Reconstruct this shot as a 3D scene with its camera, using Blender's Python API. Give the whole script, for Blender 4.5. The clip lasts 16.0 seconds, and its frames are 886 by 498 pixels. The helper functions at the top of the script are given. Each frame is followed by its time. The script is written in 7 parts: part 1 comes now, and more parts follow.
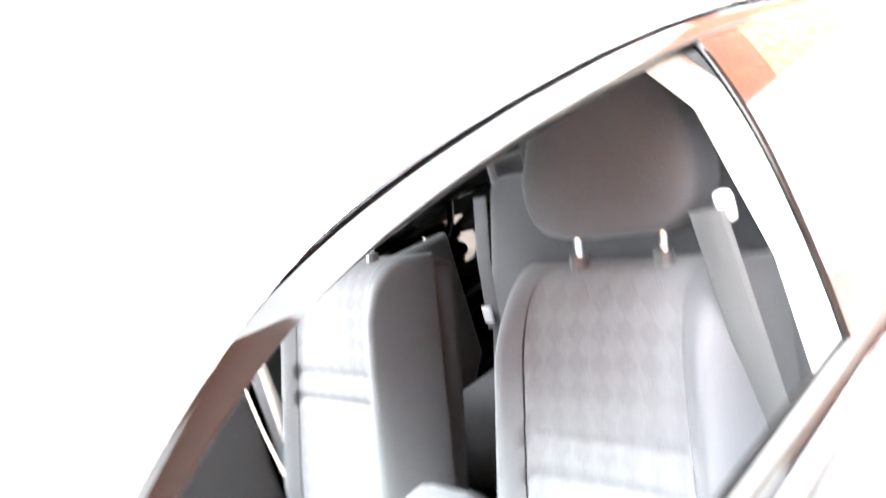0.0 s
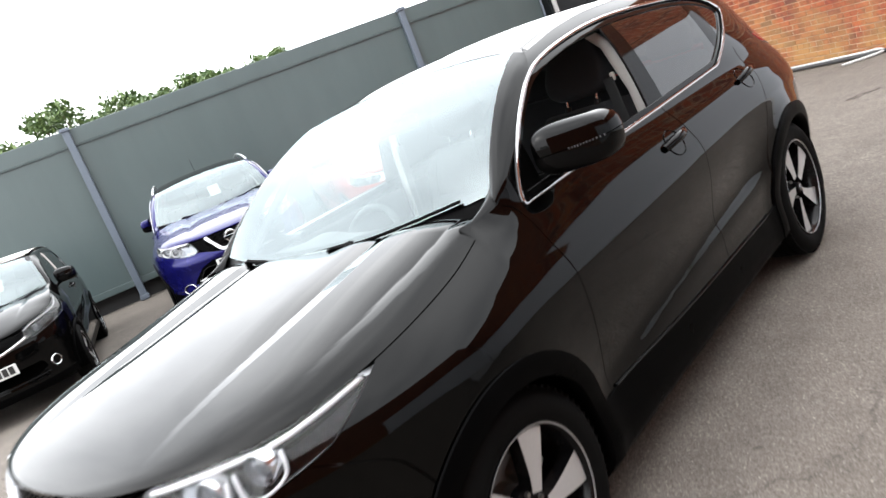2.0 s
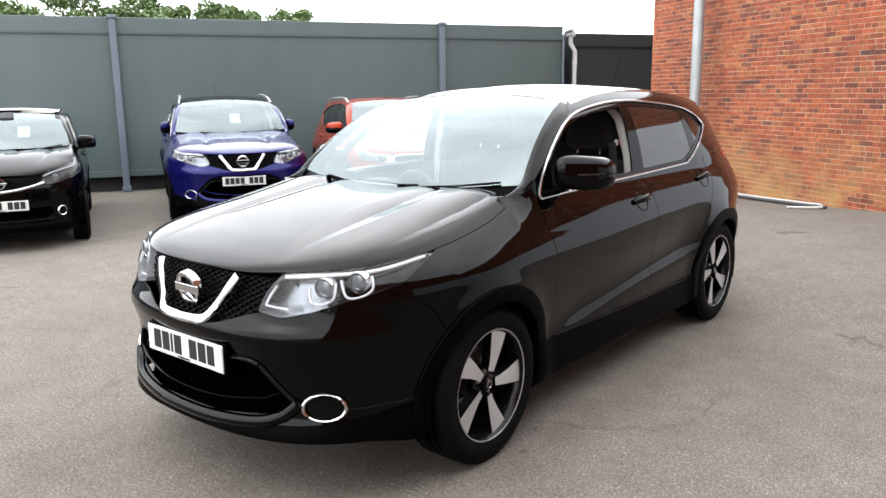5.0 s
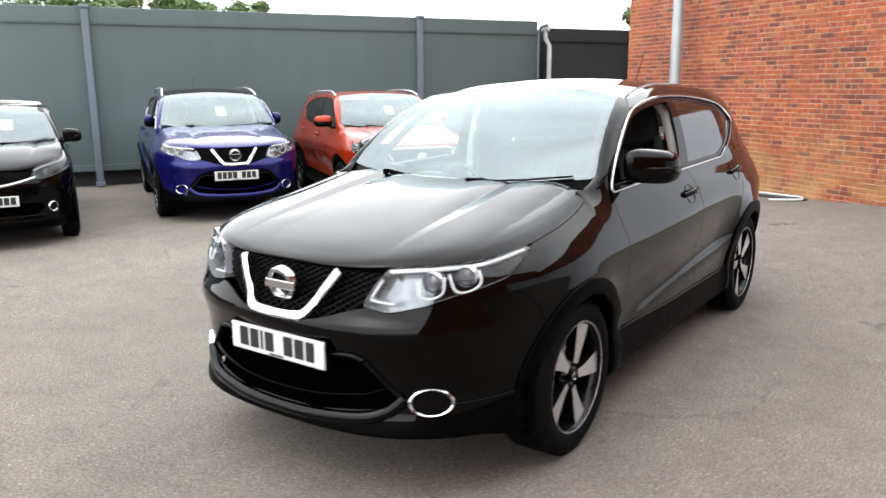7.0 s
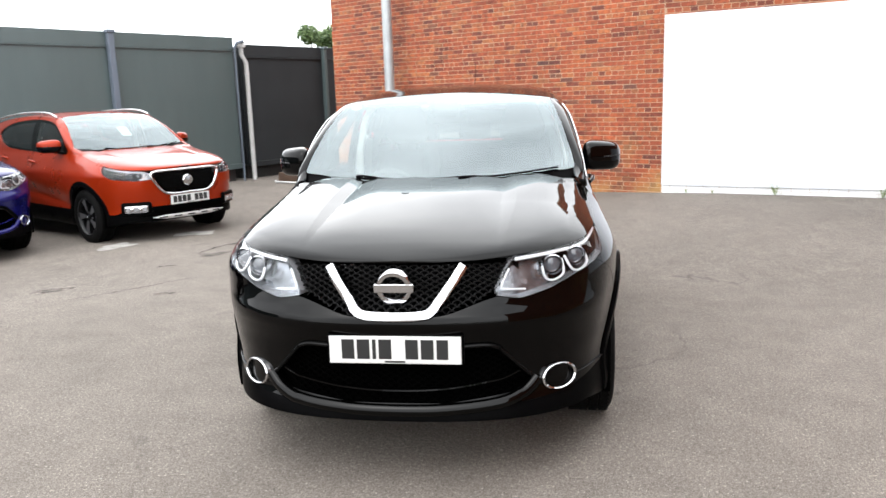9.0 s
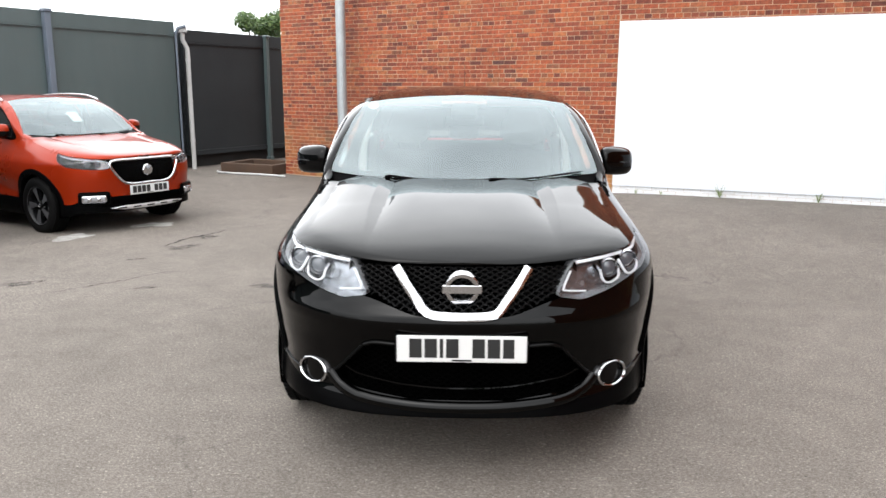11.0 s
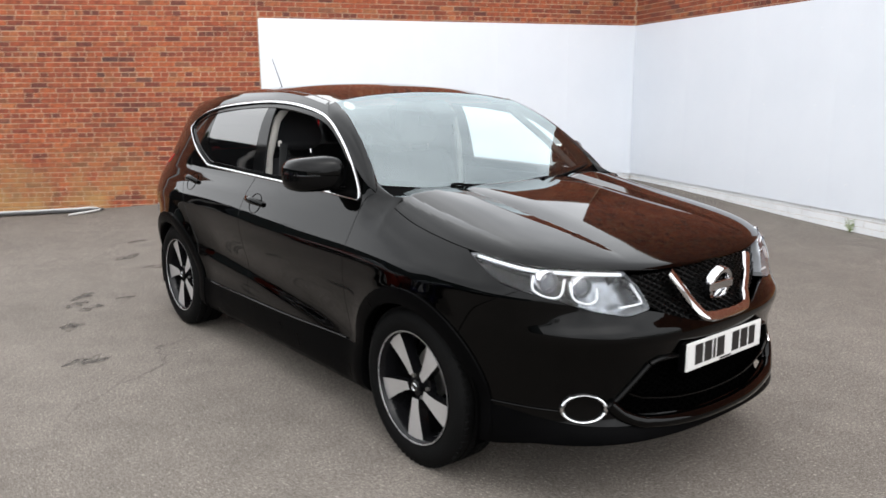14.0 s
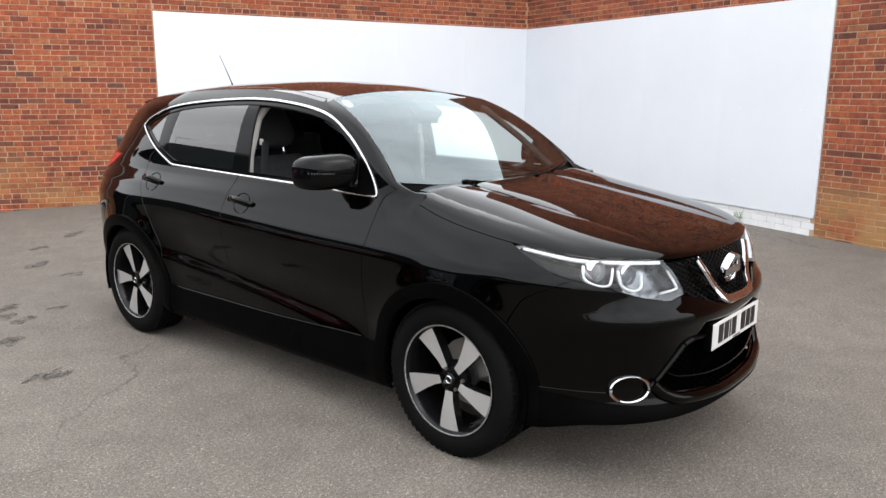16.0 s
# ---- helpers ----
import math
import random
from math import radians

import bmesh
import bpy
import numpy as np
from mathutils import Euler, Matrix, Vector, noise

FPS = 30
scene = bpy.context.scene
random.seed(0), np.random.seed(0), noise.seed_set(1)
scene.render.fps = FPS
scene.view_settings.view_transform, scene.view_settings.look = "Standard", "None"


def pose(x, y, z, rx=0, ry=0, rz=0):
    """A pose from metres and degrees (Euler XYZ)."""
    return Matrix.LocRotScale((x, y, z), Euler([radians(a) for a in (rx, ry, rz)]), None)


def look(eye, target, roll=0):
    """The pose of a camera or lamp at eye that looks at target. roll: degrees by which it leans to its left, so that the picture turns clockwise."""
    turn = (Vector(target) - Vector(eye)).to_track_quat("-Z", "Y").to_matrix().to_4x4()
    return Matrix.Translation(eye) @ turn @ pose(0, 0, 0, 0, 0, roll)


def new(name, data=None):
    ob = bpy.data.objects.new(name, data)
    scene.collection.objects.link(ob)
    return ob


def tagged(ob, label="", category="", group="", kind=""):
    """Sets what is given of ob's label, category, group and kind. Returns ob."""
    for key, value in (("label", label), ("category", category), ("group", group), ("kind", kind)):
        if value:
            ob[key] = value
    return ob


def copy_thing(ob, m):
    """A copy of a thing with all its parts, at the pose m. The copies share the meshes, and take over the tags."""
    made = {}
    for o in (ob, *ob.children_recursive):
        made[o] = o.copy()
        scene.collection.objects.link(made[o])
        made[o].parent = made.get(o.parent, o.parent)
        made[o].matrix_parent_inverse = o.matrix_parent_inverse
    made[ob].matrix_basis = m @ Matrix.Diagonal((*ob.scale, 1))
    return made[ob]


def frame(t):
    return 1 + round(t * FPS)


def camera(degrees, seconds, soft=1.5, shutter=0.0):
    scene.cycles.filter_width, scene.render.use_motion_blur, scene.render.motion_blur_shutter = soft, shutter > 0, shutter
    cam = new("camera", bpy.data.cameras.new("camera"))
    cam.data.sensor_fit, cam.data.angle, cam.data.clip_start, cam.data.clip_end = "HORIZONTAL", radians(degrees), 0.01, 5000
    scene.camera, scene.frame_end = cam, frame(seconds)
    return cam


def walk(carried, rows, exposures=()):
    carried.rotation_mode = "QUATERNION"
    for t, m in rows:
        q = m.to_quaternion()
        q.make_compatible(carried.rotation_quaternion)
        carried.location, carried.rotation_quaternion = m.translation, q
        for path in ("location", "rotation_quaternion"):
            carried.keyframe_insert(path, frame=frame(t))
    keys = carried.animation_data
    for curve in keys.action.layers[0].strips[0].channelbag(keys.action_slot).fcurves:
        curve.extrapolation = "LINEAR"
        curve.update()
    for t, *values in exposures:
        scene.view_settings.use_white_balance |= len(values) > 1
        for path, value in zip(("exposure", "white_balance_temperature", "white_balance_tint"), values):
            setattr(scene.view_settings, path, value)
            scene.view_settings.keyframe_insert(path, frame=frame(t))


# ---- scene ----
# ---- camera and its walk ----
cam = camera(59.7, 16.0, shutter=0.5)
EXPOSURES = [(0, 5.0), (0.2, 4.15), (0.5, 3.45), (1.0, 1.95), (1.5, 0.33), (2.0, 0.1), (2.5, -0.07), (3.0, -0.05), (4.0, 0.0), (6.5, -0.05), (8.0, 0.06), (10.5, -0.17), (12.0, -0.46), (12.5, -0.6), (13.0, -0.57), (16.0, -0.47)]
PATH = [
    (0, (1.073, -0.635, 1.498), (-0.371, 0.692, 1.108), -16.8),
    (0.2, (1.173, -0.814, 1.506), (-0.25, 0.512, 1.04), -22.6),
    (0.5, (1.327, -1.085, 1.5), (-0.143, 0.193, 1.047), -24.0),
    (1, (1.658, -1.666, 1.513), (0.193, -0.366, 1.11), -24.2),
    (1.5, (1.926, -2.194, 1.505), (0.521, -0.847, 1.047), -22.5),
    (2, (2.186, -2.678, 1.522), (0.828, -1.269, 1.112), -21.5),
    (2.5, (2.374, -3.109, 1.545), (1.034, -1.688, 1.113), -21.4),
    (3, (2.559, -3.42, 1.555), (1.259, -1.967, 1.108), -16.8),
    (3.5, (2.602, -3.682, 1.576), (1.373, -2.165, 1.141), -3.7),
    (4, (2.683, -3.795, 1.577), (1.449, -2.277, 1.161), -1.1),
    (6.5, (2.616, -3.958, 1.547), (1.39, -2.428, 1.155), 0.4),
    (7, (2.219, -4.203, 1.572), (1.086, -2.608, 1.156), -0.4),
    (7.5, (1.921, -4.515, 1.555), (0.945, -2.827, 1.108), -0.3),
    (8, (1.406, -4.74, 1.519), (0.714, -2.901, 1.143), -1.1),
    (10.5, (0.127, -5.154, 1.583), (0.05, -3.199, 1.171), 0.1),
    (11, (0.005, -5.151, 1.596), (-0.049, -3.194, 1.187), 0.2),
    (11.5, (-0.384, -4.97, 1.533), (-0.318, -3.013, 1.124), -0.5),
    (12, (-0.91, -4.859, 1.562), (-0.52, -2.945, 1.135), 1.0),
    (12.5, (-1.386, -4.725, 1.559), (-0.743, -2.88, 1.131), 1.2),
    (13, (-1.855, -4.403, 1.541), (-1.001, -2.644, 1.118), 1.8),
    (13.5, (-2.291, -4.184, 1.571), (-1.219, -2.553, 1.132), 0.3),
    (14, (-2.678, -3.785, 1.567), (-1.452, -2.257, 1.161), -0.4),
    (14.5, (-3.019, -3.61, 1.539), (-1.63, -2.222, 1.158), -0.7),
    (15, (-3.202, -3.444, 1.556), (-1.741, -2.137, 1.158), 0.0),
    (15.5, (-3.246, -3.337, 1.563), (-1.763, -2.057, 1.158), 0.3),
    (16, (-3.257, -3.328, 1.562), (-1.767, -2.058, 1.156), 0.3),
]
walk(cam, [(t, look(eye, target, roll)) for t, eye, target, roll in PATH],
     EXPOSURES)

# ---- world and light ----
world = bpy.data.worlds.new("overcast_sky")
scene.world = world
world.use_nodes = True
wn, wl = world.node_tree.nodes, world.node_tree.links
bg = wn["Background"]
sky = wn.new("ShaderNodeTexSky")
sky.sky_type, sky.sun_disc = "NISHITA", False
sky.sun_elevation, sky.sun_rotation = radians(52), radians(200)
sky.air_density, sky.dust_density = 1.0, 4.0
grey = wn.new("ShaderNodeHueSaturation")
grey.inputs["Saturation"].default_value = 0.18
wl.new(sky.outputs["Color"], grey.inputs["Color"])
wco = wn.new("ShaderNodeTexCoord")
cloud = wn.new("ShaderNodeTexNoise")
cloud.inputs["Scale"].default_value, cloud.inputs["Detail"].default_value = 2.2, 5
wl.new(wco.outputs["Generated"], cloud.inputs["Vector"])
cramp = wn.new("ShaderNodeValToRGB")
cramp.color_ramp.elements[0].position, cramp.color_ramp.elements[1].position = 0.3, 0.72
cramp.color_ramp.elements[0].color, cramp.color_ramp.elements[1].color = (5.0, 5.2, 5.5, 1), (10.5, 10.7, 10.9, 1)
wl.new(cloud.outputs["Fac"], cramp.inputs["Fac"])
wmix = wn.new("ShaderNodeMix")
wmix.data_type = "RGBA"
wmix.inputs[0].default_value = 0.7
wl.new(grey.outputs["Color"], wmix.inputs[6])
wl.new(cramp.outputs["Color"], wmix.inputs[7])
# an overcast sky is about three times as bright overhead as at the horizon
wsep = wn.new("ShaderNodeSeparateXYZ")
wl.new(wco.outputs["Generated"], wsep.inputs["Vector"])
wrng = wn.new("ShaderNodeMapRange")
wrng.inputs["From Min"].default_value, wrng.inputs["From Max"].default_value = 0.0, 1.0
wrng.inputs["To Min"].default_value, wrng.inputs["To Max"].default_value = 0.88, 1.12
wl.new(wsep.outputs["Z"], wrng.inputs["Value"])
wmul = wn.new("ShaderNodeMix")
wmul.data_type, wmul.blend_type = "RGBA", "MULTIPLY"
wmul.inputs[0].default_value = 1.0
wl.new(wmix.outputs[2], wmul.inputs[6])
wl.new(wrng.outputs["Result"], wmul.inputs[7])
wl.new(wmul.outputs[2], bg.inputs["Color"])
bg.inputs["Strength"].default_value = 0.62
sun = new("sun", bpy.data.lights.new("sun", "SUN"))
sun.data.energy, sun.data.angle, sun.data.color = 0.8, radians(120), (1.0, 0.97, 0.92)
sun.matrix_world = pose(0, 0, 30, 38, 0, 160)


# ---- helpers of this scene ----
def finish(name, verts, faces, mat, parent=None, label="", smooth=False, mats=None, normals=None):
    me = bpy.data.meshes.new(name)
    me.from_pydata([tuple(v) for v in verts], [], [tuple(f) for f in faces])
    for m in (mat if isinstance(mat, (list, tuple)) else [mat]):
        me.materials.append(m)
    if mats is not None:
        me.polygons.foreach_set("material_index", mats)
    if smooth:
        me.polygons.foreach_set("use_smooth", [True] * len(me.polygons))
    me.update()
    if normals is not None:
        me.normals_split_custom_set_from_vertices([tuple(n) for n in normals])
    ob = new(name, me)
    if parent is not None:
        ob.parent = parent
    if label:
        ob["label"] = label
    return ob


def part(name, bm, mat, parent=None, label="", smooth=None):
    """Links a bmesh as one mesh object. smooth: the angle in degrees under which edges shade smoothly."""
    me = bpy.data.meshes.new(name)
    bmesh.ops.recalc_face_normals(bm, faces=bm.faces)
    if smooth:
        for f in bm.faces:
            f.smooth = True
        for e in bm.edges:
            e.smooth = len(e.link_faces) < 2 or e.calc_face_angle(0) < radians(smooth)
    bm.to_mesh(me)
    bm.free()
    for m in (mat if isinstance(mat, (list, tuple)) else [mat]):
        me.materials.append(m)
    ob = new(name, me)
    if parent is not None:
        ob.parent = parent
    if label:
        ob["label"] = label
    return ob


def empty(name, m=None):
    ob = new(name)
    ob.empty_display_size = 0.2
    if m is not None:
        ob.matrix_world = m
    return ob


def add_box(bm, size, m=None, bevel=0.0, seg=2):
    made = bmesh.ops.create_cube(bm, size=1.0, matrix=(m or Matrix()) @ Matrix.Diagonal((*size, 1)))
    if bevel:
        es = list({e for v in made["verts"] for e in v.link_edges})
        bmesh.ops.bevel(bm, geom=es, offset=bevel, segments=seg, profile=0.5, affect="EDGES")
    return bm


def box(size, m=None, bevel=0.0, seg=2):
    return add_box(bmesh.new(), size, m, bevel, seg)


def tube(points, radius, sides=10, closed=False, cap=True, bm=None, flat=1.0):
    """A tube along points; radius: one number or one a point."""
    bm = bm or bmesh.new()
    pts = [Vector(p) for p in points]
    n = len(pts)
    rad = radius if isinstance(radius, (list, tuple)) else [radius] * n
    rings, up = [], None
    for i, p in enumerate(pts):
        a = pts[(i - 1) % n] if (closed or i > 0) else p
        b = pts[(i + 1) % n] if (closed or i < n - 1) else p
        d = (b - a).normalized()
        if up is None:
            up = Vector((0, 0, 1)) if abs(d.z) < 0.9 else Vector((0, 1, 0))
        s = d.cross(up).normalized()
        up = s.cross(d).normalized()
        rings.append([bm.verts.new(p + (s * math.cos(t) + up * math.sin(t) * flat) * rad[i])
                      for t in (2 * math.pi * k / sides for k in range(sides))])
    for i in range(n if closed else n - 1):
        r, q = rings[i], rings[(i + 1) % n]
        for k in range(sides):
            bm.faces.new((r[k], r[(k + 1) % sides], q[(k + 1) % sides], q[k]))
    if cap and not closed:
        bm.faces.new(rings[0][::-1])
        bm.faces.new(rings[-1])
    return bm


def lathe(profile, m=None, sides=48, bm=None, closed=True):
    """Turns (radius, height) pairs about the x axis; height runs along x."""
    bm = bm or bmesh.new()
    m = m or Matrix()
    rings = [[bm.verts.new(m @ Vector((h, r * math.cos(t), r * math.sin(t))))
              for t in (2 * math.pi * k / sides for k in range(sides))] for r, h in profile]
    for i in range(len(rings) - 1):
        for k in range(sides):
            bm.faces.new((rings[i][k], rings[i][(k + 1) % sides], rings[i + 1][(k + 1) % sides], rings[i + 1][k]))
    return bm


def smoothstep(a, b, x):
    t = min(1.0, max(0.0, (x - a) / (b - a)))
    return t * t * (3 - 2 * t)


# ---- materials ----
class Mat:
    """A node material with a Principled shader."""

    def __init__(self, name, color=(0.5, 0.5, 0.5), rough=0.5, metal=0.0, **more):
        self.m = bpy.data.materials.new(name)
        self.m.use_nodes = True
        self.n, self.l = self.m.node_tree.nodes, self.m.node_tree.links
        self.b = self.n["Principled BSDF"]
        self.b.inputs["Base Color"].default_value = (*color, 1)
        self.b.inputs["Roughness"].default_value = rough
        self.b.inputs["Metallic"].default_value = metal
        for k, v in more.items():
            self.b.inputs[k.replace("_", " ")].default_value = v
        self.co = None

    def node(self, kind, **inputs):
        nd = self.n.new("ShaderNode" + kind)
        for k, v in inputs.items():
            nd.inputs[k.replace("_", " ")].default_value = v
        return nd

    def coord(self):
        if not self.co:
            self.co = self.n.new("ShaderNodeTexCoord").outputs["Object"]
        return self.co

    def noise(self, scale, detail=4, rough=0.55, stretch=None):
        nd = self.node("TexNoise", Scale=scale, Detail=detail, Roughness=rough)
        src = self.coord()
        if stretch:
            mp = self.node("Mapping")
            mp.inputs["Scale"].default_value = stretch
            self.l.new(src, mp.inputs["Vector"])
            src = mp.outputs["Vector"]
        self.l.new(src, nd.inputs["Vector"])
        return nd.outputs["Fac"]

    def ramp(self, fac, *stops):
        nd = self.n.new("ShaderNodeValToRGB")
        el = nd.color_ramp.elements
        while len(el) < len(stops):
            el.new(0.5)
        for e, (p, c) in zip(el, stops):
            e.position = p
            e.color = (*c, 1) if isinstance(c, (tuple, list)) else (c, c, c, 1)
        self.l.new(fac, nd.inputs["Fac"])
        return nd.outputs["Color"]

    def mix(self, fac, a, b, mode="MIX"):
        nd = self.n.new("ShaderNodeMix")
        nd.data_type, nd.blend_type = "RGBA", mode
        for sock, val in ((nd.inputs[0], fac), (nd.inputs[6], a), (nd.inputs[7], b)):
            if isinstance(val, bpy.types.NodeSocket):
                self.l.new(val, sock)
            elif isinstance(val, (tuple, list)):
                sock.default_value = (*val, 1)
            else:
                sock.default_value = val
        return nd.outputs[2]

    def to(self, name, sock):
        self.l.new(sock, self.b.inputs[name])
        return self

    def bump(self, height, strength=0.3, distance=0.01):
        nd = self.node("Bump", Strength=strength, Distance=distance)
        if "Normal" in self.b.inputs and self.b.inputs["Normal"].is_linked:
            self.l.new(self.b.inputs["Normal"].links[0].from_socket, nd.inputs["Normal"])
        self.l.new(height, nd.inputs["Height"])
        self.l.new(nd.outputs["Normal"], self.b.inputs["Normal"])
        return self


def worn(name, color, rough=0.5, metal=0.0, var=0.12, scale=6.0, fine=120.0, bump=0.1, **more):
    """A surface with slight variation of tone and gloss at two scales."""
    k = Mat(name, color, rough, metal, **more)
    n1, n2 = k.noise(scale), k.noise(fine, 2)
    lo, hi = tuple(c * (1 - var) for c in color), tuple(min(1, c * (1 + var)) for c in color)
    k.to("Base Color", k.mix(0.3, k.ramp(n1, (0.3, lo), (0.7, hi)), k.ramp(n2, (0.3, lo), (0.7, hi))))
    k.to("Roughness", k.ramp(n1, (0.3, max(0.02, rough - 0.06)), (0.7, min(1, rough + 0.08))))
    if bump:
        k.bump(n2, bump, 0.002)
    return k.m


# tarmac: pale worn aggregate with stains and cracks
k = Mat("worn_tarmac", (0.1062, 0.0891, 0.0752), 0.92, Specular_IOR_Level=0.3)
big, mid, small, grit, speck = k.noise(0.35, 5), k.noise(2.3, 6, 0.65), k.noise(28, 5, 0.75), k.noise(170, 3, 0.7), k.noise(75, 2, 0.6)
base = k.ramp(big, (0.3, (0.088, 0.0758, 0.060)), (0.7, (0.122, 0.1055, 0.084)))
base = k.mix(0.5, base, k.ramp(mid, (0.3, (0.082, 0.0707, 0.056)), (0.7, (0.132, 0.114, 0.0915))))
base = k.mix(0.45, base, k.ramp(small, (0.3, (0.022, 0.0188, 0.0148)), (0.5, (0.104, 0.090, 0.072)), (0.7, (0.235, 0.204, 0.167))))
chip = k.noise(64, 3, 0.75)
base = k.mix(0.5, base, k.ramp(chip, (0.36, (0.008, 0.0068, 0.0054)), (0.5, (0.098, 0.085, 0.068)), (0.64, (0.285, 0.249, 0.205))))
base = k.mix(0.5, base, k.ramp(grit, (0.36, (0.0210, 0.0179, 0.0152)), (0.5, (0.0990, 0.0840, 0.0705)), (0.64, (0.2552, 0.2218, 0.1904))))
base = k.mix(k.ramp(speck, (0.63, 0.0), (0.68, 0.8)), base, (0.2980, 0.2648, 0.2311))
vor = k.node("TexVoronoi", Scale=0.3)
vor.feature = "DISTANCE_TO_EDGE"
wob = k.node("TexNoise", Scale=1.4, Detail=6.0)
k.l.new(k.coord(), wob.inputs["Vector"])
wmx = k.node("MixRGB")
wmx.blend_type = "ADD"
wmx.inputs[0].default_value = 0.9
k.l.new(k.coord(), wmx.inputs[1])
k.l.new(wob.outputs["Color"], wmx.inputs[2])
k.l.new(wmx.outputs["Color"], vor.inputs["Vector"])
crack = k.ramp(vor.outputs["Distance"], (0.0, 1.0), (0.0016, 0.7), (0.0032, 0.0))
gate = k.ramp(k.noise(0.55, 3), (0.48, 0.0), (0.6, 0.6))
base = k.mix(k.mix(1.0, crack, gate, "MULTIPLY"), base, (0.0261, 0.0231, 0.0209))
damp = k.ramp(k.noise(1.3, 5, 0.6, (1.0, 0.55, 1.0)), (0.6, 0.0), (0.74, 0.22))
base = k.mix(damp, base, (0.0410, 0.0358, 0.0313))
# scattered dark specks, pale chips and small debris
for sc, r0, r1, tone, amount in ((2.6, 0.018, 0.034, (0.018, 0.016, 0.013), 0.8), (7.0, 0.035, 0.06, (0.024, 0.021, 0.018), 0.7), (9.0, 0.03, 0.05, (0.26, 0.25, 0.23), 0.7)):
    dots = k.node("TexVoronoi", Scale=sc, Randomness=1.0)
    k.l.new(wmx.outputs["Color"] if sc < 3 else k.coord(), dots.inputs["Vector"])
    base = k.mix(k.mix(1.0, k.ramp(dots.outputs["Distance"], (r0, amount), (r1, 0.0)), k.ramp(k.noise(sc * 0.7, 2), (0.45, 0.0), (0.55, 1.0)), "MULTIPLY"), base, tone)
# broad patches of wear, and smaller scuffed blotches
base = k.mix(1.0, base, k.ramp(k.noise(0.6, 6, 0.6), (0.34, (0.88, 0.88, 0.875)), (0.66, (1.09, 1.09, 1.095))), "MULTIPLY")
base = k.mix(1.0, base, k.ramp(k.noise(4.5, 6, 0.7), (0.34, (0.88, 0.88, 0.88)), (0.5, (1.0, 1.0, 1.0)), (0.68, (1.12, 1.12, 1.12))), "MULTIPLY")
base = k.mix(1.0, base, (0.99, 1.0, 1.045), "MULTIPLY")
k.to("Base Color", base)
k.bump(grit, 0.6, 0.005).bump(small, 0.5, 0.01)
TARMAC = k.m


def brick_material(name, island):
    k = Mat(name, (0.2980, 0.0969, 0.0447), 0.88)
    src = k.n.new("ShaderNodeNewGeometry").outputs["Random Per Island"] if island else k.n.new("ShaderNodeObjectInfo").outputs["Random"]
    tone = k.ramp(src, (0.0, (0.0941, 0.0240, 0.0150)), (0.12, (0.1470, 0.0331, 0.0160)), (0.3, (0.2118, 0.0454, 0.0177)), (0.5, (0.2470, 0.0561, 0.0203)),
                  (0.68, (0.2765, 0.0722, 0.0240)), (0.82, (0.1942, 0.0428, 0.0188)), (0.93, (0.2941, 0.1016, 0.0374)), (1.0, (0.0765, 0.0267, 0.0213)))
    mottle = k.ramp(k.noise(17, 5, 0.7), (0.28, 0.35), (0.52, 1.0), (0.75, 1.55))
    tone = k.mix(1.0, tone, mottle, "MULTIPLY")
    soot = k.ramp(k.noise(1.1, 4), (0.35, (0.82, 0.8, 0.78)), (0.65, (1.08, 1.05, 1.0)))
    tone = k.mix(1.0, tone, soot, "MULTIPLY")
    geo = k.n.new("ShaderNodeNewGeometry")
    sep = k.node("SeparateXYZ")
    k.l.new(geo.outputs["Position"], sep.inputs["Vector"])
    mr = k.node("MapRange", From_Min=0.15, From_Max=1.0, To_Min=1.0, To_Max=0.0)
    k.l.new(sep.outputs["Z"], mr.inputs["Value"])
    pale = k.node("TexNoise", Scale=1.7, Detail=5.0)
    k.l.new(geo.outputs["Position"], pale.inputs["Vector"])
    lichen = k.mix(1.0, k.ramp(pale.outputs["Fac"], (0.42, 0.0), (0.62, 0.75)), mr.outputs["Result"], "MULTIPLY")
    tone = k.mix(lichen, tone, (0.3129, 0.1788, 0.0596))
    k.to("Base Color", tone)
    k.bump(k.noise(90, 4, 0.7), 0.5, 0.004)
    return k.m


BRICK_ONE, BRICK_MANY = brick_material("brick_single", False), brick_material("brick_joined", True)
MORTAR = worn("lime_mortar", (0.36, 0.255, 0.175), 0.95, var=0.25, scale=3, fine=160, bump=0.5)


def patchy(name, color, rough, edge=(0.4, 0.62)):
    """A thin mark on the ground, broken up and fading at its edge by noise."""
    k = Mat(name, color, rough)
    k.to("Base Color", k.ramp(k.noise(9, 5), (0.3, tuple(c * 0.7 for c in color)), (0.7, tuple(c * 1.3 for c in color))))
    k.to("Alpha", k.ramp(k.noise(13, 6, 0.75), (edge[0], 0.0), (edge[1], 0.75)))
    k.bump(k.noise(150, 3), 0.5, 0.004)
    return k.m


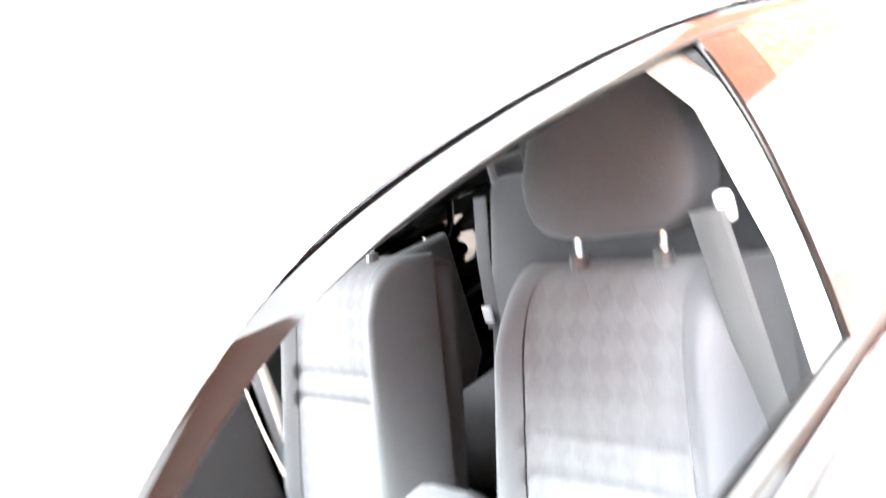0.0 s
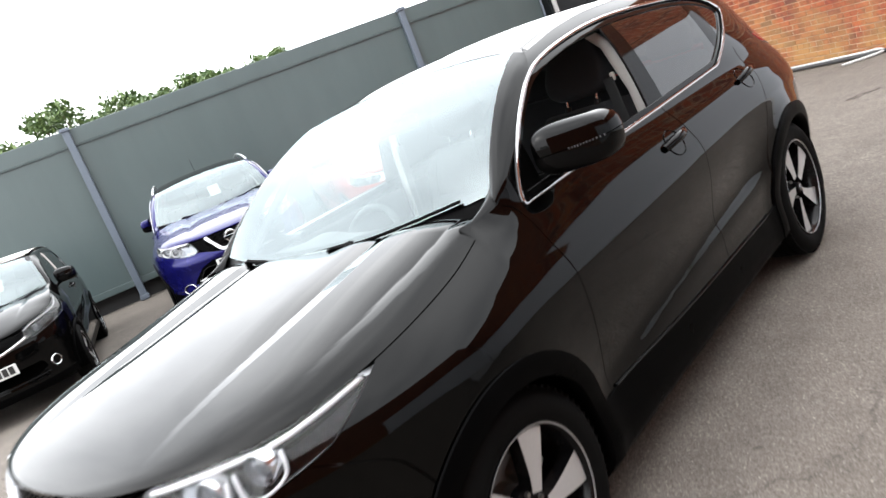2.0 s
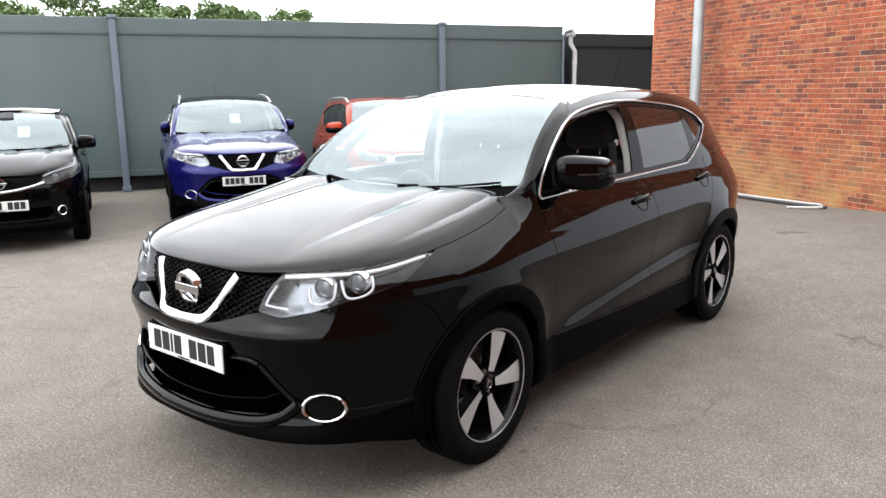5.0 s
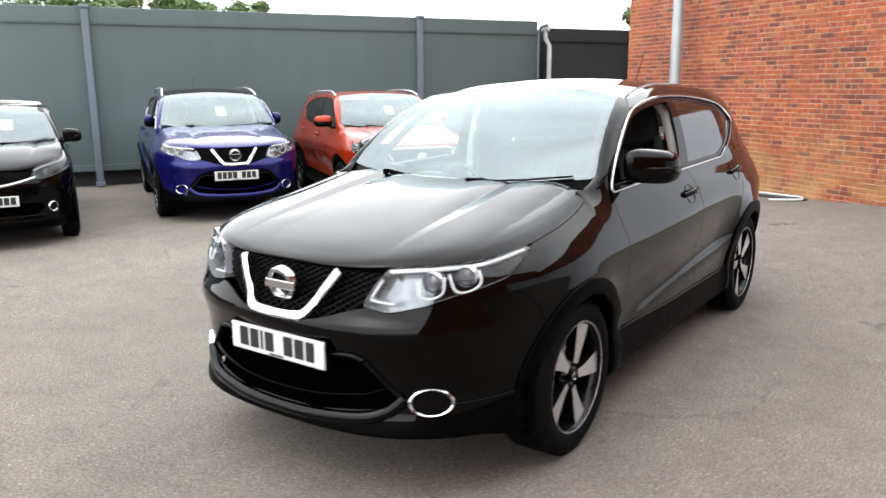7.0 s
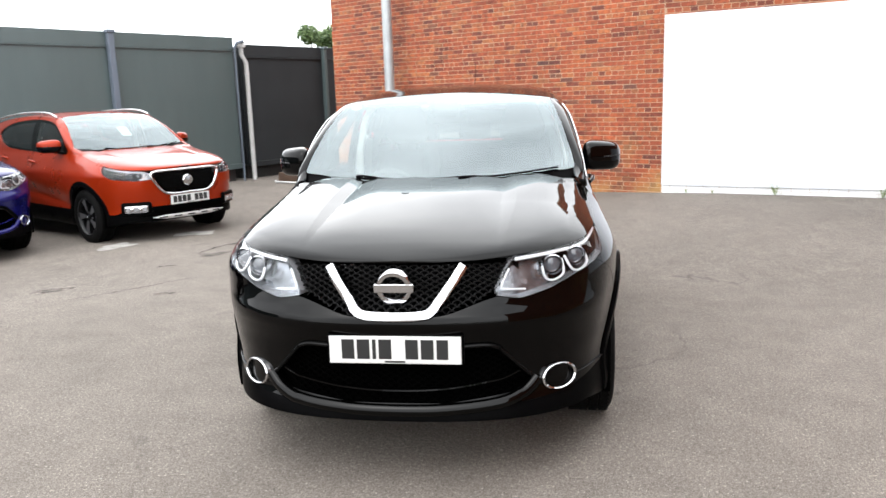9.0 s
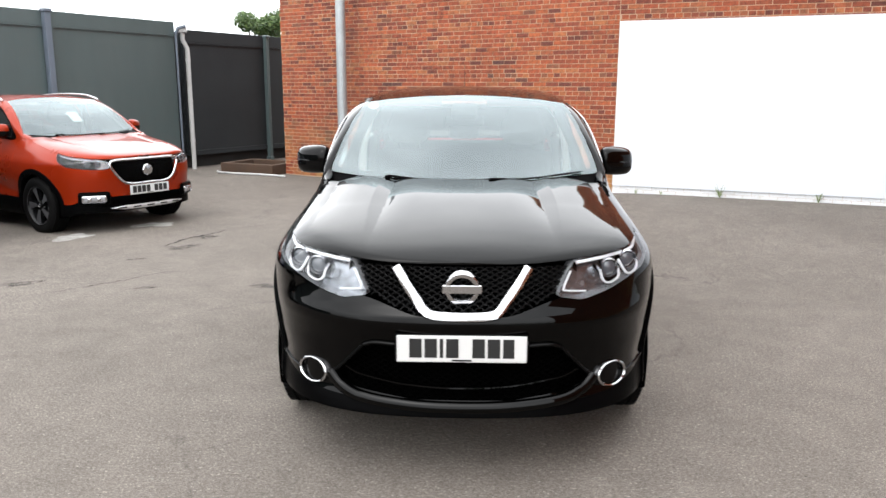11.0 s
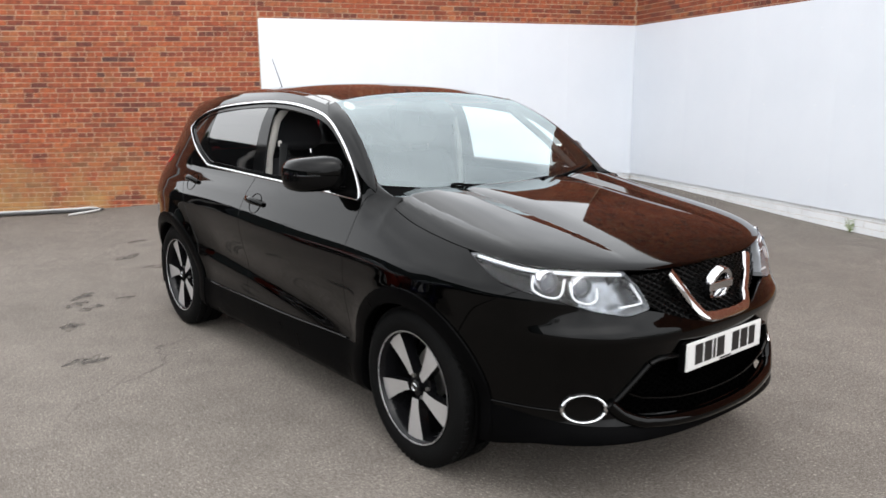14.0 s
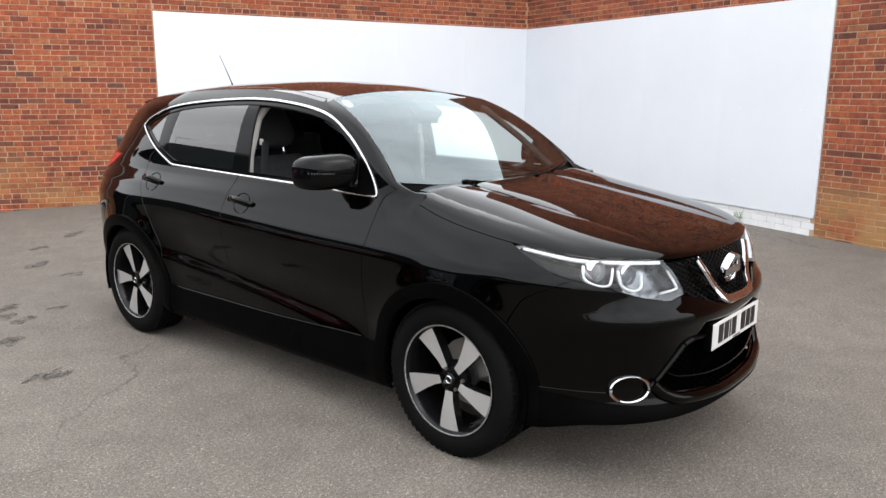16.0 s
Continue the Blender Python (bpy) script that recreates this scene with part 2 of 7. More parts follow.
STAIN = patchy("damp_oil_stain", (0.04, 0.036, 0.031), 0.75)
PALE_PATCH = patchy("pale_paint_splash", (0.34, 0.33, 0.31), 0.85, (0.25, 0.45))
CRACK = patchy("open_crack", (0.03, 0.027, 0.023), 0.9, (0.3, 0.5))
k = Mat("white_sheet", (0.5960, 0.6035, 0.6109), 0.45)
k.to("Base Color", k.mix(0.2, k.ramp(k.noise(0.9, 5), (0.3, (0.555, 0.585, 0.63)), (0.7, (0.605, 0.63, 0.67))), k.ramp(k.noise(9, 4, 0.7, (1, 1, 0.3)), (0.25, (0.57, 0.595, 0.635)), (0.5, (0.60, 0.623, 0.66)))))
k.bump(k.noise(2, 3), 0.08, 0.01)
WHITE_SHEET = k.m
WHITE_BRICK = worn("white_masonry_paint", (0.62, 0.63, 0.64), 0.8, var=0.1, scale=5, fine=60, bump=0.5)
k = Mat("cabin_grey_paint", (0.07, 0.095, 0.096), 0.32, Specular_IOR_Level=0.5)
k.to("Base Color", k.mix(0.4, k.ramp(k.noise(0.5, 4), (0.3, (0.054, 0.074, 0.075)), (0.7, (0.067, 0.091, 0.092))), k.ramp(k.noise(3, 5, 0.6, (1, 1, 0.15)), (0.3, (0.052, 0.07, 0.071)), (0.7, (0.07, 0.093, 0.094)))))
k.bump(k.noise(140, 2), 0.12, 0.003)
CABIN = k.m
CABIN_FAR = worn("far_cabin_paint", (0.024, 0.027, 0.029), 0.4, var=0.12, scale=1.5, Specular_IOR_Level=0.15)
CABIN_POST = worn("cabin_post_paint", (0.085, 0.104, 0.13), 0.45, var=0.1, scale=2)
CABIN_SHADE = worn("cabin_underside_shade", (0.0223, 0.0223, 0.0223), 0.9)
PIPE_WHITE = worn("grey_white_plastic_pipe", (0.4098, 0.4098, 0.4023), 0.45, var=0.12, scale=4)
GALV = worn("galvanised_steel", (0.3129, 0.3352, 0.3427), 0.45, 0.5, var=0.15, scale=5, fine=40)
TIMBER = worn("weathered_timber", (0.05, 0.027, 0.015), 0.85, var=0.3, scale=4, fine=60, bump=0.5)
SOIL = worn("dark_soil", (0.0372, 0.0261, 0.0186), 0.95, var=0.3, scale=8, fine=80, bump=0.8)
LEAF = Mat("tree_leaves", (0.0522, 0.0969, 0.0223), 0.6)
LEAF.to("Base Color", LEAF.ramp(LEAF.n.new("ShaderNodeNewGeometry").outputs["Random Per Island"], (0.0, (0.0298, 0.0633, 0.0149)), (0.5, (0.0559, 0.0969, 0.0223)), (1.0, (0.0969, 0.1416, 0.0372))))
LEAF = LEAF.m
BARK = worn("bark", (0.0894, 0.0670, 0.0484), 0.9, var=0.3, scale=6, fine=60, bump=0.6)

# ---- the yard: ground, brick walls, boards, cabins ----
WALL_A = Vector((2.19, 6.26, 0))       # upper edge of the boards begins here along the back wall
ALONG = Vector((0.935, -0.355, 0)).normalized()
OUT = Vector((-ALONG.y, ALONG.x, 0))    # away from the yard
BOARDS = 5.86
CORNER = WALL_A + ALONG * BOARDS
SIDE = -OUT                             # the side wall runs from the corner towards the camera
LEFT = Vector((-0.851, 0.525, 0)).normalized()   # beyond the boards the wall turns a little further away
LEFT_OUT = Vector((-LEFT.y, LEFT.x, 0)) * -1
LEFT_LEN = 6.64
WALL_W = WALL_A + LEFT * LEFT_LEN


def ground_z(x, y):
    """The yard rises gently towards the boards and falls towards the cabins and the far end of the wall."""
    d = OUT.x * x + OUT.y * y
    right = smoothstep(-1.0, 3.0, x)
    return 0.1 * smoothstep(1.8, 6.2, d) * right - 0.06 * max(smoothstep(3.0, 8.0, y) * (1 - right), smoothstep(3.0, 6.5, -x))


steps = [-400, -160, -70, -35, -20] + [-14 + 0.5 * i for i in range(57)] + [20, 35, 70, 160, 400]
gv = [(x, y, ground_z(x, y)) for y in steps for x in steps]
w = len(steps)
gf = [(j * w + i, j * w + i + 1, (j + 1) * w + i + 1, (j + 1) * w + i) for j in range(w - 1) for i in range(w - 1)]
tagged(finish("ground", gv, gf, TARMAC, smooth=True), "pale worn tarmac yard with cracks and damp stains", "ground", kind="structure")


def wall_core(name, a, b, z0, z1, thick, side, label):
    """A wall's mortar body from a to b, its front face on the line a-b."""
    d = (b - a)
    m = Matrix.Translation((a + b) / 2 + side * thick / 2 + Vector((0, 0, (z0 + z1) / 2)))
    m = m @ Matrix.Rotation(math.atan2(d.y, d.x), 4, "Z")
    return tagged(part(name, box((d.length, thick, z1 - z0), m), MORTAR), label, "wall", kind="structure")


# SIDE_TOP adds unseen courses to the side wall, to shade the ground at right
WALL_TOP, SIDE_TOP = 4.6, 5.6
wall_back = wall_core("wall_back", WALL_A, CORNER + ALONG * 0.3, -0.3, WALL_TOP, 0.3, OUT, "red-brown brick wall above white boards")
wall_left = wall_core("wall_left", WALL_W, WALL_A, -0.3, WALL_TOP, 0.3, LEFT_OUT, "red-brown brick building wall with pale mortar joints")
wall_end = wall_core("wall_end", WALL_W + LEFT_OUT * 0.3, WALL_W + LEFT_OUT * 6, -0.3, WALL_TOP, 0.3, -LEFT, "brick end wall of the building")
wall_side = wall_core("wall_side", CORNER, CORNER + SIDE * 12, -0.3, SIDE_TOP, 0.3, ALONG, "red-brown brick side wall of the yard")

# boards of white sheet on both walls
SHEET_TOP, SHEET_LOW = 2.525, 0.2


def boards(n, start, along, face_out, total):
    bw = total / n
    board = None
    for i in range(n):
        c = start + along * (bw * (i + 0.5)) - face_out * 0.016
        m = Matrix.Translation(c) @ Matrix.Rotation(math.atan2(along.y, along.x), 4, "Z")
        if board is None:
            board = empty("white_board", m)
            tagged(board, "large white painted sheet board screwed to brick wall", "board", "white boards")
            part("sheet", box((bw - 0.0008, 0.018, SHEET_TOP - SHEET_LOW), Matrix.Translation((0, 0, (SHEET_TOP + SHEET_LOW) / 2)), 0.0005), WHITE_SHEET, board)
            sgn = -1 if face_out.dot(Matrix.Rotation(math.atan2(along.y, along.x), 3, "Z") @ Vector((0, 1, 0))) > 0 else 1
            for sx in (-0.42, 0.42):
                for sz in (0.5, 1.35, 2.2):
                    part("screw_cap", lathe([(0.0, 0.004), (0.008, 0.004), (0.011, 0.0)], Matrix.Translation((sx, sgn * 0.009, sz)) @ Matrix.Rotation(sgn * math.pi / 2, 4, "Z"), 12), WHITE_BRICK, board)
        else:
            copy_thing(board, m)


boards(5, WALL_A, ALONG, OUT, BOARDS - 0.02)
boards(4, CORNER + SIDE * 0.03, SIDE, ALONG, 5.53)

# white-painted plinth courses under the boards
for nm, a, d, length, side in (("plinth_back", WALL_A, ALONG, BOARDS, OUT), ("plinth_side", CORNER, SIDE, 5.56, ALONG)):
    pv, pf = [], []
    ang = math.atan2(d.y, d.x)
    rows, cols = 4, int(length / 0.225)
    for r in range(rows):
        for c in range(cols + 1):
            x0, x1 = max(0, (c - 0.5 * (r % 2)) * 0.225 + 0.002), min(length, (c + 1 - 0.5 * (r % 2)) * 0.225 - 0.002)
            if x1 - x0 < 0.02:
                continue
            z0 = -0.08 + r * 0.075
            o = 0.003 + 0.002 * random.random()
            n0 = len(pv)
            for px, pz, po in ((x0, z0, 0), (x1, z0, 0), (x1, z0 + 0.072, 0), (x0, z0 + 0.072, 0), (x0 + .002, z0 + .002, o), (x1 - .002, z0 + .002, o), (x1 - .002, z0 + 0.07, o), (x0 + .002, z0 + 0.07, o)):
                pv.append(a + d * px - side * po + Vector((0, 0, pz)))
            pf += [(n0 + i, n0 + (i + 1) % 4, n0 + 4 + (i + 1) % 4, n0 + 4 + i) for i in range(4)] + [(n0 + 4, n0 + 5, n0 + 6, n0 + 7)]
    ob = finish(nm, pv, pf, WHITE_BRICK)
    tagged(ob, "white painted low brick courses under boards", "plinth", kind="structure")

# lamp post of galvanised steel before the wall
pole = empty("lamp_post", Matrix.Translation((-2.135, 8.47, ground_z(-2.135, 8.47))))
tagged(pole, "tall galvanised steel lamp post with dark base", "lamp post")
part("shaft", tube([(0, 0, 0.0), (0, 0, 1.2), (0, 0, 5.5)], [0.085, 0.085, 0.08], 20), GALV, pole, smooth=40)
part("base_collar", tube([(0, 0, 0), (0, 0, 0.12), (0, 0, 0.14)], [0.1, 0.1, 0.088], 20), worn("black_bitumen", (0.02, 0.02, 0.022), 0.7), pole, "black painted collar", smooth=40)
part("access_door", box((0.07, 0.02, 0.5), Matrix.Translation((0.0, -0.08, 0.9)), 0.004), GALV, pole)

# modular cabins along the left of the yard
CA = Vector((-9.93, 3.0, 0))
CDIR = Vector((2.89, 5.07, 0)).normalized()
CIN = Vector((CDIR.y, -CDIR.x, 0))       # towards the yard
UNIT = 5.84
CTOP = 2.84


def cabin(start, length, top, name_label, low=0.2, coat=None):
    """A cabin unit; its front runs from start along CDIR."""
    ang = math.atan2(CDIR.y, CDIR.x)
    coat = coat or CABIN
    c = empty("modular_cabin", Matrix.Translation(start) @ Matrix.Rotation(ang, 4, "Z"))
    tagged(c, name_label, "cabin", "modular cabins")
    part("wall_panel", box((length - 0.02, 0.08, top - 0.27 - low - 0.1), Matrix.Translation((length / 2, 0.06, (top - 0.27 + low + 0.1) / 2)), 0.004), coat, c)
    part("roof_fascia", box((length - 0.01, 0.1, 0.25), Matrix.Translation((length / 2, 0.05, top - 0.125)), 0.008), coat, c)
    part("drip_trim", box((length - 0.01, 0.03, 0.02), Matrix.Translation((length / 2, 0.005, top - 0.262)), 0.004), coat, c)
    part("floor_rail", box((length - 0.01, 0.1, 0.1), Matrix.Translation((length / 2, 0.05, low + 0.05)), 0.006), coat, c)
    part("body", box((length - 0.02, 2.6, top - low - 0.06), Matrix.Translation((length / 2, 1.42, (top + low) / 2)), 0.02), coat, c)
    # dark block below the floor: the shade under the cabin is its colour
    part("base_frame", box((length - 0.1, 2.4, low + 0.2), Matrix.Translation((length / 2, 1.4, (low - 0.2) / 2))), CABIN_SHADE, c, "base frame block with underside shade in its dark colour")
    return c


def cabin_post(p, top, wide=0.11, coat=None):
    ang = math.atan2(CDIR.y, CDIR.x)
    c = empty("cabin_post", Matrix.Translation(p + Vector((0, 0, ground_z(p.x, p.y)))) @ Matrix.Rotation(ang, 4, "Z"))
    tagged(c, "grey steel corner post of cabins", "post", "cabin posts")
    part("upright", box((wide, 0.11, top), Matrix.Translation((0, -0.01, top / 2)), 0.012), coat or CABIN_POST, c)
    part("head_casting", box((wide + 0.04, 0.14, 0.06), Matrix.Translation((0, -0.02, top - 0.02)), 0.015), coat or CABIN_POST, c)
    part("foot_casting", box((wide + 0.04, 0.14, 0.08), Matrix.Translation((0, -0.01, 0.05)), 0.015), coat or CABIN_POST, c)


for i in (-3, -2, -1, 0):
    cabin(CA + CDIR * (UNIT * i), UNIT, CTOP, "grey-green painted modular site cabin on low base")
cabin(CA + CDIR * UNIT, 2.68, CTOP, "grey-green painted modular site cabin end")
for i in (-2, -1, 0, 1):
    cabin_post(CA + CDIR * (UNIT * i) + CIN * 0.03, CTOP + 0.08)
END1 = CA + CDIR * (UNIT + 2.68)
cabin(END1 + CDIR * 0.28 - CIN * 0.1, 6.0, 2.72, "dark grey modular cabin behind timber bed", coat=CABIN_FAR)
cabin_post(END1 + CDIR * 2.57 - CIN * 0.07, 2.78, 0.08, CABIN)

# rainwater pipes where the cabins meet
dp = empty("rainwater_pipe", Matrix.Translation(END1 + CDIR * 0.26 + CIN * 0.03))
tagged(dp, "pale grey plastic rainwater downpipe at cabin gap", "drainpipe")
part("pipe", tube([(0, 0, -0.06), (0, 0, 2.35), (-0.05, -0.09, 2.5), (-0.05, -0.09, 2.66)], 0.045, 12), PIPE_WHITE, dp, smooth=50)
part("hopper", box((0.16, 0.14, 0.12), Matrix.Translation((-0.05, -0.09, 2.7)), 0.02), PIPE_WHITE, dp)
for z in (0.5, 1.3, 2.1):
    part("pipe_clip", tube([(0, 0, z), (0, 0, z + 0.035)], 0.055, 12), PIPE_WHITE, dp)
dp2 = empty("rainwater_pipe", Matrix.Translation(END1 + CDIR * -0.02 + CIN * 0.05))
tagged(dp2, "thin grey pipe on the cabin corner", "drainpipe")
part("pipe", tube([(0, 0, -0.06), (0, 0, 2.6)], 0.022, 10), CABIN_POST, dp2, smooth=50)
part("elbow", tube([(0, 0, 2.6), (0.05, 0, 2.72), (0.2, 0.02, 2.76)], 0.035, 10), CABIN_POST, dp2, smooth=50)

# timber bed at the foot of the far cabin
bed = empty("timber_bed", Matrix.Translation((-4.03, 10.16, ground_z(-4.03, 10.16))) @ Matrix.Rotation(radians(-23.2), 4, "Z"))
tagged(bed, "low raised bed of weathered timber sleepers with dark soil", "raised bed")
for nm, sx, sy, px, py in (("sleeper", 1.25, 0.1, 0, -0.45), ("sleeper", 1.25, 0.1, 0, 0.45), ("sleeper", 0.1, 0.8, -0.575, 0), ("sleeper", 0.1, 0.8, 0.575, 0)):
    part(nm, box((sx, sy, 0.2), Matrix.Translation((px, py, 0.1)), 0.012), TIMBER, bed)
part("soil", box((1.05, 0.8, 0.1), Matrix.Translation((0, 0, 0.05))), SOIL, bed, "dark soil")

bm_ = bed.matrix_world
pp = part("pale_pipe", tube([bm_ @ Vector(p) for p in ((-0.68, -0.53, 0.03), (-0.6, -0.6, 0.022), (-0.2, -0.63, 0.022), (0.4, -0.58, 0.022), (1.0, -0.62, 0.022))], 0.02, 10), PIPE_WHITE, smooth=60)
tagged(pp, "pale plastic pipe lying before timber bed", "pipe")

# ---- kit for car bodies ----
def cubic(xs, ys):
    """A natural cubic spline through points."""
    xs, ys = np.array(xs, float), np.array(ys, float)
    n, h = len(xs), np.diff(xs)
    a, r = np.zeros((n, n)), np.zeros(n)
    a[0, 0] = a[-1, -1] = 1
    for i in range(1, n - 1):
        a[i, i - 1], a[i, i], a[i, i + 1] = h[i - 1], 2 * (h[i - 1] + h[i]), h[i]
        r[i] = 6 * ((ys[i + 1] - ys[i]) / h[i] - (ys[i] - ys[i - 1]) / h[i - 1])
    m = np.linalg.solve(a, r)

    def at(x):
        i = min(n - 2, max(0, int(np.searchsorted(xs, x) - 1)))
        t, u, d = x - xs[i], xs[i + 1] - x, h[i]
        return float(m[i] * u ** 3 / (6 * d) + m[i + 1] * t ** 3 / (6 * d) + (ys[i] / d - m[i] * d / 6) * u + (ys[i + 1] / d - m[i + 1] * d / 6) * t)
    return at


def shape(*pts):
    """A monotone smooth curve through (x, y) pairs, level beyond its ends."""
    xs, ys = [float(p[0]) for p in pts], [float(p[1]) for p in pts]
    n = len(xs)
    h = [xs[i + 1] - xs[i] for i in range(n - 1)]
    d = [(ys[i + 1] - ys[i]) / h[i] for i in range(n - 1)]
    m = [d[0]] + [0.0 if d[i - 1] * d[i] <= 0 else 2 * d[i - 1] * d[i] / (d[i - 1] + d[i]) for i in range(1, n - 1)] + [d[-1]]

    def at(x):
        if x <= xs[0]:
            return ys[0]
        if x >= xs[-1]:
            return ys[-1]
        i = 0
        while x > xs[i + 1]:
            i += 1
        t = (x - xs[i]) / h[i]
        t2, t3 = t * t, t * t * t
        return (2 * t3 - 3 * t2 + 1) * ys[i] + (t3 - 2 * t2 + t) * h[i] * m[i] + (3 * t2 - 2 * t3) * ys[i + 1] + (t3 - t2) * h[i] * m[i + 1]
    return at


def loop_curve(pts, per=6, closed=True):
    """Points of a smooth curve through the given ones (Catmull-Rom)."""
    p = [Vector(q) for q in pts]
    n, res = len(p), []
    for i in range(n if closed else n - 1):
        a, b, c, d = (p[(i - 1) % n], p[i], p[(i + 1) % n], p[(i + 2) % n]) if closed else (p[max(0, i - 1)], p[i], p[i + 1], p[min(n - 1, i + 2)])
        for k in range(per):
            t = k / per
            res.append(0.5 * ((2 * b) + (c - a) * t + (2 * a - 5 * b + 4 * c - d) * t * t + (3 * b - a - 3 * c + d) * t ** 3))
    if not closed:
        res.append(p[-1].copy())
    return res


def inside(poly):
    """Signed distance to a closed polygon in the plane, positive inside."""
    q = np.array([(a[0], a[1]) for a in poly], float)
    e = np.roll(q, -1, 0) - q
    ee = np.maximum((e * e).sum(1), 1e-12)

    def at(x, y):
        w = np.array((x, y)) - q
        t = np.clip((w * e).sum(1) / ee, 0, 1)
        dd = ((w - e * t[:, None]) ** 2).sum(1).min() ** 0.5
        qn = np.roll(q, -1, 0)
        cross = ((q[:, 1] > y) != (qn[:, 1] > y)) & (x < e[:, 0] * (y - q[:, 1]) / np.where(e[:, 1] == 0, 1e-12, e[:, 1]) + q[:, 0])
        return dd if cross.sum() % 2 else -dd
    return at


class Patch:
    """A surface sampled on a grid, with its true normals, that can be trimmed by functions."""

    def __init__(self, fn, us, vs, flip=False):
        self.p, self.n, self.uv, self.f = [], [], [], []
        e = 1e-3
        for u in us:
            for v in vs:
                a = Vector(fn(u, v))
                du = Vector(fn(u + e, v)) - Vector(fn(u - e, v))
                dv = Vector(fn(u, v + e)) - Vector(fn(u, v - e))
                nn = du.cross(dv)
                nn = nn.normalized() if nn.length > 1e-14 else Vector((0, 0, 1))
                self.p.append(a)
                self.n.append(-nn if flip else nn)
                self.uv.append((u, v))
        m = len(vs)
        for i in range(len(us) - 1):
            for j in range(m - 1):
                q = (i * m + j, (i + 1) * m + j, (i + 1) * m + j + 1, i * m + j + 1)
                self.f.append(q[::-1] if flip else q)

    def copy(self):
        c = Patch(None, [], [])
        c.p, c.n, c.uv, c.f = list(self.p), list(self.n), list(self.uv), list(self.f)
        return c

    def cut(self, *gs):
        """Keeps the part where every g(point, uv) is positive."""
        out = self
        for g in gs:
            out = out._cut(g)
        return out

    def _cut(self, g):
        val = [g(p, uv) for p, uv in zip(self.p, self.uv)]
        c = Patch(None, [], [])
        c.p, c.n, c.uv, c.f = [], [], [], []
        old, edge = {}, {}

        def keep(i):
            if i not in old:
                old[i] = len(c.p)
                c.p.append(self.p[i]), c.n.append(self.n[i]), c.uv.append(self.uv[i])
            return old[i]

        def split(i, j):
            key = (min(i, j), max(i, j))
            if key not in edge:
                i, j = key
                t = val[i] / (val[i] - val[j])
                t = min(0.999, max(0.001, t))
                edge[key] = len(c.p)
                c.p.append(self.p[i].lerp(self.p[j], t))
                c.n.append(self.n[i].lerp(self.n[j], t).normalized())
                c.uv.append(tuple(a + (b - a) * t for a, b in zip(self.uv[i], self.uv[j])))
            return edge[key]
        for f in self.f:
            ins = [val[i] > 0 for i in f]
            if all(ins):
                c.f.append(tuple(keep(i) for i in f))
            elif any(ins):
                poly = []
                for a, b in zip(f, f[1:] + f[:1]):
                    if val[a] > 0:
                        poly.append(keep(a))
                    if (val[a] > 0) != (val[b] > 0):
                        poly.append(split(a, b))
                if len(poly) > 2:
                    c.f.append(tuple(poly))
        return c

    def lift(self, d):
        self.p = [p + n * d for p, n in zip(self.p, self.n)]
        return self

    def mirrored(self):
        c = Patch(None, [], [])
        c.p = [Vector((-p.x, p.y, p.z)) for p in self.p]
        c.n = [Vector((-p.x, p.y, p.z)) for p in self.n]
        c.uv, c.f = list(self.uv), [f[::-1] for f in self.f]
        return c

    def joined(self, other):
        c = self.copy()
        o = len(c.p)
        c.p += other.p
        c.n += other.n
        c.uv += other.uv
        c.f += [tuple(i + o for i in f) for f in other.f]
        return c

    def make(self, name, mat, parent, label="", rim=0.015, thick=0.0):
        """Links the patch as an object; rim: depth of the turned-in edges."""
        p, n, f = list(self.p), list(self.n), list(self.f)
        if not f:
            return None
        if rim:
            count = {}
            for q in self.f:
                for a, b in zip(q, q[1:] + q[:1]):
                    count[(a, b)] = count.get((a, b), 0) + 1
            for (a, b) in list(count):
                if (b, a) in count:
                    continue
                d = self.p[b] - self.p[a]
                if d.length < 1e-6:
                    continue
                side = d.cross((self.n[a] + self.n[b])).normalized()
                o = len(p)
                p += [self.p[a], self.p[b], self.p[b] - self.n[b] * rim, self.p[a] - self.n[a] * rim]
                n += [(side + self.n[a]).normalized(), (side + self.n[b]).normalized(), side, side]
                f.append((o, o + 3, o + 2, o + 1))
        if thick:
            o = len(p)
            p += [a - b * thick for a, b in zip(self.p, self.n)]
            n += [-b for b in self.n]
            f += [tuple(i + o for i in q[::-1]) for q in self.f]
        return finish(name, p, f, mat, parent, label, smooth=True, normals=n)


def span(a, b, n):
    return [a + (b - a) * i / (n - 1) for i in range(n)]


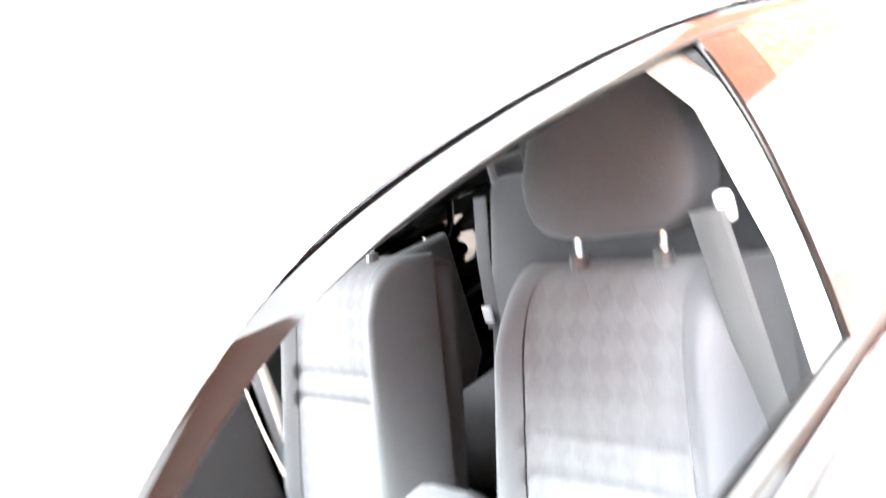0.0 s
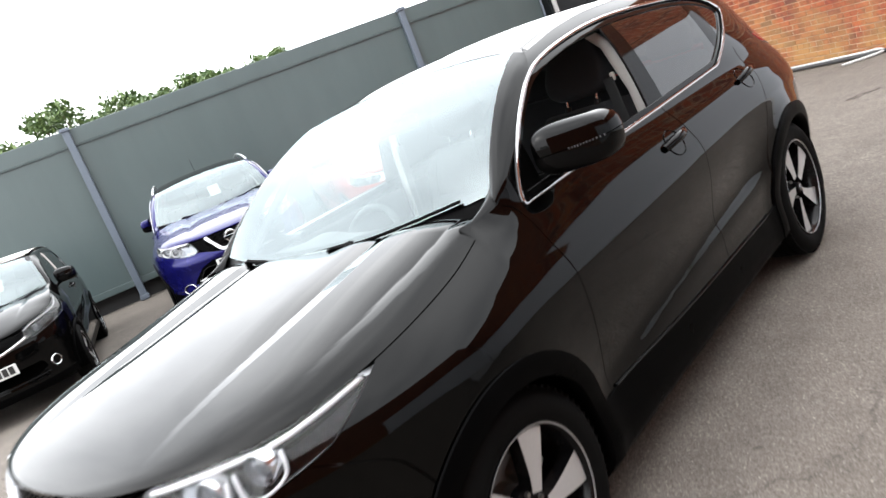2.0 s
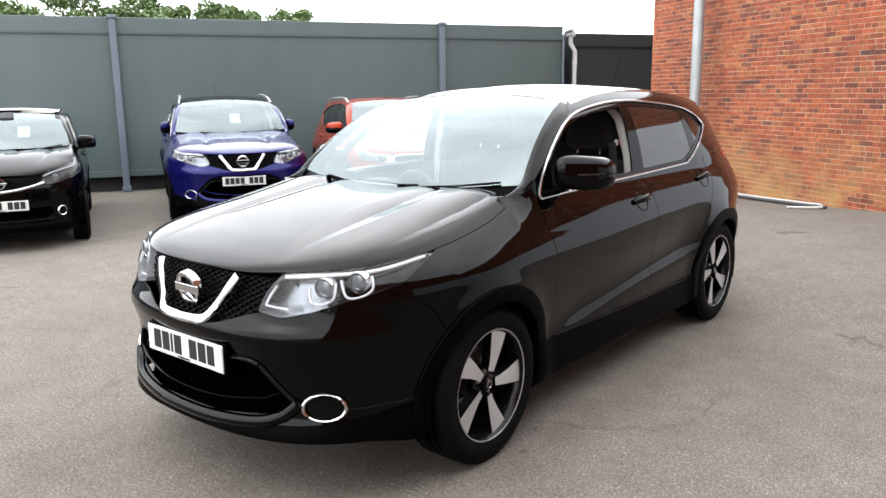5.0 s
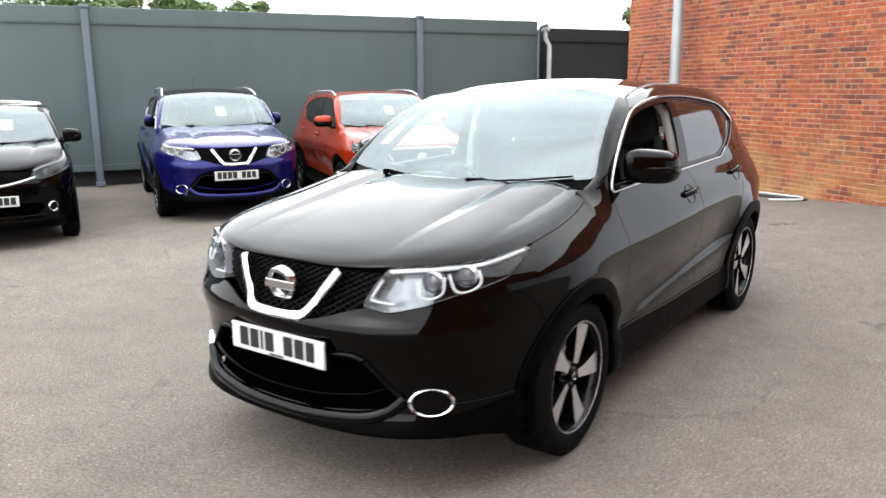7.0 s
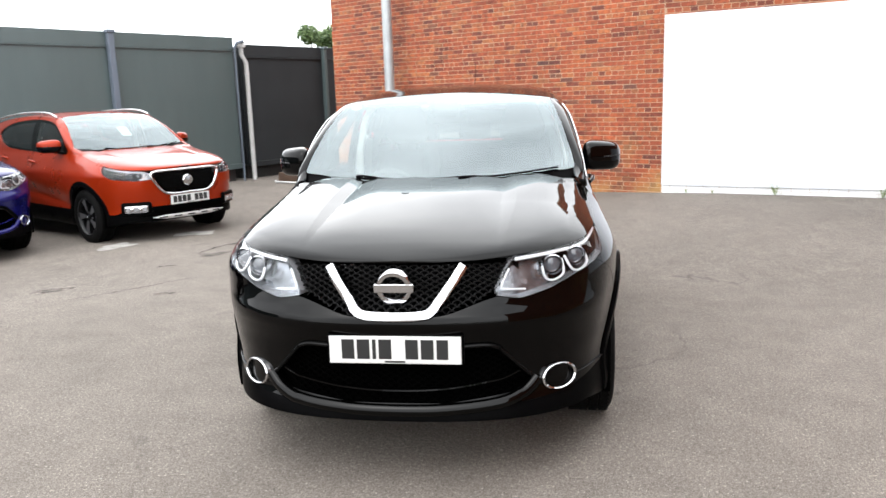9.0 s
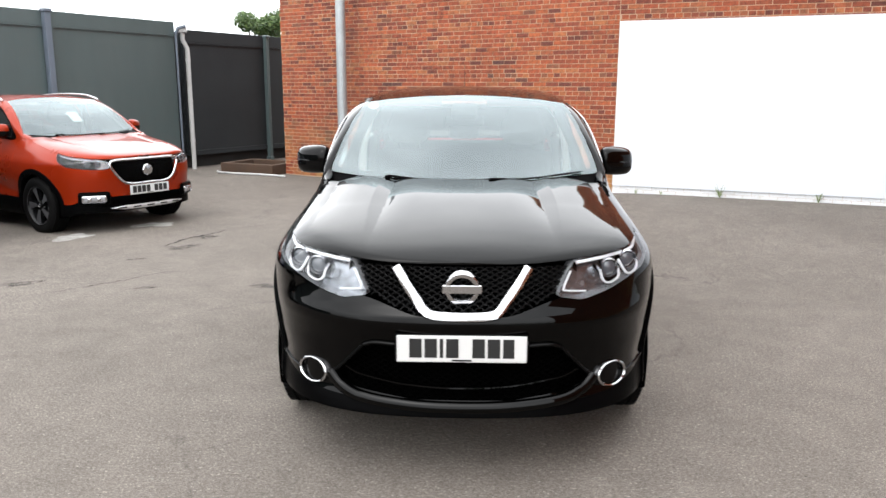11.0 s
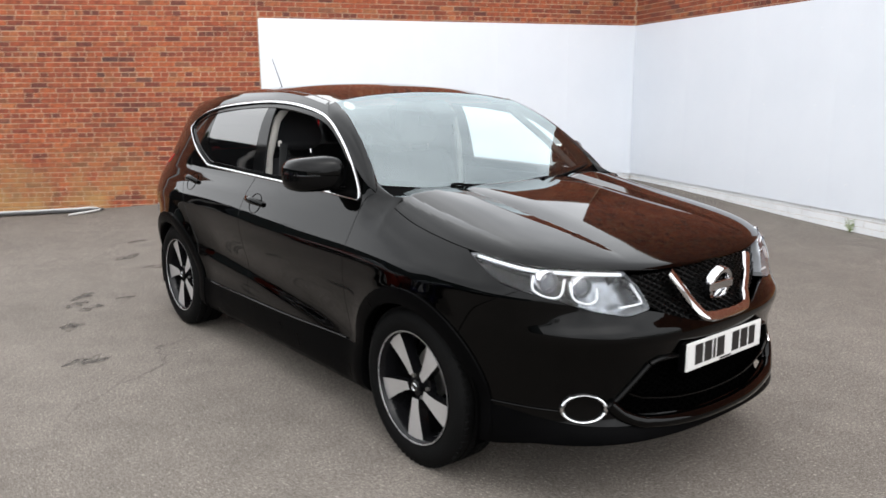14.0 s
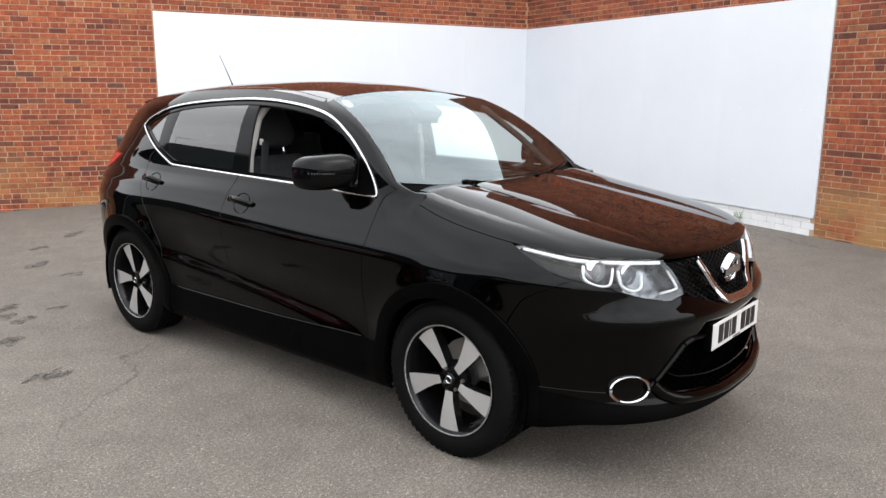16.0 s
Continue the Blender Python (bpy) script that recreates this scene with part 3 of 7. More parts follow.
def ribbon(points, normals, width, height, mat, name, parent, label="", closed=False, bulge=True):
    """A raised strip along points lying on a surface: width across, height proud."""
    n = len(points)
    v, f, nr = [], [], []
    prof = [(-0.5, 0.0), (-0.45, 0.7), (-0.2, 1.0), (0.2, 1.0), (0.45, 0.7), (0.5, 0.0)] if bulge else [(-0.5, 0), (-0.48, 1), (0.48, 1), (0.5, 0)]
    for i in range(n):
        a = points[(i - 1) % n] if closed or i else points[i]
        b = points[(i + 1) % n] if closed or i < n - 1 else points[i]
        d = (b - a).normalized()
        s = d.cross(normals[i]).normalized()
        wd = width[i] if isinstance(width, (list, tuple)) else width
        for px, pz in prof:
            v.append(points[i] + s * px * wd + normals[i] * pz * height)
    k = len(prof)
    for i in range(n if closed else n - 1):
        j = (i + 1) % n
        f += [(i * k + c, i * k + c + 1, j * k + c + 1, j * k + c) for c in range(k - 1)]
    if not closed:
        f += [tuple(range(k))[::-1], tuple((n - 1) * k + c for c in range(k))]
    bm = bmesh.new()
    bv = [bm.verts.new(q) for q in v]
    for q in f:
        bm.faces.new([bv[i] for i in q])
    return part(name, bm, mat, parent, label, smooth=50)


# materials of vehicles
def gloss_by_angle(k, socket, low, high=1.0, ior=1.45):
    """The gloss of a dark lacquer: weak where one looks straight on, full where one looks along it."""
    fr = k.node("Fresnel", IOR=ior)
    k.to(socket, k.ramp(fr.outputs[0], (0.02, low), (0.05, low * 1.4), (0.1, low + (high - low) * 0.42), (0.25, high)))
    return k


def paint(name, color, flake=0.0, rough=0.16, spec=0.0, coat=1.5, low=0.6, high=0.9):
    k = Mat(name, color, rough, 0.0, Coat_Weight=1.0, Coat_Roughness=0.03, Coat_IOR=coat, Specular_IOR_Level=spec)
    gloss_by_angle(k, "Coat Weight", low, high)
    k.to("Roughness", k.ramp(k.noise(3.0, 4), (0.3, rough - 0.04), (0.7, rough + 0.05)))
    if flake:
        k.to("Base Color", k.mix(k.ramp(k.noise(900, 1), (0.55, 0.0), (0.75, flake)), color, tuple(min(1, c * 2.4 + 0.02) for c in color)))
        k.b.inputs["Metallic"].default_value = 0.35
    return k.m


PAINT_BLACK = paint("black_car_paint", (0.0003, 0.0003, 0.0003), rough=0.3, coat=1.56, low=0.22, high=1.0)
PAINT_BLUE = paint("ink_blue_car_paint", (0.0045, 0.0045, 0.066), 0.2, 0.25, 0.1, low=0.3)
PAINT_RED = paint("orange_red_car_paint", (0.2, 0.0155, 0.0025), 0.05, 0.3, 0.05, 1.4, low=0.3, high=0.7)
PAINT_NOTE = paint("black_hatchback_paint", (0.001, 0.001, 0.001), low=0.2, high=0.95)
CHROME = Mat("chrome_trim", (0.5, 0.5, 0.51), 0.06, 1.0)
CHROME.to("Roughness", CHROME.ramp(CHROME.noise(20, 3), (0.3, 0.04), (0.7, 0.11)))
CHROME = CHROME.m
SATIN = worn("satin_silver_rail", (0.62, 0.63, 0.64), 0.3, 0.9, var=0.06)
ALLOY = worn("machined_alloy", (0.66, 0.66, 0.67), 0.34, 0.85, var=0.06, scale=9, bump=0.05)
WHEEL_BLACK = worn("gloss_black_wheel", (0.004, 0.004, 0.0045), 0.2, 0.0, Specular_IOR_Level=0.15, var=0.1, bump=0.0)
RUBBER = worn("tyre_rubber", (0.0035, 0.0035, 0.0035), 0.65, var=0.3, scale=14, fine=90, bump=0.3, Specular_IOR_Level=0.04)
PLASTIC = worn("black_textured_plastic", (0.0012, 0.0012, 0.0013), 0.32, var=0.25, scale=8, fine=350, bump=0.15, Specular_IOR_Level=0.015)
GLOSS = gloss_by_angle(Mat("gloss_black_trim", (0.002, 0.002, 0.002), 0.3, Coat_Roughness=0.06, Specular_IOR_Level=0.0), "Coat Weight", 0.16, 0.8).m
# near-black: shade inside grilles, intakes and arches is put into this colour
DARK = worn("black_trim_and_void_shade", (0.0009, 0.0009, 0.0009), 0.9, bump=0, Specular_IOR_Level=0.0)
LAMP_GREY = worn("lamp_glass_grey", (0.35, 0.36, 0.38), 0.15, 0.6, var=0.2, bump=0.0)
WHEEL_GREY = worn("dark_grey_alloy", (0.09, 0.09, 0.095), 0.35, 0.6, var=0.1, bump=0.0)
STEEL = worn("brake_steel", (0.3, 0.29, 0.28), 0.4, 0.9, var=0.2)
FABRIC = Mat("dark_grey_seat_fabric", (0.05, 0.05, 0.054), 0.9)
mp = FABRIC.node("Mapping")
mp.inputs["Rotation"].default_value, mp.inputs["Scale"].default_value = (0, radians(45), 0), (1, 0, 1)
flat = FABRIC.node("Mapping")
flat.inputs["Scale"].default_value = (1, 0, 1)
FABRIC.l.new(FABRIC.coord(), flat.inputs["Vector"])
FABRIC.l.new(flat.outputs["Vector"], mp.inputs["Vector"])
wv = FABRIC.node("TexChecker", Scale=34.0)
FABRIC.l.new(mp.outputs["Vector"], wv.inputs["Vector"])
FABRIC.to("Base Color", FABRIC.mix(0.45, FABRIC.ramp(wv.outputs["Fac"], (0.0, (0.026, 0.027, 0.03)), (1.0, (0.037, 0.038, 0.042))), FABRIC.ramp(FABRIC.noise(300, 2), (0.3, (0.018, 0.018, 0.02)), (0.7, (0.046, 0.046, 0.05)))))
FABRIC.bump(wv.outputs["Fac"], 0.25, 0.002).bump(FABRIC.noise(400, 2), 0.4, 0.002)
FABRIC = FABRIC.m
BOLSTER = worn("charcoal_seat_cloth", (0.020, 0.021, 0.024), 0.85, var=0.2, scale=10, fine=300, bump=0.5)
TRIM_DARK = worn("charcoal_interior_plastic", (0.015, 0.016, 0.017), 0.6, var=0.15, scale=8, fine=260, bump=0.3)
TRIM_LIGHT = worn("pale_grey_interior_trim", (0.5, 0.48, 0.45), 0.75, var=0.08, scale=6, fine=200, bump=0.2)
REFLECT = Mat("lamp_reflector", (0.7, 0.7, 0.72), 0.12, 1.0).m
WHITE_DRL = Mat("white_light_guide", (0.7, 0.71, 0.73), 0.2, Coat_Weight=0.5).m
PLATE = worn("white_number_plate", (0.5, 0.5, 0.49), 0.35, var=0.03, bump=0)
INK = Mat("black_ink", (0.004, 0.004, 0.004), 0.5).m
PAPER = Mat("white_paper", (0.68, 0.68, 0.66), 0.7).m


def glass(name, tint, rough=0.0, ior=1.9, shine=(1.0, 1.0, 1.0)):
    """Thin glass: a mix of tinted see-through and mirror by the angle of view."""
    m = bpy.data.materials.new(name)
    m.use_nodes = True
    n, l = m.node_tree.nodes, m.node_tree.links
    n.remove(n["Principled BSDF"])
    tr, gl, mx, fr = n.new("ShaderNodeBsdfTransparent"), n.new("ShaderNodeBsdfGlossy"), n.new("ShaderNodeMixShader"), n.new("ShaderNodeFresnel")
    tr.inputs["Color"].default_value = (*tint, 1)
    gl.inputs["Color"].default_value = (*shine, 1)
    gl.inputs["Roughness"].default_value = rough
    fr.inputs["IOR"].default_value = ior
    l.new(fr.outputs[0], mx.inputs[0])
    l.new(tr.outputs[0], mx.inputs[1])
    l.new(gl.outputs[0], mx.inputs[2])
    l.new(mx.outputs[0], n["Material Output"].inputs["Surface"])
    return m


SCREEN_GLASS, SIDE_GLASS, PRIVACY = glass("windscreen_glass", (0.72, 0.84, 0.81), ior=2.1, shine=(0.86, 0.97, 1.0)), glass("door_glass", (0.6, 0.68, 0.65)), glass("privacy_glass", (0.07, 0.075, 0.08), ior=1.7)
LENS = glass("lamp_lens", (0.93, 0.94, 0.95), 0.0, 1.33)
RED_LENS = Mat("red_lamp_lens", (0.45, 0.012, 0.015), 0.1, Coat_Weight=1.0).m


def no_shadow(ob):
    if ob:
        ob.visible_shadow = False
    return ob


def plate_with_bars(parent, m, widths):
    """A number plate whose characters are plain bars; widths: the width of each, 0 for a gap."""
    pl = part("number_plate", box((0.52, 0.008, 0.111), m, 0.003), PLATE, parent, "white number plate with black characters")
    part("plate_edge", box((0.508, 0.002, 0.1), m @ Matrix.Translation((0, -0.0045, 0)), 0.0), PLATE, pl)
    total = sum(w if w else 0.033 for w in widths) + 0.011 * (len(widths) - 1)
    x = -total / 2
    for w in widths:
        if w:
            part("character_bar", box((w, 0.002, 0.079), m @ Matrix.Translation((x + w / 2, -0.006, 0.004))), INK, pl)
        x += (w or 0.033) + 0.011
    part("maker_bar", box((0.08, 0.002, 0.007), m @ Matrix.Translation((0, -0.006, -0.046))), INK, pl)
    return pl


def wheel(parent, side, centre, r_tyre, r_rim, width, kind, turn=0.32):
    """A road wheel; side: +1 or -1, the way its face looks along x."""
    w = empty("wheel")
    w.parent = parent
    w.matrix_local = Matrix.Translation(centre) @ (Matrix() if side > 0 else Matrix.Rotation(math.pi, 4, "Z"))
    h = width / 2
    tyre = lathe([(r_rim - 0.012, h - 0.035), (r_rim - 0.004, h - 0.012), (r_rim + 0.02, h + 0.001), ((r_tyre + r_rim) / 2, h + 0.006), (r_tyre - 0.025, h - 0.003), (r_tyre - 0.008, h - 0.018),
                  (r_tyre, h - 0.035), (r_tyre, h - 0.055), (r_tyre - 0.007, h - 0.057), (r_tyre - 0.007, h - 0.066), (r_tyre, h - 0.068), (r_tyre, 0.008), (r_tyre - 0.007, 0.006), (r_tyre - 0.007, -0.006),
                  (r_tyre, -0.008), (r_tyre, -h + 0.04), (r_tyre - 0.02, -h + 0.01), (r_rim, -h), (r_rim - 0.012, -h + 0.02)], sides=96)
    ty = part("tyre", tyre, RUBBER, w, smooth=35)
    # shoulder and rib blocks of the tread
    blocks, n = bmesh.new(), 66
    for j in range(n):
        for x0, wd, ph, dr in ((h - 0.036, 0.034, 0.0, -0.003), (h - 0.085, 0.03, 0.5, -0.002), (-h + 0.085, 0.03, 0.0, -0.002), (-h + 0.036, 0.034, 0.5, -0.003)):
            a = 2 * math.pi * (j + ph) / n
            M = Matrix.Rotation(a, 4, "X") @ Matrix.Translation((x0, 0, r_tyre + dr)) @ Matrix.Rotation(0.3 if x0 > 0 else -0.3, 4, "Z")
            add_box(blocks, (wd, 2 * math.pi * r_tyre / n * 0.74, 0.008), M)
    part("tread", blocks, RUBBER, ty, "moulded tyre tread blocks")
    part("rim_barrel", lathe([(r_rim - 0.008, h - 0.03), (r_rim, h - 0.012), (r_rim + 0.004, h - 0.004), (r_rim - 0.002, h - 0.002), (r_rim - 0.01, h - 0.01), (r_rim - 0.022, h - 0.05), (r_rim - 0.03, -h + 0.03)], sides=72), WHEEL_BLACK if kind != "steel" else ALLOY, w, smooth=40)
    part("rim_lip", lathe([(r_rim - 0.006, h - 0.014), (r_rim - 0.004, h - 0.003), (r_rim + 0.0005, h - 0.002), (r_rim + 0.0015, h - 0.008)], sides=72), WHEEL_GREY if kind == "dark" else ALLOY, w, "machined rim edge", smooth=40)
    part("brake_disc", lathe([(0.0, -0.01), (0.07, -0.01), (0.075, -0.045), (0.15, -0.045), (0.15, -0.06)], sides=48), STEEL, w, smooth=40)
    part("brake_caliper", box((0.07, 0.11, 0.1), Matrix.Translation((-0.035, 0.12, 0.06)) @ Matrix.Rotation(0.45, 4, "X"), 0.012), STEEL, w)
    spokes = 5
    face = h - 0.022
    for i in range(spokes):
        t = 2 * math.pi * i / spokes + turn
        R = Matrix.Rotation(t, 4, "X")
        bm = bmesh.new()
        r0, r1 = 0.055, r_rim - 0.004
        # broad twisted blade: bright face, dark flank
        prof = [(r0, -0.016, 0.02), (0.09, -0.02, 0.024), (0.14, -0.034, 0.03), (0.19, -0.052, 0.035), (r1 - 0.006, -0.068, 0.036), (r1, -0.069, 0.034)]
        top, low = [], []
        for r, a, b in prof:
            x = face - 0.02 * (1 - (r - r0) / (r1 - r0)) * 0.4
            top.append((bm.verts.new((x, a, r)), bm.verts.new((x + 0.004, b, r))))
            low.append((bm.verts.new((x - 0.05, a + 0.006, r)), bm.verts.new((x - 0.05, b - 0.004, r))))
        for k in range(len(prof) - 1):
            bm.faces.new((top[k][0], top[k][1], top[k + 1][1], top[k + 1][0])).material_index = 0
            for q in ((top[k][0], top[k + 1][0], low[k + 1][0], low[k][0]), (top[k][1], low[k][1], low[k + 1][1], top[k + 1][1]), (low[k][0], low[k + 1][0], low[k + 1][1], low[k][1])):
                bm.faces.new(q).material_index = 1
        bm.faces.new((top[0][0], low[0][0], low[0][1], top[0][1])).material_index = 1
        bmesh.ops.transform(bm, matrix=R, verts=bm.verts)
        part("spoke", bm, (WHEEL_GREY if kind == "dark" else ALLOY, WHEEL_BLACK), w, "dark grey spoke" if kind == "dark" else "bright machined spoke with black flanks")
    part("hub_cap", lathe([(0.0, face + 0.003), (0.022, face + 0.002), (0.028, face - 0.004), (0.03, face - 0.03), (0.07, face - 0.035), (0.075, face - 0.06)], sides=32), WHEEL_BLACK, w, smooth=40)
    part("hub_emblem", lathe([(0.013, face + 0.003), (0.015, face + 0.005), (0.018, face + 0.003)], sides=24), CHROME, w)
    for i in range(5):
        t = 2 * math.pi * (i + 0.5) / 5 + turn
        part("wheel_nut", lathe([(0.0, face - 0.022), (0.008, face - 0.022), (0.01, face - 0.045)], Matrix.Translation((0, 0.052 * math.cos(t), 0.052 * math.sin(t))), 6), STEEL, w)
    return w

# ---- car shells ----
class Shell:
    """The lofted body of a car: x to its left, y to its back, z up, half of it in x > 0."""

    def __init__(self, d):
        self.d = d
        o = d["outline"]
        s = [0.0]
        for a, b in zip(o, o[1:]):
            s.append(s[-1] + math.hypot(b[0] - a[0], b[1] - a[1]))
        # mirrored guide points keep the curve level where it crosses the middle
        o2 = [(-o[2][0], o[2][1]), (-o[1][0], o[1][1])] + list(o) + [(-o[-2][0], o[-2][1]), (-o[-3][0], o[-3][1])]
        s2 = [-s[2], -s[1]] + s + [2 * s[-1] - s[-2], 2 * s[-1] - s[-3]]
        self.X, self.Y, self.end = cubic(s2, [a[0] for a in o2]), cubic(s2, [a[1] for a in o2]), s[-1]
        tab = [self.end * i / 800 for i in range(801)]
        self.ty = np.array([self.Y(t) for t in tab])
        self.tx = np.array([self.X(t) for t in tab])
        self.ts = np.array(tab)
        self.F, self.S, self.R = shape(*d["front"]), shape(*d["side"]), shape(*d["rear"])
        self.T = shape(*d["taper"])
        self.hc = shape(*d["hood_mid"])
        self.rc = shape(*d["roof_mid"])
        self.E = shape(*[(self.s_x(v) if key == "x" else self.s_y(v), z) for key, v, z in d["hood_edge"]])

    def s_y(self, y):
        i = int(np.argmin(np.abs(self.ty - y)))
        return float(np.interp(y, self.ty[max(0, i - 2):i + 3], self.ts[max(0, i - 2):i + 3])) if 2 < i < 798 else float(self.ts[i])

    def s_x(self, x):
        k = int(np.argmax(self.tx))
        return float(np.interp(x, self.tx[:k], self.ts[:k]))

    def loft(self, s, z):
        x, y = self.X(s), self.Y(s)
        e = 1e-3
        tx, ty = self.X(s + e) - self.X(s - e), self.Y(s + e) - self.Y(s - e)
        ln = math.hypot(tx, ty)
        nx, ny = ty / ln, -tx / ln
        w = nx * nx
        up = self.d.get("rise", 0.0) * smoothstep(-0.7, 1.0, y) * smoothstep(0.6, 0.82, z) * (1 - smoothstep(0.98, 1.08, z))
        off = w * (self.S(z - up) - max(0.0, z - 1.08) * self.T(y)) + (1 - w) * (self.F(z) if ny < 0 else self.R(z))
        # the wing's top edge rolls in towards the bonnet
        if y < -0.8:
            ze = self.E(s)
            off -= w * 0.04 * (1 - smoothstep(-1.1, -0.85, y)) * min(1.5, max(0.0, (z - ze + 0.13) / 0.13)) ** 2
        # the cant rail rolls in to the roof
        if z > 1.3 and "roll" in self.d:
            off -= w * self.d["roll"] * max(0.0, (z - self.rc(y) + self.d["roof_drop"] + 0.07) / 0.07) ** 2
        # swell over the wheels, hollow along the doors
        for yc in self.d["axles"]:
            off += w * self.d["swell"] * math.exp(-((y - yc) / 0.42) ** 2) * math.exp(-((z - 0.66) / 0.22) ** 2)
            if "flare" in self.d and z > self.d["hub_z"] - 0.1:
                r = math.hypot(y - yc, z - self.d["hub_z"])
                off += w * self.d["flare"] * math.exp(-((r - 0.41) / 0.075) ** 2)
        if "press" in self.d:
            a, b, zz, dep = self.d["press"]
            off -= w * dep * smoothstep(a - 0.35, a + 0.3, y) * (1 - smoothstep(b - 0.3, b + 0.2, y)) * math.exp(-((z - zz(y)) / (0.14 if z > zz(y) else 0.06)) ** 2)
        return Vector((x + nx * off, y + ny * off, z))

    def side_point(self, y, z, lift=0.0):
        """A point on the side at y, z, and its outward normal."""
        s = self.s_y(y)
        p = self.loft(s, z)
        a = self.loft(s + 0.004, z) - self.loft(s - 0.004, z)
        b = self.loft(s, z + 0.004) - self.loft(s, z - 0.004)
        n = a.cross(b).normalized()
        if n.x < 0:
            n = -n
        return p + n * lift, n

    def front_point(self, x, z, lift=0.0):
        s = self.s_x(abs(x))
        p = self.loft(s, z)
        a = self.loft(s + 0.004, z) - self.loft(s - 0.004, z)
        b = self.loft(s, z + 0.004) - self.loft(s, z - 0.004)
        n = a.cross(b).normalized()
        if n.y > 0:
            n = -n
        if x < 0:
            p, n = Vector((-p.x, p.y, p.z)), Vector((-n.x, n.y, n.z))
        return p + n * lift, n


def body_shell(root, d, paint_mat, roof_mat, open_window=True, detail=1.0):
    """Builds the panels, glass and trims common to the cars under root."""
    sh = Shell(d)
    gap = 0.0028
    dlo = inside([(p.x, p.y) for p in loop_curve([(a, b, 0) for a, b in d["dlo"]], 5)])
    hood_e = shape(*[(sh.s_x(v) if key == "x" else sh.s_y(v), z) for key, v, z in d["hood_edge"]])
    s_cowl = sh.s_y(d["cowl"])
    top_f = shape(*[(sh.s_x(v) if key == "x" else sh.s_y(v), z) for key, v, z in d["bumper_top"]])
    (bx, bz), (tx, tz) = d["pillar"]          # windscreen pillar in y, z
    lamp = inside([(sh.s_x(v) if key == "x" else sh.s_y(v), z) for key, v, z in d["lamp"]])
    roof_z = lambda y: sh.rc(y) - d["roof_drop"]
    fd, rd, qd = shape(*d["door_front"]), shape(*d["door_mid"]), shape(*d["door_rear"])
    fb = shape(*d["fender_cut"])
    sill = d["sill"]
    arch = d["arch"]

    def off_arch(p, uv):
        return min(math.hypot(p.y - yc, p.z - d["hub_z"]) - arch for yc in d["axles"])

    ns, nz = int(190 * detail), int(88 * detail)
    full = Patch(lambda s, z: sh.loft(s, z), span(0.0, sh.end, ns), span(d["low"], d["roof_top"], nz))
    full = full.cut(lambda p, uv: roof_z(p.y) - p.z if p.y > tx else 1.0,
                    lambda p, uv: ((p.y - bx) * (tz - bz) - (p.z - bz) * (tx - bx)) if p.z > bz - 0.02 and p.y < tx + 0.3 else 1.0)
    low = d["plastic_top"]
    base_line = shape(*d["base_line"])
    full = full.cut(lambda p, uv: p.z - base_line(p.y))
    painted = full.cut(off_arch)
    hood_line = lambda p, uv: (hood_e(uv[0]) - p.z - gap) if p.y < d["cowl"] else 1.0
    not_lamp = lambda p, uv: -lamp(uv[0], p.z) - 0.003
    cladding = lambda p, uv: p.z - low(p.y) - 0.001
    parts = {}

    def both(name, patch, mat, label="", rim=0.014):
        a = patch.make(name, mat, root, label, rim)
        b = patch.mirrored().make(name, mat, root, label, rim)
        return a, b

    # front bumper over both sides
    bump = painted.cut(cladding, lambda p, uv: fb(p.z) - p.y - gap, lambda p, uv: top_f(uv[0]) - p.z - gap, not_lamp)
    for g in d.get("bumper_holes", ()):
        hole = inside(g)
        bump = bump.cut(lambda p, uv, hole=hole: -hole(p.x, p.z) if p.y < -1.6 else 1.0)
    parts["front_bumper"] = bump.joined(bump.mirrored()).make("front_bumper", paint_mat, root)
    lowb = full.cut(off_arch, lambda p, uv: low(p.y) - p.z, lambda p, uv: -1.0 - p.y)
    for g in d.get("bumper_holes", ()):
        hole = inside(g)
        lowb = lowb.cut(lambda p, uv, hole=hole: -hole(p.x, p.z) if p.y < -1.6 else 1.0)
    lowb.joined(lowb.mirrored()).make("lower_bumper", PLASTIC, root, "black textured plastic lower bumper")
    fender = painted.cut(cladding, lambda p, uv: p.y - fb(p.z) - gap, hood_line, lambda p, uv: fd(p.z) - p.y - gap, not_lamp,
                         lambda p, uv: (uv[0] - sh.s_y(-2.02)))
    both("front_wing", fender, paint_mat)
    frame_out = lambda p, uv: -dlo(p.y, p.z)
    doorF = painted.cut(cladding, lambda p, uv: p.y - fd(p.z) - gap, lambda p, uv: rd(p.z) - p.y - gap, frame_out, lambda p, uv: d["belt_split"] - p.z)
    doorR = painted.cut(cladding, lambda p, uv: p.y - rd(p.z) - gap, lambda p, uv: qd(p.z) - p.y - gap, frame_out, lambda p, uv: d["belt_split"] - p.z)
    parts["front_door"] = both("front_door", doorF, paint_mat)
    parts["rear_door"] = both("rear_door", doorR, paint_mat)
    quarter = painted.cut(cladding, lambda p, uv: p.y - qd(p.z) - gap, lambda p, uv: d["belt_split"] - p.z)
    rear = inside(d["tail_lamp"])
    tl = quarter.cut(lambda p, uv: rear(p.y, p.z))
    quarter2 = quarter.cut(lambda p, uv: -rear(p.y, p.z) - 0.002)
    both("rear_quarter", quarter2.cut(frame_out), paint_mat)
    both("tail_lamp", tl.lift(0.004), RED_LENS, "red tail lamp lens")
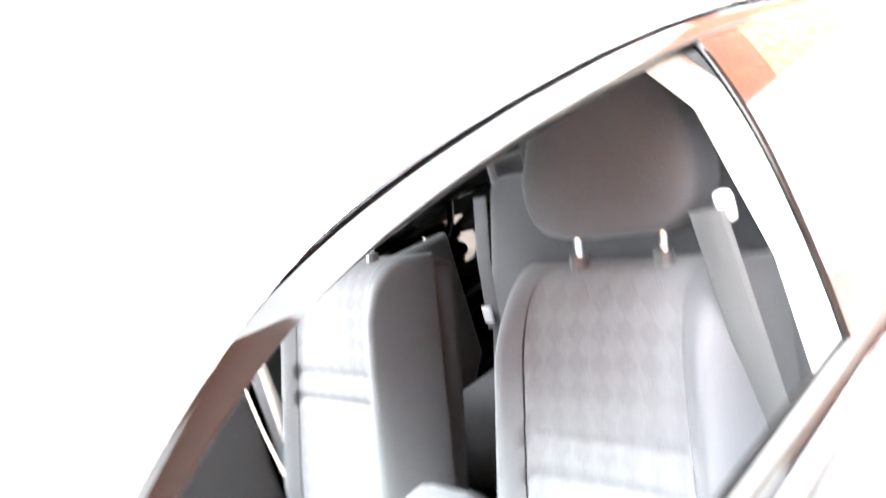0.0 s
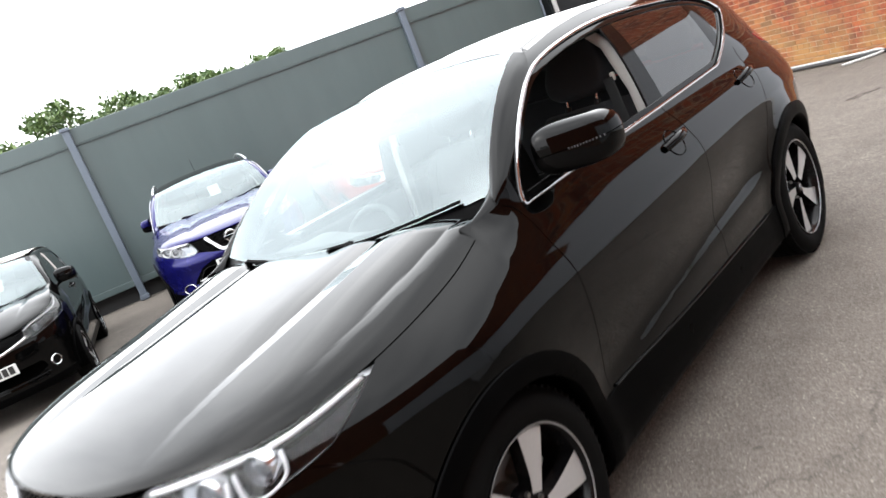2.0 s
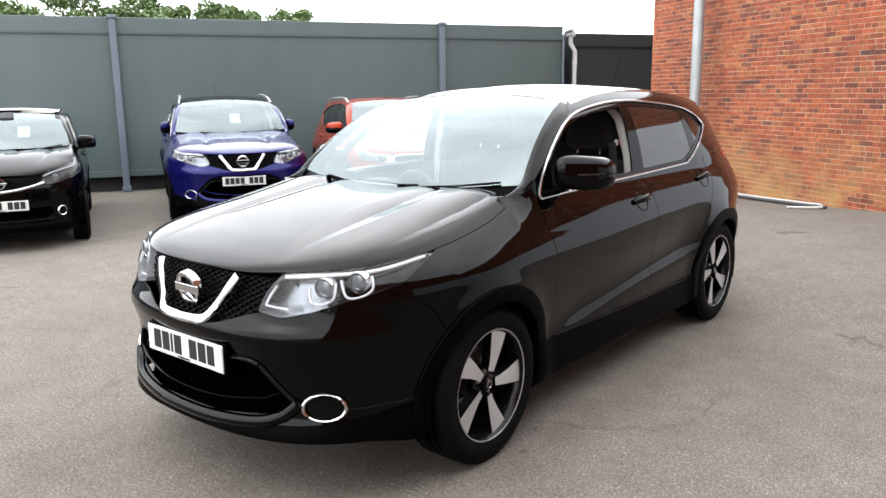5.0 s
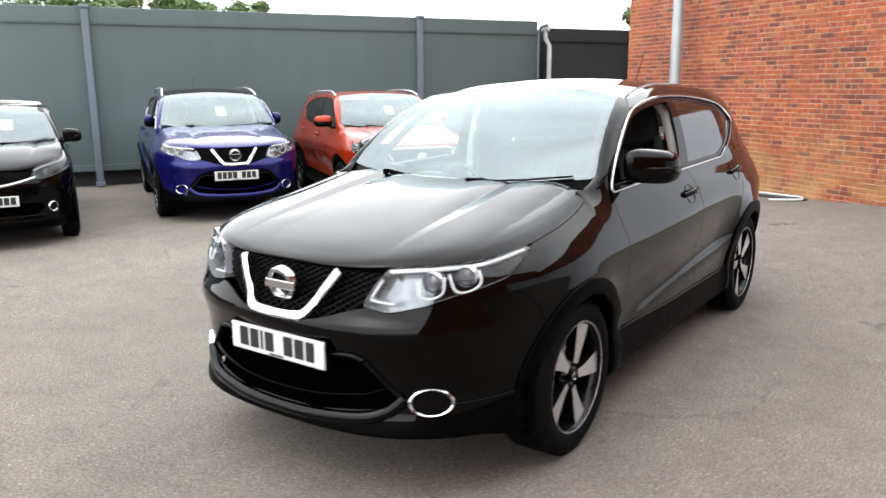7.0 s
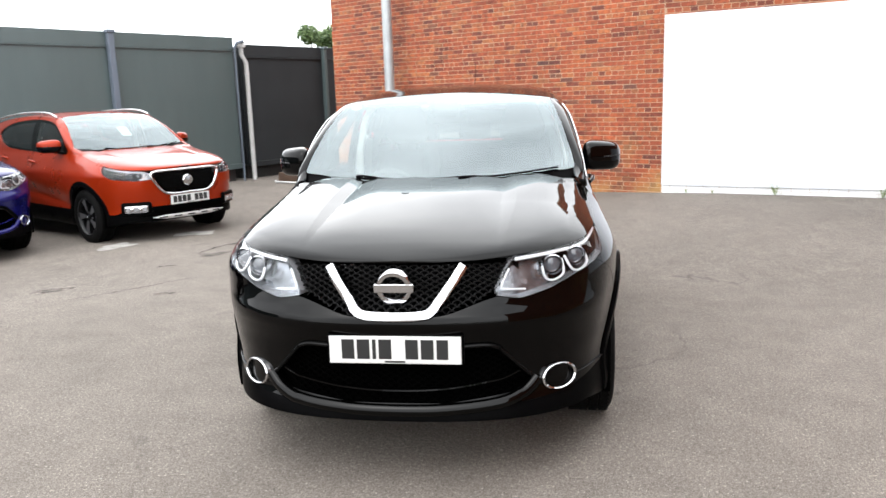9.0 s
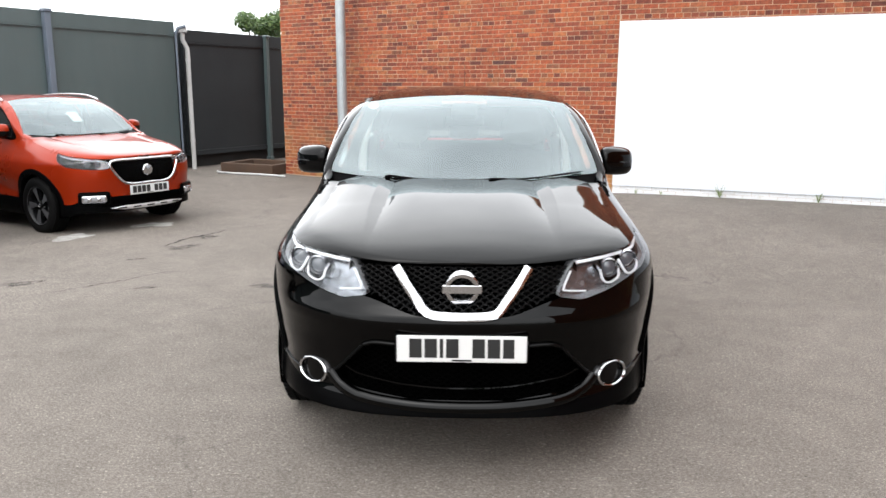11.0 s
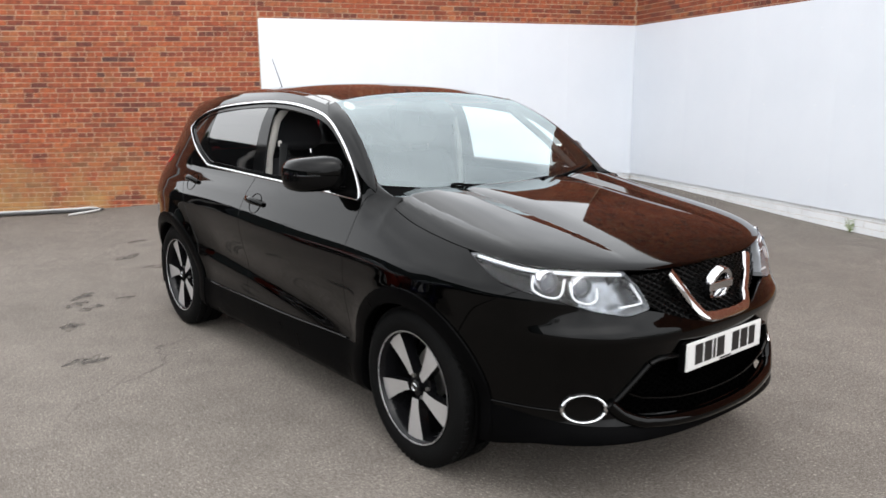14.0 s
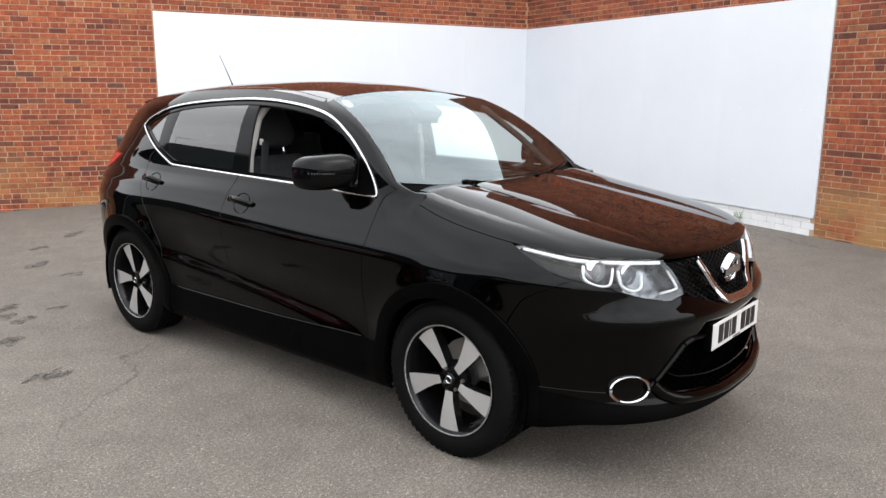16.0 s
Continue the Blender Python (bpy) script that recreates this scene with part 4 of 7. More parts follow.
    cant = painted.cut(lambda p, uv: p.z - d["belt_split"], frame_out, lambda p, uv: d["rear_glass"][0] - p.y if d["rear_glass"][1] < p.z < d["rear_glass"][2] else 1.0)
    both("window_frame", cant, paint_mat)
    tg = full.cut(lambda p, uv: p.z - d["rear_glass"][1], lambda p, uv: d["rear_glass"][2] - p.z, lambda p, uv: p.y - d["rear_glass"][0])
    no_shadow(tg.joined(tg.mirrored()).make("rear_window", PRIVACY, root, "dark tinted rear window", 0))
    # sills
    sl = full.cut(off_arch, lambda p, uv: low(p.y) - p.z, lambda p, uv: p.y + 1.0, lambda p, uv: 1.02 - p.y).lift(0.006)
    both("sill_cladding", sl, PLASTIC, "black textured plastic sill")
    rb = full.cut(off_arch, lambda p, uv: low(p.y) - p.z, lambda p, uv: p.y - 1.02)
    rb.joined(rb.mirrored()).make("rear_cladding", PLASTIC, root, "black plastic lower rear")
    # wheel arch trims
    for yc in d["axles"]:
        for side in (1, -1):
            def ring(a, r, yc=yc):
                y, z = yc - math.cos(a) * r, d["hub_z"] + math.sin(a) * r
                return sh.loft(sh.s_y(y), z)
            a0 = math.asin(max(-0.9, (d["low"] + 0.03 - d["hub_z"]) / arch))
            tr = Patch(ring, span(a0, math.pi - a0, 49), span(arch - 0.012, d["arch_out"], 7), flip=True).cut(lambda p, uv: p.z - base_line(p.y) - 0.012, lambda p, uv: 2.1 - abs(p.y))
            if tr.n and sum(n.x for n in tr.n) < 0:
                tr.n = [-n for n in tr.n]
                tr.f = [f[::-1] for f in tr.f]
            tr.lift(0.011)
            (tr if side > 0 else tr.mirrored()).make("wheel_arch_trim", PLASTIC, root, "black plastic wheel arch trim", 0.05)
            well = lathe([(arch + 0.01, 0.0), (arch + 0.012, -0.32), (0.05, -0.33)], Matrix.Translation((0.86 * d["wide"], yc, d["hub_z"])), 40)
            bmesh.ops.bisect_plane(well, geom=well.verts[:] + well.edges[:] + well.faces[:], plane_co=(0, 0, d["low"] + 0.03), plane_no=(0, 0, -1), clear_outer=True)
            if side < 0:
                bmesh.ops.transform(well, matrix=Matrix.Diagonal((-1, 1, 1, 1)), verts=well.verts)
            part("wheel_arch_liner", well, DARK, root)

    # bonnet: rows across at each y, from the cowl to the lip
    lip = []
    for i in range(121):
        s = s_cowl * i / 120
        q = sh.loft(s, hood_e(s))
        lip.append((q.y, q.x, q.z))
    lip.sort()
    ly, lx, lz = np.array([a[0] for a in lip]), np.array([a[1] for a in lip]), np.array([a[2] for a in lip])
    y0 = float(ly[0])

    def hood(u, v):
        y = y0 + (d["cowl"] - y0) * v * v if v < 1 else d["cowl"] + (v - 1) * 1.0
        q = abs(u)
        y += d.get("sweep", 0.0) * q * q * smoothstep(0.7, 1.0, v)
        xe, ze = float(np.interp(y, ly, lx)), float(np.interp(y, ly, lz))
        x = u * xe
        mid = sh.hc(y) + 0.35 * d.get("sweep", 0.0) * q * q * smoothstep(-1.5, -1.0, y)
        z = mid - (mid - ze) * (0.32 * q ** 2 + 0.68 * q ** 11)
        # pressed lines: the panel falls softly to each one, then steps up again in a narrow flank that runs out forwards
        for xa, xb, deep, flank, ahead in d["ridge"]:
            dx = abs(x) - (xb + (xa - xb) * (y - y0) / (d["cowl"] - y0))
            fade = smoothstep(ahead, ahead + 0.75, y)
            fl = flank * (0.35 + 0.65 * fade)
            drop = max(0.0, 1 + dx / 0.15) ** 2 if dx < 0 else max(0.0, 1 - dx / fl)
            z -= deep * drop * fade
        z -= d["lip_round"] * math.exp(-(y - y0) / 0.045) * (1 - q ** 6)
        return Vector((x, y, z))
    hp = Patch(hood, span(-1, 1, int(200 * detail)), span(0.004, 1, int(72 * detail)))
    hp.make("bonnet", paint_mat, root, "", 0.02)
    parts["hood"] = hood

    # windscreen and pillars
    bc, be, tc, te = [Vector(a) for a in d["screen"]]

    def screen(u, v):
        lo = bc.lerp(Vector((0, be.y, be.z)), u * u) + Vector((be.x * u, 0, 0))
        hi = tc.lerp(Vector((0, te.y, te.z)), u * u) + Vector((te.x * u, 0, 0))
        p = lo.lerp(hi, v)
        b = d["screen_bow"] * 4 * v * (1 - v)
        return p + Vector((0, -0.45 * b, b * 0.9))
    ws = Patch(screen, span(-1, 1, 41), span(0, 1, 25))
    no_shadow(ws.make("windscreen", SCREEN_GLASS, root, "clear windscreen reflecting the sky", 0))
    band = Patch(screen, span(-1, 1, 41), span(0.0, 1.0, 41)).cut(lambda p, uv: max(abs(uv[0]) - 0.965, uv[1] - 0.955, 0.05 - uv[1])).lift(-0.004)
    band.make("screen_frit", DARK, root, "black ceramic edge of windscreen", 0)

    def pillar(side):
        def fn(u, v):
            g = screen(1.0, v)
            yl, zl = bx + (tx - bx) * v, bz + (tz - bz) * v
            k = sh.side_point(max(bx, yl), zl)[0]
            p = g.lerp(k, u)
            return p + Vector((0.5, -0.6, 0.4)) * (d["pillar_round"] * 4 * u * (1 - u) * (1 - v ** 4))
        pt = Patch(fn, span(0, 1, 9), span(0, 1, 25))
        if sum(n.x for n in pt.n) < 0:
            pt.n = [-n for n in pt.n]
            pt.f = [f[::-1] for f in pt.f]
        return pt if side > 0 else pt.mirrored()
    for side in (1, -1):
        pillar(side).make("windscreen_pillar", paint_mat, root, "", 0.01)

    # cowl tray between bonnet and windscreen
    def cowl(u, v):
        a = hood(u * 0.985, 1.0) + Vector((0, 0.0, -0.02))
        b = screen(u, 0.03) + Vector((0, 0.0, -0.008))
        return a.lerp(b, v)
    Patch(cowl, span(-1, 1, 31), span(0, 1, 5)).make("cowl_tray", PLASTIC, root, "black plastic cowl tray", 0)

    # top of the wing between bonnet, screen and side
    def wing_top(u, v):
        y = d["cowl"] - 0.004 + (bx + 0.03 - d["cowl"]) * v
        a = sh.side_point(y, bz - 0.022 + 0.02 * v)[0]
        b = hood(0.93, 1.0).lerp(screen(1.0, 0.03), v)
        return a.lerp(b, u) + Vector((0.004, 0, 0.012)) * (4 * u * (1 - u))
    wt = Patch(wing_top, span(0, 1, 9), span(0, 1, 9))
    if sum(n.z for n in wt.n) < 0:
        wt.n, wt.f = [-n for n in wt.n], [f[::-1] for f in wt.f]
    wt.make("wing_top", paint_mat, root, "", 0.01)
    wt.mirrored().make("wing_top", paint_mat, root, "", 0.01)

    # roof
    yf, yr = d["roof_ends"]

    def roof(u, v):
        ye = yf - 0.0 + (te.y - tc.y) * u * u
        yb = yr - 0.1 * u * u
        y = ye + (yb - ye) * v
        xe = sh.side_point(min(max(y, tx), yr - 0.02), roof_z(max(y, tx)))[0].x if abs(u) > 0 else 0.6
        q = abs(u)
        return Vector((u * xe, y, sh.rc(y) - d["roof_drop"] * (0.6 * q ** 2 + 0.4 * q ** 6)))
    rp = Patch(roof, span(-1, 1, 41), span(0, 1, 45))
    rp.make("roof", roof_mat, root, "", 0.02)
    parts["roof_fn"] = roof

    # bright strip round the side windows
    curve = loop_curve([(a, b, 0) for a, b in d["dlo"]], 8)
    for side in (1, -1):
        pts, nrm = [], []
        for c in curve:
            p, n = sh.side_point(c.x, c.y)
            pts.append(Vector((side * p.x, p.y, p.z)))
            nrm.append(Vector((side * n.x, n.y, n.z)))
        if d["dlo_trim"]:
            ribbon(pts, nrm, 0.0145, 0.007, CHROME, "window_trim", root, "chrome strip round the side windows", closed=True)
        # window openings: frame, pillars and panes
        inner = full.cut(lambda p, uv: dlo(p.y, p.z) - 0.002).copy().lift(-0.012)
        for nm, y0_, y1_, mat, lab in d["panes"]:
            pn = inner.cut(lambda p, uv: p.y - y0_(p.z), lambda p, uv: y1_(p.z) - p.y)
            if not pn.f:
                continue
            pn = pn if side > 0 else pn.mirrored()
            if mat is None:
                continue
            ob = pn.make(nm, mat, root, lab, 0.0 if nm != "door_pillar" else 0.01)
            if nm != "door_pillar":
                no_shadow(ob)
        seal = full.cut(lambda p, uv: dlo(p.y, p.z) - 0.002, lambda p, uv: 0.026 - dlo(p.y, p.z)).copy().lift(-0.006)
        (seal if side > 0 else seal.mirrored()).make("window_seal", GLOSS, root, "black window frame", 0.03)
    parts.update(shell=sh, full=full, lamp=lamp, dlo=dlo, screen=screen, hood_e=hood_e, roof_z=roof_z, y0=y0)

    # lamps: lens over a recessed bowl
    ln_ = full.cut(lambda p, uv: lamp(uv[0], p.z), lambda p, uv: -1.2 - p.y)
    for side in (1, -1):
        q = ln_ if side > 0 else ln_.mirrored()
        hl = empty("headlamp")
        hl.parent = root
        hl["label"] = "clear headlamp with projector lenses"
        no_shadow(q.copy().lift(0.002).make("lens", LENS, hl, "", 0))
        bowl = q.copy()
        bowl.p = [p + Vector((-side * 0.018, 0.075, -0.004)) for p in bowl.p]
        cut_s = sh.s_y(d["bowl_split"]) if "bowl_split" in d else 9.0
        bowl.cut(lambda p, uv: cut_s - uv[0]).make("bowl", d.get("bowl", DARK), hl, "", 0)
        dark_end = bowl.cut(lambda p, uv: uv[0] - cut_s)
        if dark_end.f:
            dark_end.make("bezel", GLOSS, hl, "gloss black lamp bezel", 0)
        wall = Patch(None, [], [])
        wall.p, wall.n, wall.uv, wall.f = [], [], [], []
        cnt = {}
        for f in q.f:
            for a, b in zip(f, f[1:] + f[:1]):
                cnt[(a, b)] = 1
        for (a, b) in cnt:
            if (b, a) not in cnt:
                o = len(wall.p)
                sh_ = Vector((-side * 0.018, 0.075, -0.004))
                wall.p += [q.p[a], q.p[b], q.p[b] + sh_, q.p[a] + sh_]
                nn = (q.p[b] - q.p[a]).cross(sh_).normalized()
                wall.n += [nn] * 4
                wall.uv += [(0, 0)] * 4
                wall.f.append((o, o + 1, o + 2, o + 3))
        wall.make("housing", d.get("housing", REFLECT), hl, "", 0)
        for (key, v, z, r) in d["projectors"]:
            p, n = (sh.front_point(v, z) if key == "x" else sh.side_point(v, z))
            p = Vector((side * p.x, p.y + 0.03, p.z))
            aim = Matrix.Translation(p) @ Matrix.Rotation(-math.pi / 2 + side * 0.25, 4, "Z")
            part("projector_ring", lathe([(r * 1.1, -0.03), (r * 1.14, 0.008), (r * 1.08, 0.012), (r * 1.0, 0.0)], aim, 32), REFLECT, hl, smooth=40)
            part("projector_lens", lathe([(0.001, r * 0.32), (r * 0.5, r * 0.27), (r * 0.85, r * 0.1), (r, -0.01)], aim, 32), LENS_BALL, hl, smooth=60)
        if "guide" in d:
            for gd in d["guide"]:
                pts, nrm = [], []
                for key, v, z in gd:
                    p, n = sh.front_point(v, z, -0.014) if key == "x" else sh.side_point(v, z, -0.014)
                    pts.append(Vector((side * p.x, p.y, p.z)))
                    nrm.append(Vector((side * n.x, n.y, n.z)))
                cv = loop_curve(pts, 5, False)
                nv = [nrm[min(len(nrm) - 1, int(i / 5))] for i in range(len(cv))]
                ribbon(cv, nv, 0.014 if len(gd) == 5 and gd[0][1] == 0.5 else 0.009, 0.008, WHITE_DRL, "light_guide", hl, "white light guide strip")
    # underside and floor, so that no light leaks through
    part("floor_pan", box((1.5 * d["wide"], 3.7 * d["long"], 0.06), Matrix.Translation((0, 0.05, d["low"] + 0.1)), 0.02), DARK, root)
    return parts


LENS_BALL = Mat("projector_glass", (0.06, 0.065, 0.075), 0.03, Coat_Weight=1.0).m

# ---- the black crossover and the parked cars ----
GRILLE = worn("satin_black_grille", (0.003, 0.003, 0.003), 0.3, var=0.1, bump=0.0, Specular_IOR_Level=0.1)
INDICATOR = worn("smoked_indicator", (0.08, 0.08, 0.085), 0.25, 0.3, var=0.3, scale=60, bump=0.0)
QX = dict(
    outline=[(0, -2.225), (0.3, -2.205), (0.5, -2.15), (0.65, -2.06), (0.77, -1.92), (0.84, -1.74), (0.875, -1.5), (0.885, -1.25), (0.882, -0.8), (0.88, 0.0), (0.885, 0.8),
             (0.89, 1.3), (0.868, 1.6), (0.795, 1.85), (0.66, 2.01), (0.4, 2.09), (0, 2.115)],
    front=[(0.18, -0.11), (0.22, -0.05), (0.255, -0.002), (0.285, 0.012), (0.32, 0.004), (0.38, -0.022), (0.46, -0.034), (0.56, -0.03), (0.63, -0.012), (0.672, 0.0), (0.70, -0.006), (0.735, -0.032), (0.78, -0.054), (0.84, -0.071), (0.91, -0.1), (1.0, -0.17), (1.2, -0.3)],
    side=[(0.18, -0.07), (0.24, -0.03), (0.3, -0.022), (0.42, -0.028), (0.55, -0.013), (0.68, 0.001), (0.78, 0.008), (0.825, 0.0095), (0.855, 0.005), (0.93, -0.023), (1.03, -0.064), (1.1, -0.091), (1.2, -0.109), (1.35, -0.145), (1.45, -0.185), (1.55, -0.25)],
    rear=[(0.18, -0.08), (0.3, -0.01), (0.45, 0.0), (0.7, -0.02), (0.95, -0.05), (1.08, -0.1), (1.2, -0.22), (1.35, -0.37), (1.45, -0.48), (1.55, -0.6)],
    taper=[(-1.0, 0.0), (0.9, 0.0), (1.3, 0.09), (1.6, 0.22), (2.1, 0.42)],
    axles=(-1.323, 1.323), hub_z=0.335, swell=0.018, flare=0.014, roll=0.022, arch=0.39, arch_out=0.443, wide=1.0, long=1.0,
    rise=0.045, pillar_round=0.017,
    press=(-0.75, 0.95, lambda y: 0.485 + 0.145 * (y + 0.7) / 1.6, 0.03),
    low=0.19, base_line=[(-2.3, 0.29), (-1.95, 0.28), (-1.75, 0.24), (-1.0, 0.2), (1.0, 0.2), (1.7, 0.24), (2.2, 0.28)], roof_top=1.565, sill=0.36, plastic_top=shape((-2.3, 0.335), (-2.1, 0.35), (-1.75, 0.40), (-1.0, 0.42), (-0.8, 0.415), (0.0, 0.39), (0.75, 0.385), (1.0, 0.43), (1.9, 0.5), (2.2, 0.52)),
    hood_mid=[(-2.16, 0.9), (-2.1, 0.926), (-2.0, 0.96), (-1.85, 0.998), (-1.6, 1.045), (-1.35, 1.085), (-1.06, 1.121)],
    hood_edge=[("x", 0.0, 0.9), ("x", 0.3, 0.905), ("x", 0.5, 0.918), ("y", -1.9, 0.938), ("y", -1.68, 0.958), ("y", -1.45, 0.986), ("y", -1.24, 1.02), ("y", -1.12, 1.05), ("y", -1.05, 1.072)],
    cowl=-1.05, ridge=((0.665, 0.69, 0.012, 0.06, -1.85), (0.36, 0.4, 0.010, 0.075, -2.1)), sweep=0.1, lip_round=0.004,
    bumper_top=[("x", 0.0, 0.70), ("x", 0.16, 0.708), ("x", 0.4, 0.77), ("x", 0.5, 0.785), ("x", 0.8, 0.9), ("y", -1.6, 1.0)],
    lamp=[("x", 0.395, 0.775), ("x", 0.445, 0.862), ("x", 0.495, 0.914), ("x", 0.6, 0.922), ("y", -1.9, 0.936), ("y", -1.6, 0.965), ("y", -1.68, 0.93), ("y", -1.8, 0.876), ("x", 0.72, 0.828), ("x", 0.62, 0.786), ("x", 0.5, 0.758)],
    projectors=[("x", 0.64, 0.865, 0.036), ("x", 0.735, 0.885, 0.036)],
    guide=[[("x", 0.5, 0.905), ("x", 0.6, 0.913), ("y", -1.92, 0.925), ("y", -1.8, 0.937), ("y", -1.65, 0.955)],
           [("x", 0.605, 0.87), ("x", 0.61, 0.825), ("x", 0.64, 0.812), ("x", 0.68, 0.835), ("x", 0.69, 0.89)],
           [("x", 0.705, 0.9), ("x", 0.715, 0.845), ("x", 0.745, 0.838), ("x", 0.775, 0.865), ("x", 0.78, 0.91)],
           [("x", 0.468, 0.872), ("x", 0.43, 0.808), ("x", 0.442, 0.796), ("x", 0.525, 0.79)]],
    pillar=((-0.93, 1.115), (-0.335, 1.493)), roof_drop=0.05,
    roof_mid=[(-0.4, 1.532), (-0.25, 1.554), (0.0, 1.588), (0.3, 1.606), (0.7, 1.599), (1.2, 1.563), (1.6, 1.515), (1.95, 1.46)],
    roof_ends=(-0.265, 1.68),
    screen=((0, -1.05, 1.1), (0.735, -0.9, 1.145), (0, -0.265, 1.551), (0.6, -0.335, 1.508)), screen_bow=0.045,
    door_front=[(0.2, -0.8), (0.41, -0.81), (0.7, -0.82), (0.96, -0.85), (1.08, -0.88), (1.2, -1.2)], door_mid=[(0.2, 0.29), (0.9, 0.29), (1.0, 0.275), (1.1, 0.235), (1.2, 0.2)],
    door_rear=[(0.2, 0.9), (0.6, 0.93), (0.75, 1.0), (0.9, 1.09), (1.0, 1.16), (1.1, 1.17), (1.2, 1.17)], fender_cut=[(0.2, -1.62), (0.6, -1.62), (0.75, -1.68), (0.85, -1.85), (1.0, -2.2)],
    belt_split=1.14, rear_glass=(1.62, 1.13, 1.43),
    dlo=[(-0.828, 1.082), (-0.812, 1.13), (-0.738, 1.225), (-0.583, 1.35), (-0.395, 1.438), (-0.08, 1.487), (0.27, 1.503), (0.7, 1.482), (1.0, 1.446), (1.19, 1.396), (1.283, 1.353), (1.300, 1.335), (1.288, 1.312), (1.11, 1.203), (0.95, 1.13), (0.9, 1.113), (0.82, 1.108), (0.34, 1.098), (-0.2, 1.09), (-0.55, 1.084), (-0.78, 1.08)],
    dlo_trim=True,
    panes=[("mirror_sail", lambda z: -2.0, lambda z: -0.68, GLOSS, "black mirror sail panel"), ("front_door_window", lambda z: -0.68, lambda z: 0.172, None, ""),
           ("door_pillar", lambda z: 0.172 + (z - 1.1) * 0.04, lambda z: 0.32 - (z - 1.1) * 0.1, GLOSS, "gloss black door pillar"),
           ("rear_door_window", lambda z: 0.32 - (z - 1.1) * 0.1, lambda z: 1.0 - (z - 1.17) * 0.31, PRIVACY, "dark tinted rear door window"),
           ("door_pillar", lambda z: 1.0 - (z - 1.17) * 0.31, lambda z: 1.1 - (z - 1.23) * 0.24, GLOSS, "gloss black window divider"),
           ("quarter_window", lambda z: 1.1 - (z - 1.23) * 0.24, lambda z: 3.0, PRIVACY, "dark tinted quarter window")],
    tail_lamp=[(1.55, 1.15), (1.7, 1.175), (2.2, 1.17), (2.2, 1.02), (1.8, 1.035), (1.66, 1.08)],
    bumper_holes=[[(-0.4, 0.578), (0.4, 0.578), (0.53, 0.43), (0.45, 0.385), (0.2, 0.355), (-0.2, 0.355), (-0.45, 0.385), (-0.53, 0.43)]],
    bowl_split=-2.075, housing=LAMP_GREY, bowl=worn("lamp_bowl_silver", (0.2, 0.21, 0.225), 0.22, 0.85, var=0.7, scale=26, bump=0.0),
)


def grille_mesh(name, parent, poly, surf, cell, depth, mat, label):
    """Honeycomb bars over a polygon in x, z, set back behind the surface."""
    ins = inside(poly)
    xs, zs = [p[0] for p in poly], [p[1] for p in poly]
    bm = bmesh.new()
    hx, hz = cell, cell * 0.5
    r = 0
    z = min(zs)
    while z < max(zs) + hz:
        x = min(xs) + (hx / 2 if r % 2 else 0)
        while x < max(xs) + hx:
            corners = [(x - hx / 2, z), (x - hx / 4, z + hz / 2), (x + hx / 4, z + hz / 2), (x + hx / 2, z)]
            for a, b in zip(corners, corners[1:]):
                if ins((a[0] + b[0]) / 2, (a[1] + b[1]) / 2) > 0.0:
                    p, q = surf(*a), surf(*b)
                    dvec = (q - p)
                    up = Vector((-dvec.z, 0, dvec.x)).normalized() * 0.002
                    back = Vector((0, depth, 0))
                    f = [bm.verts.new(t) for t in (p - up, q - up, q + up, p + up)]
                    k = [bm.verts.new(t.co + back) for t in f]
                    bm.faces.new(f)
                    for i in range(4):
                        bm.faces.new((f[i], k[i], k[(i + 1) % 4], f[(i + 1) % 4]))
            x += hx
        z += hz / 2
        r += 1
    return part(name, bm, mat, parent, label)


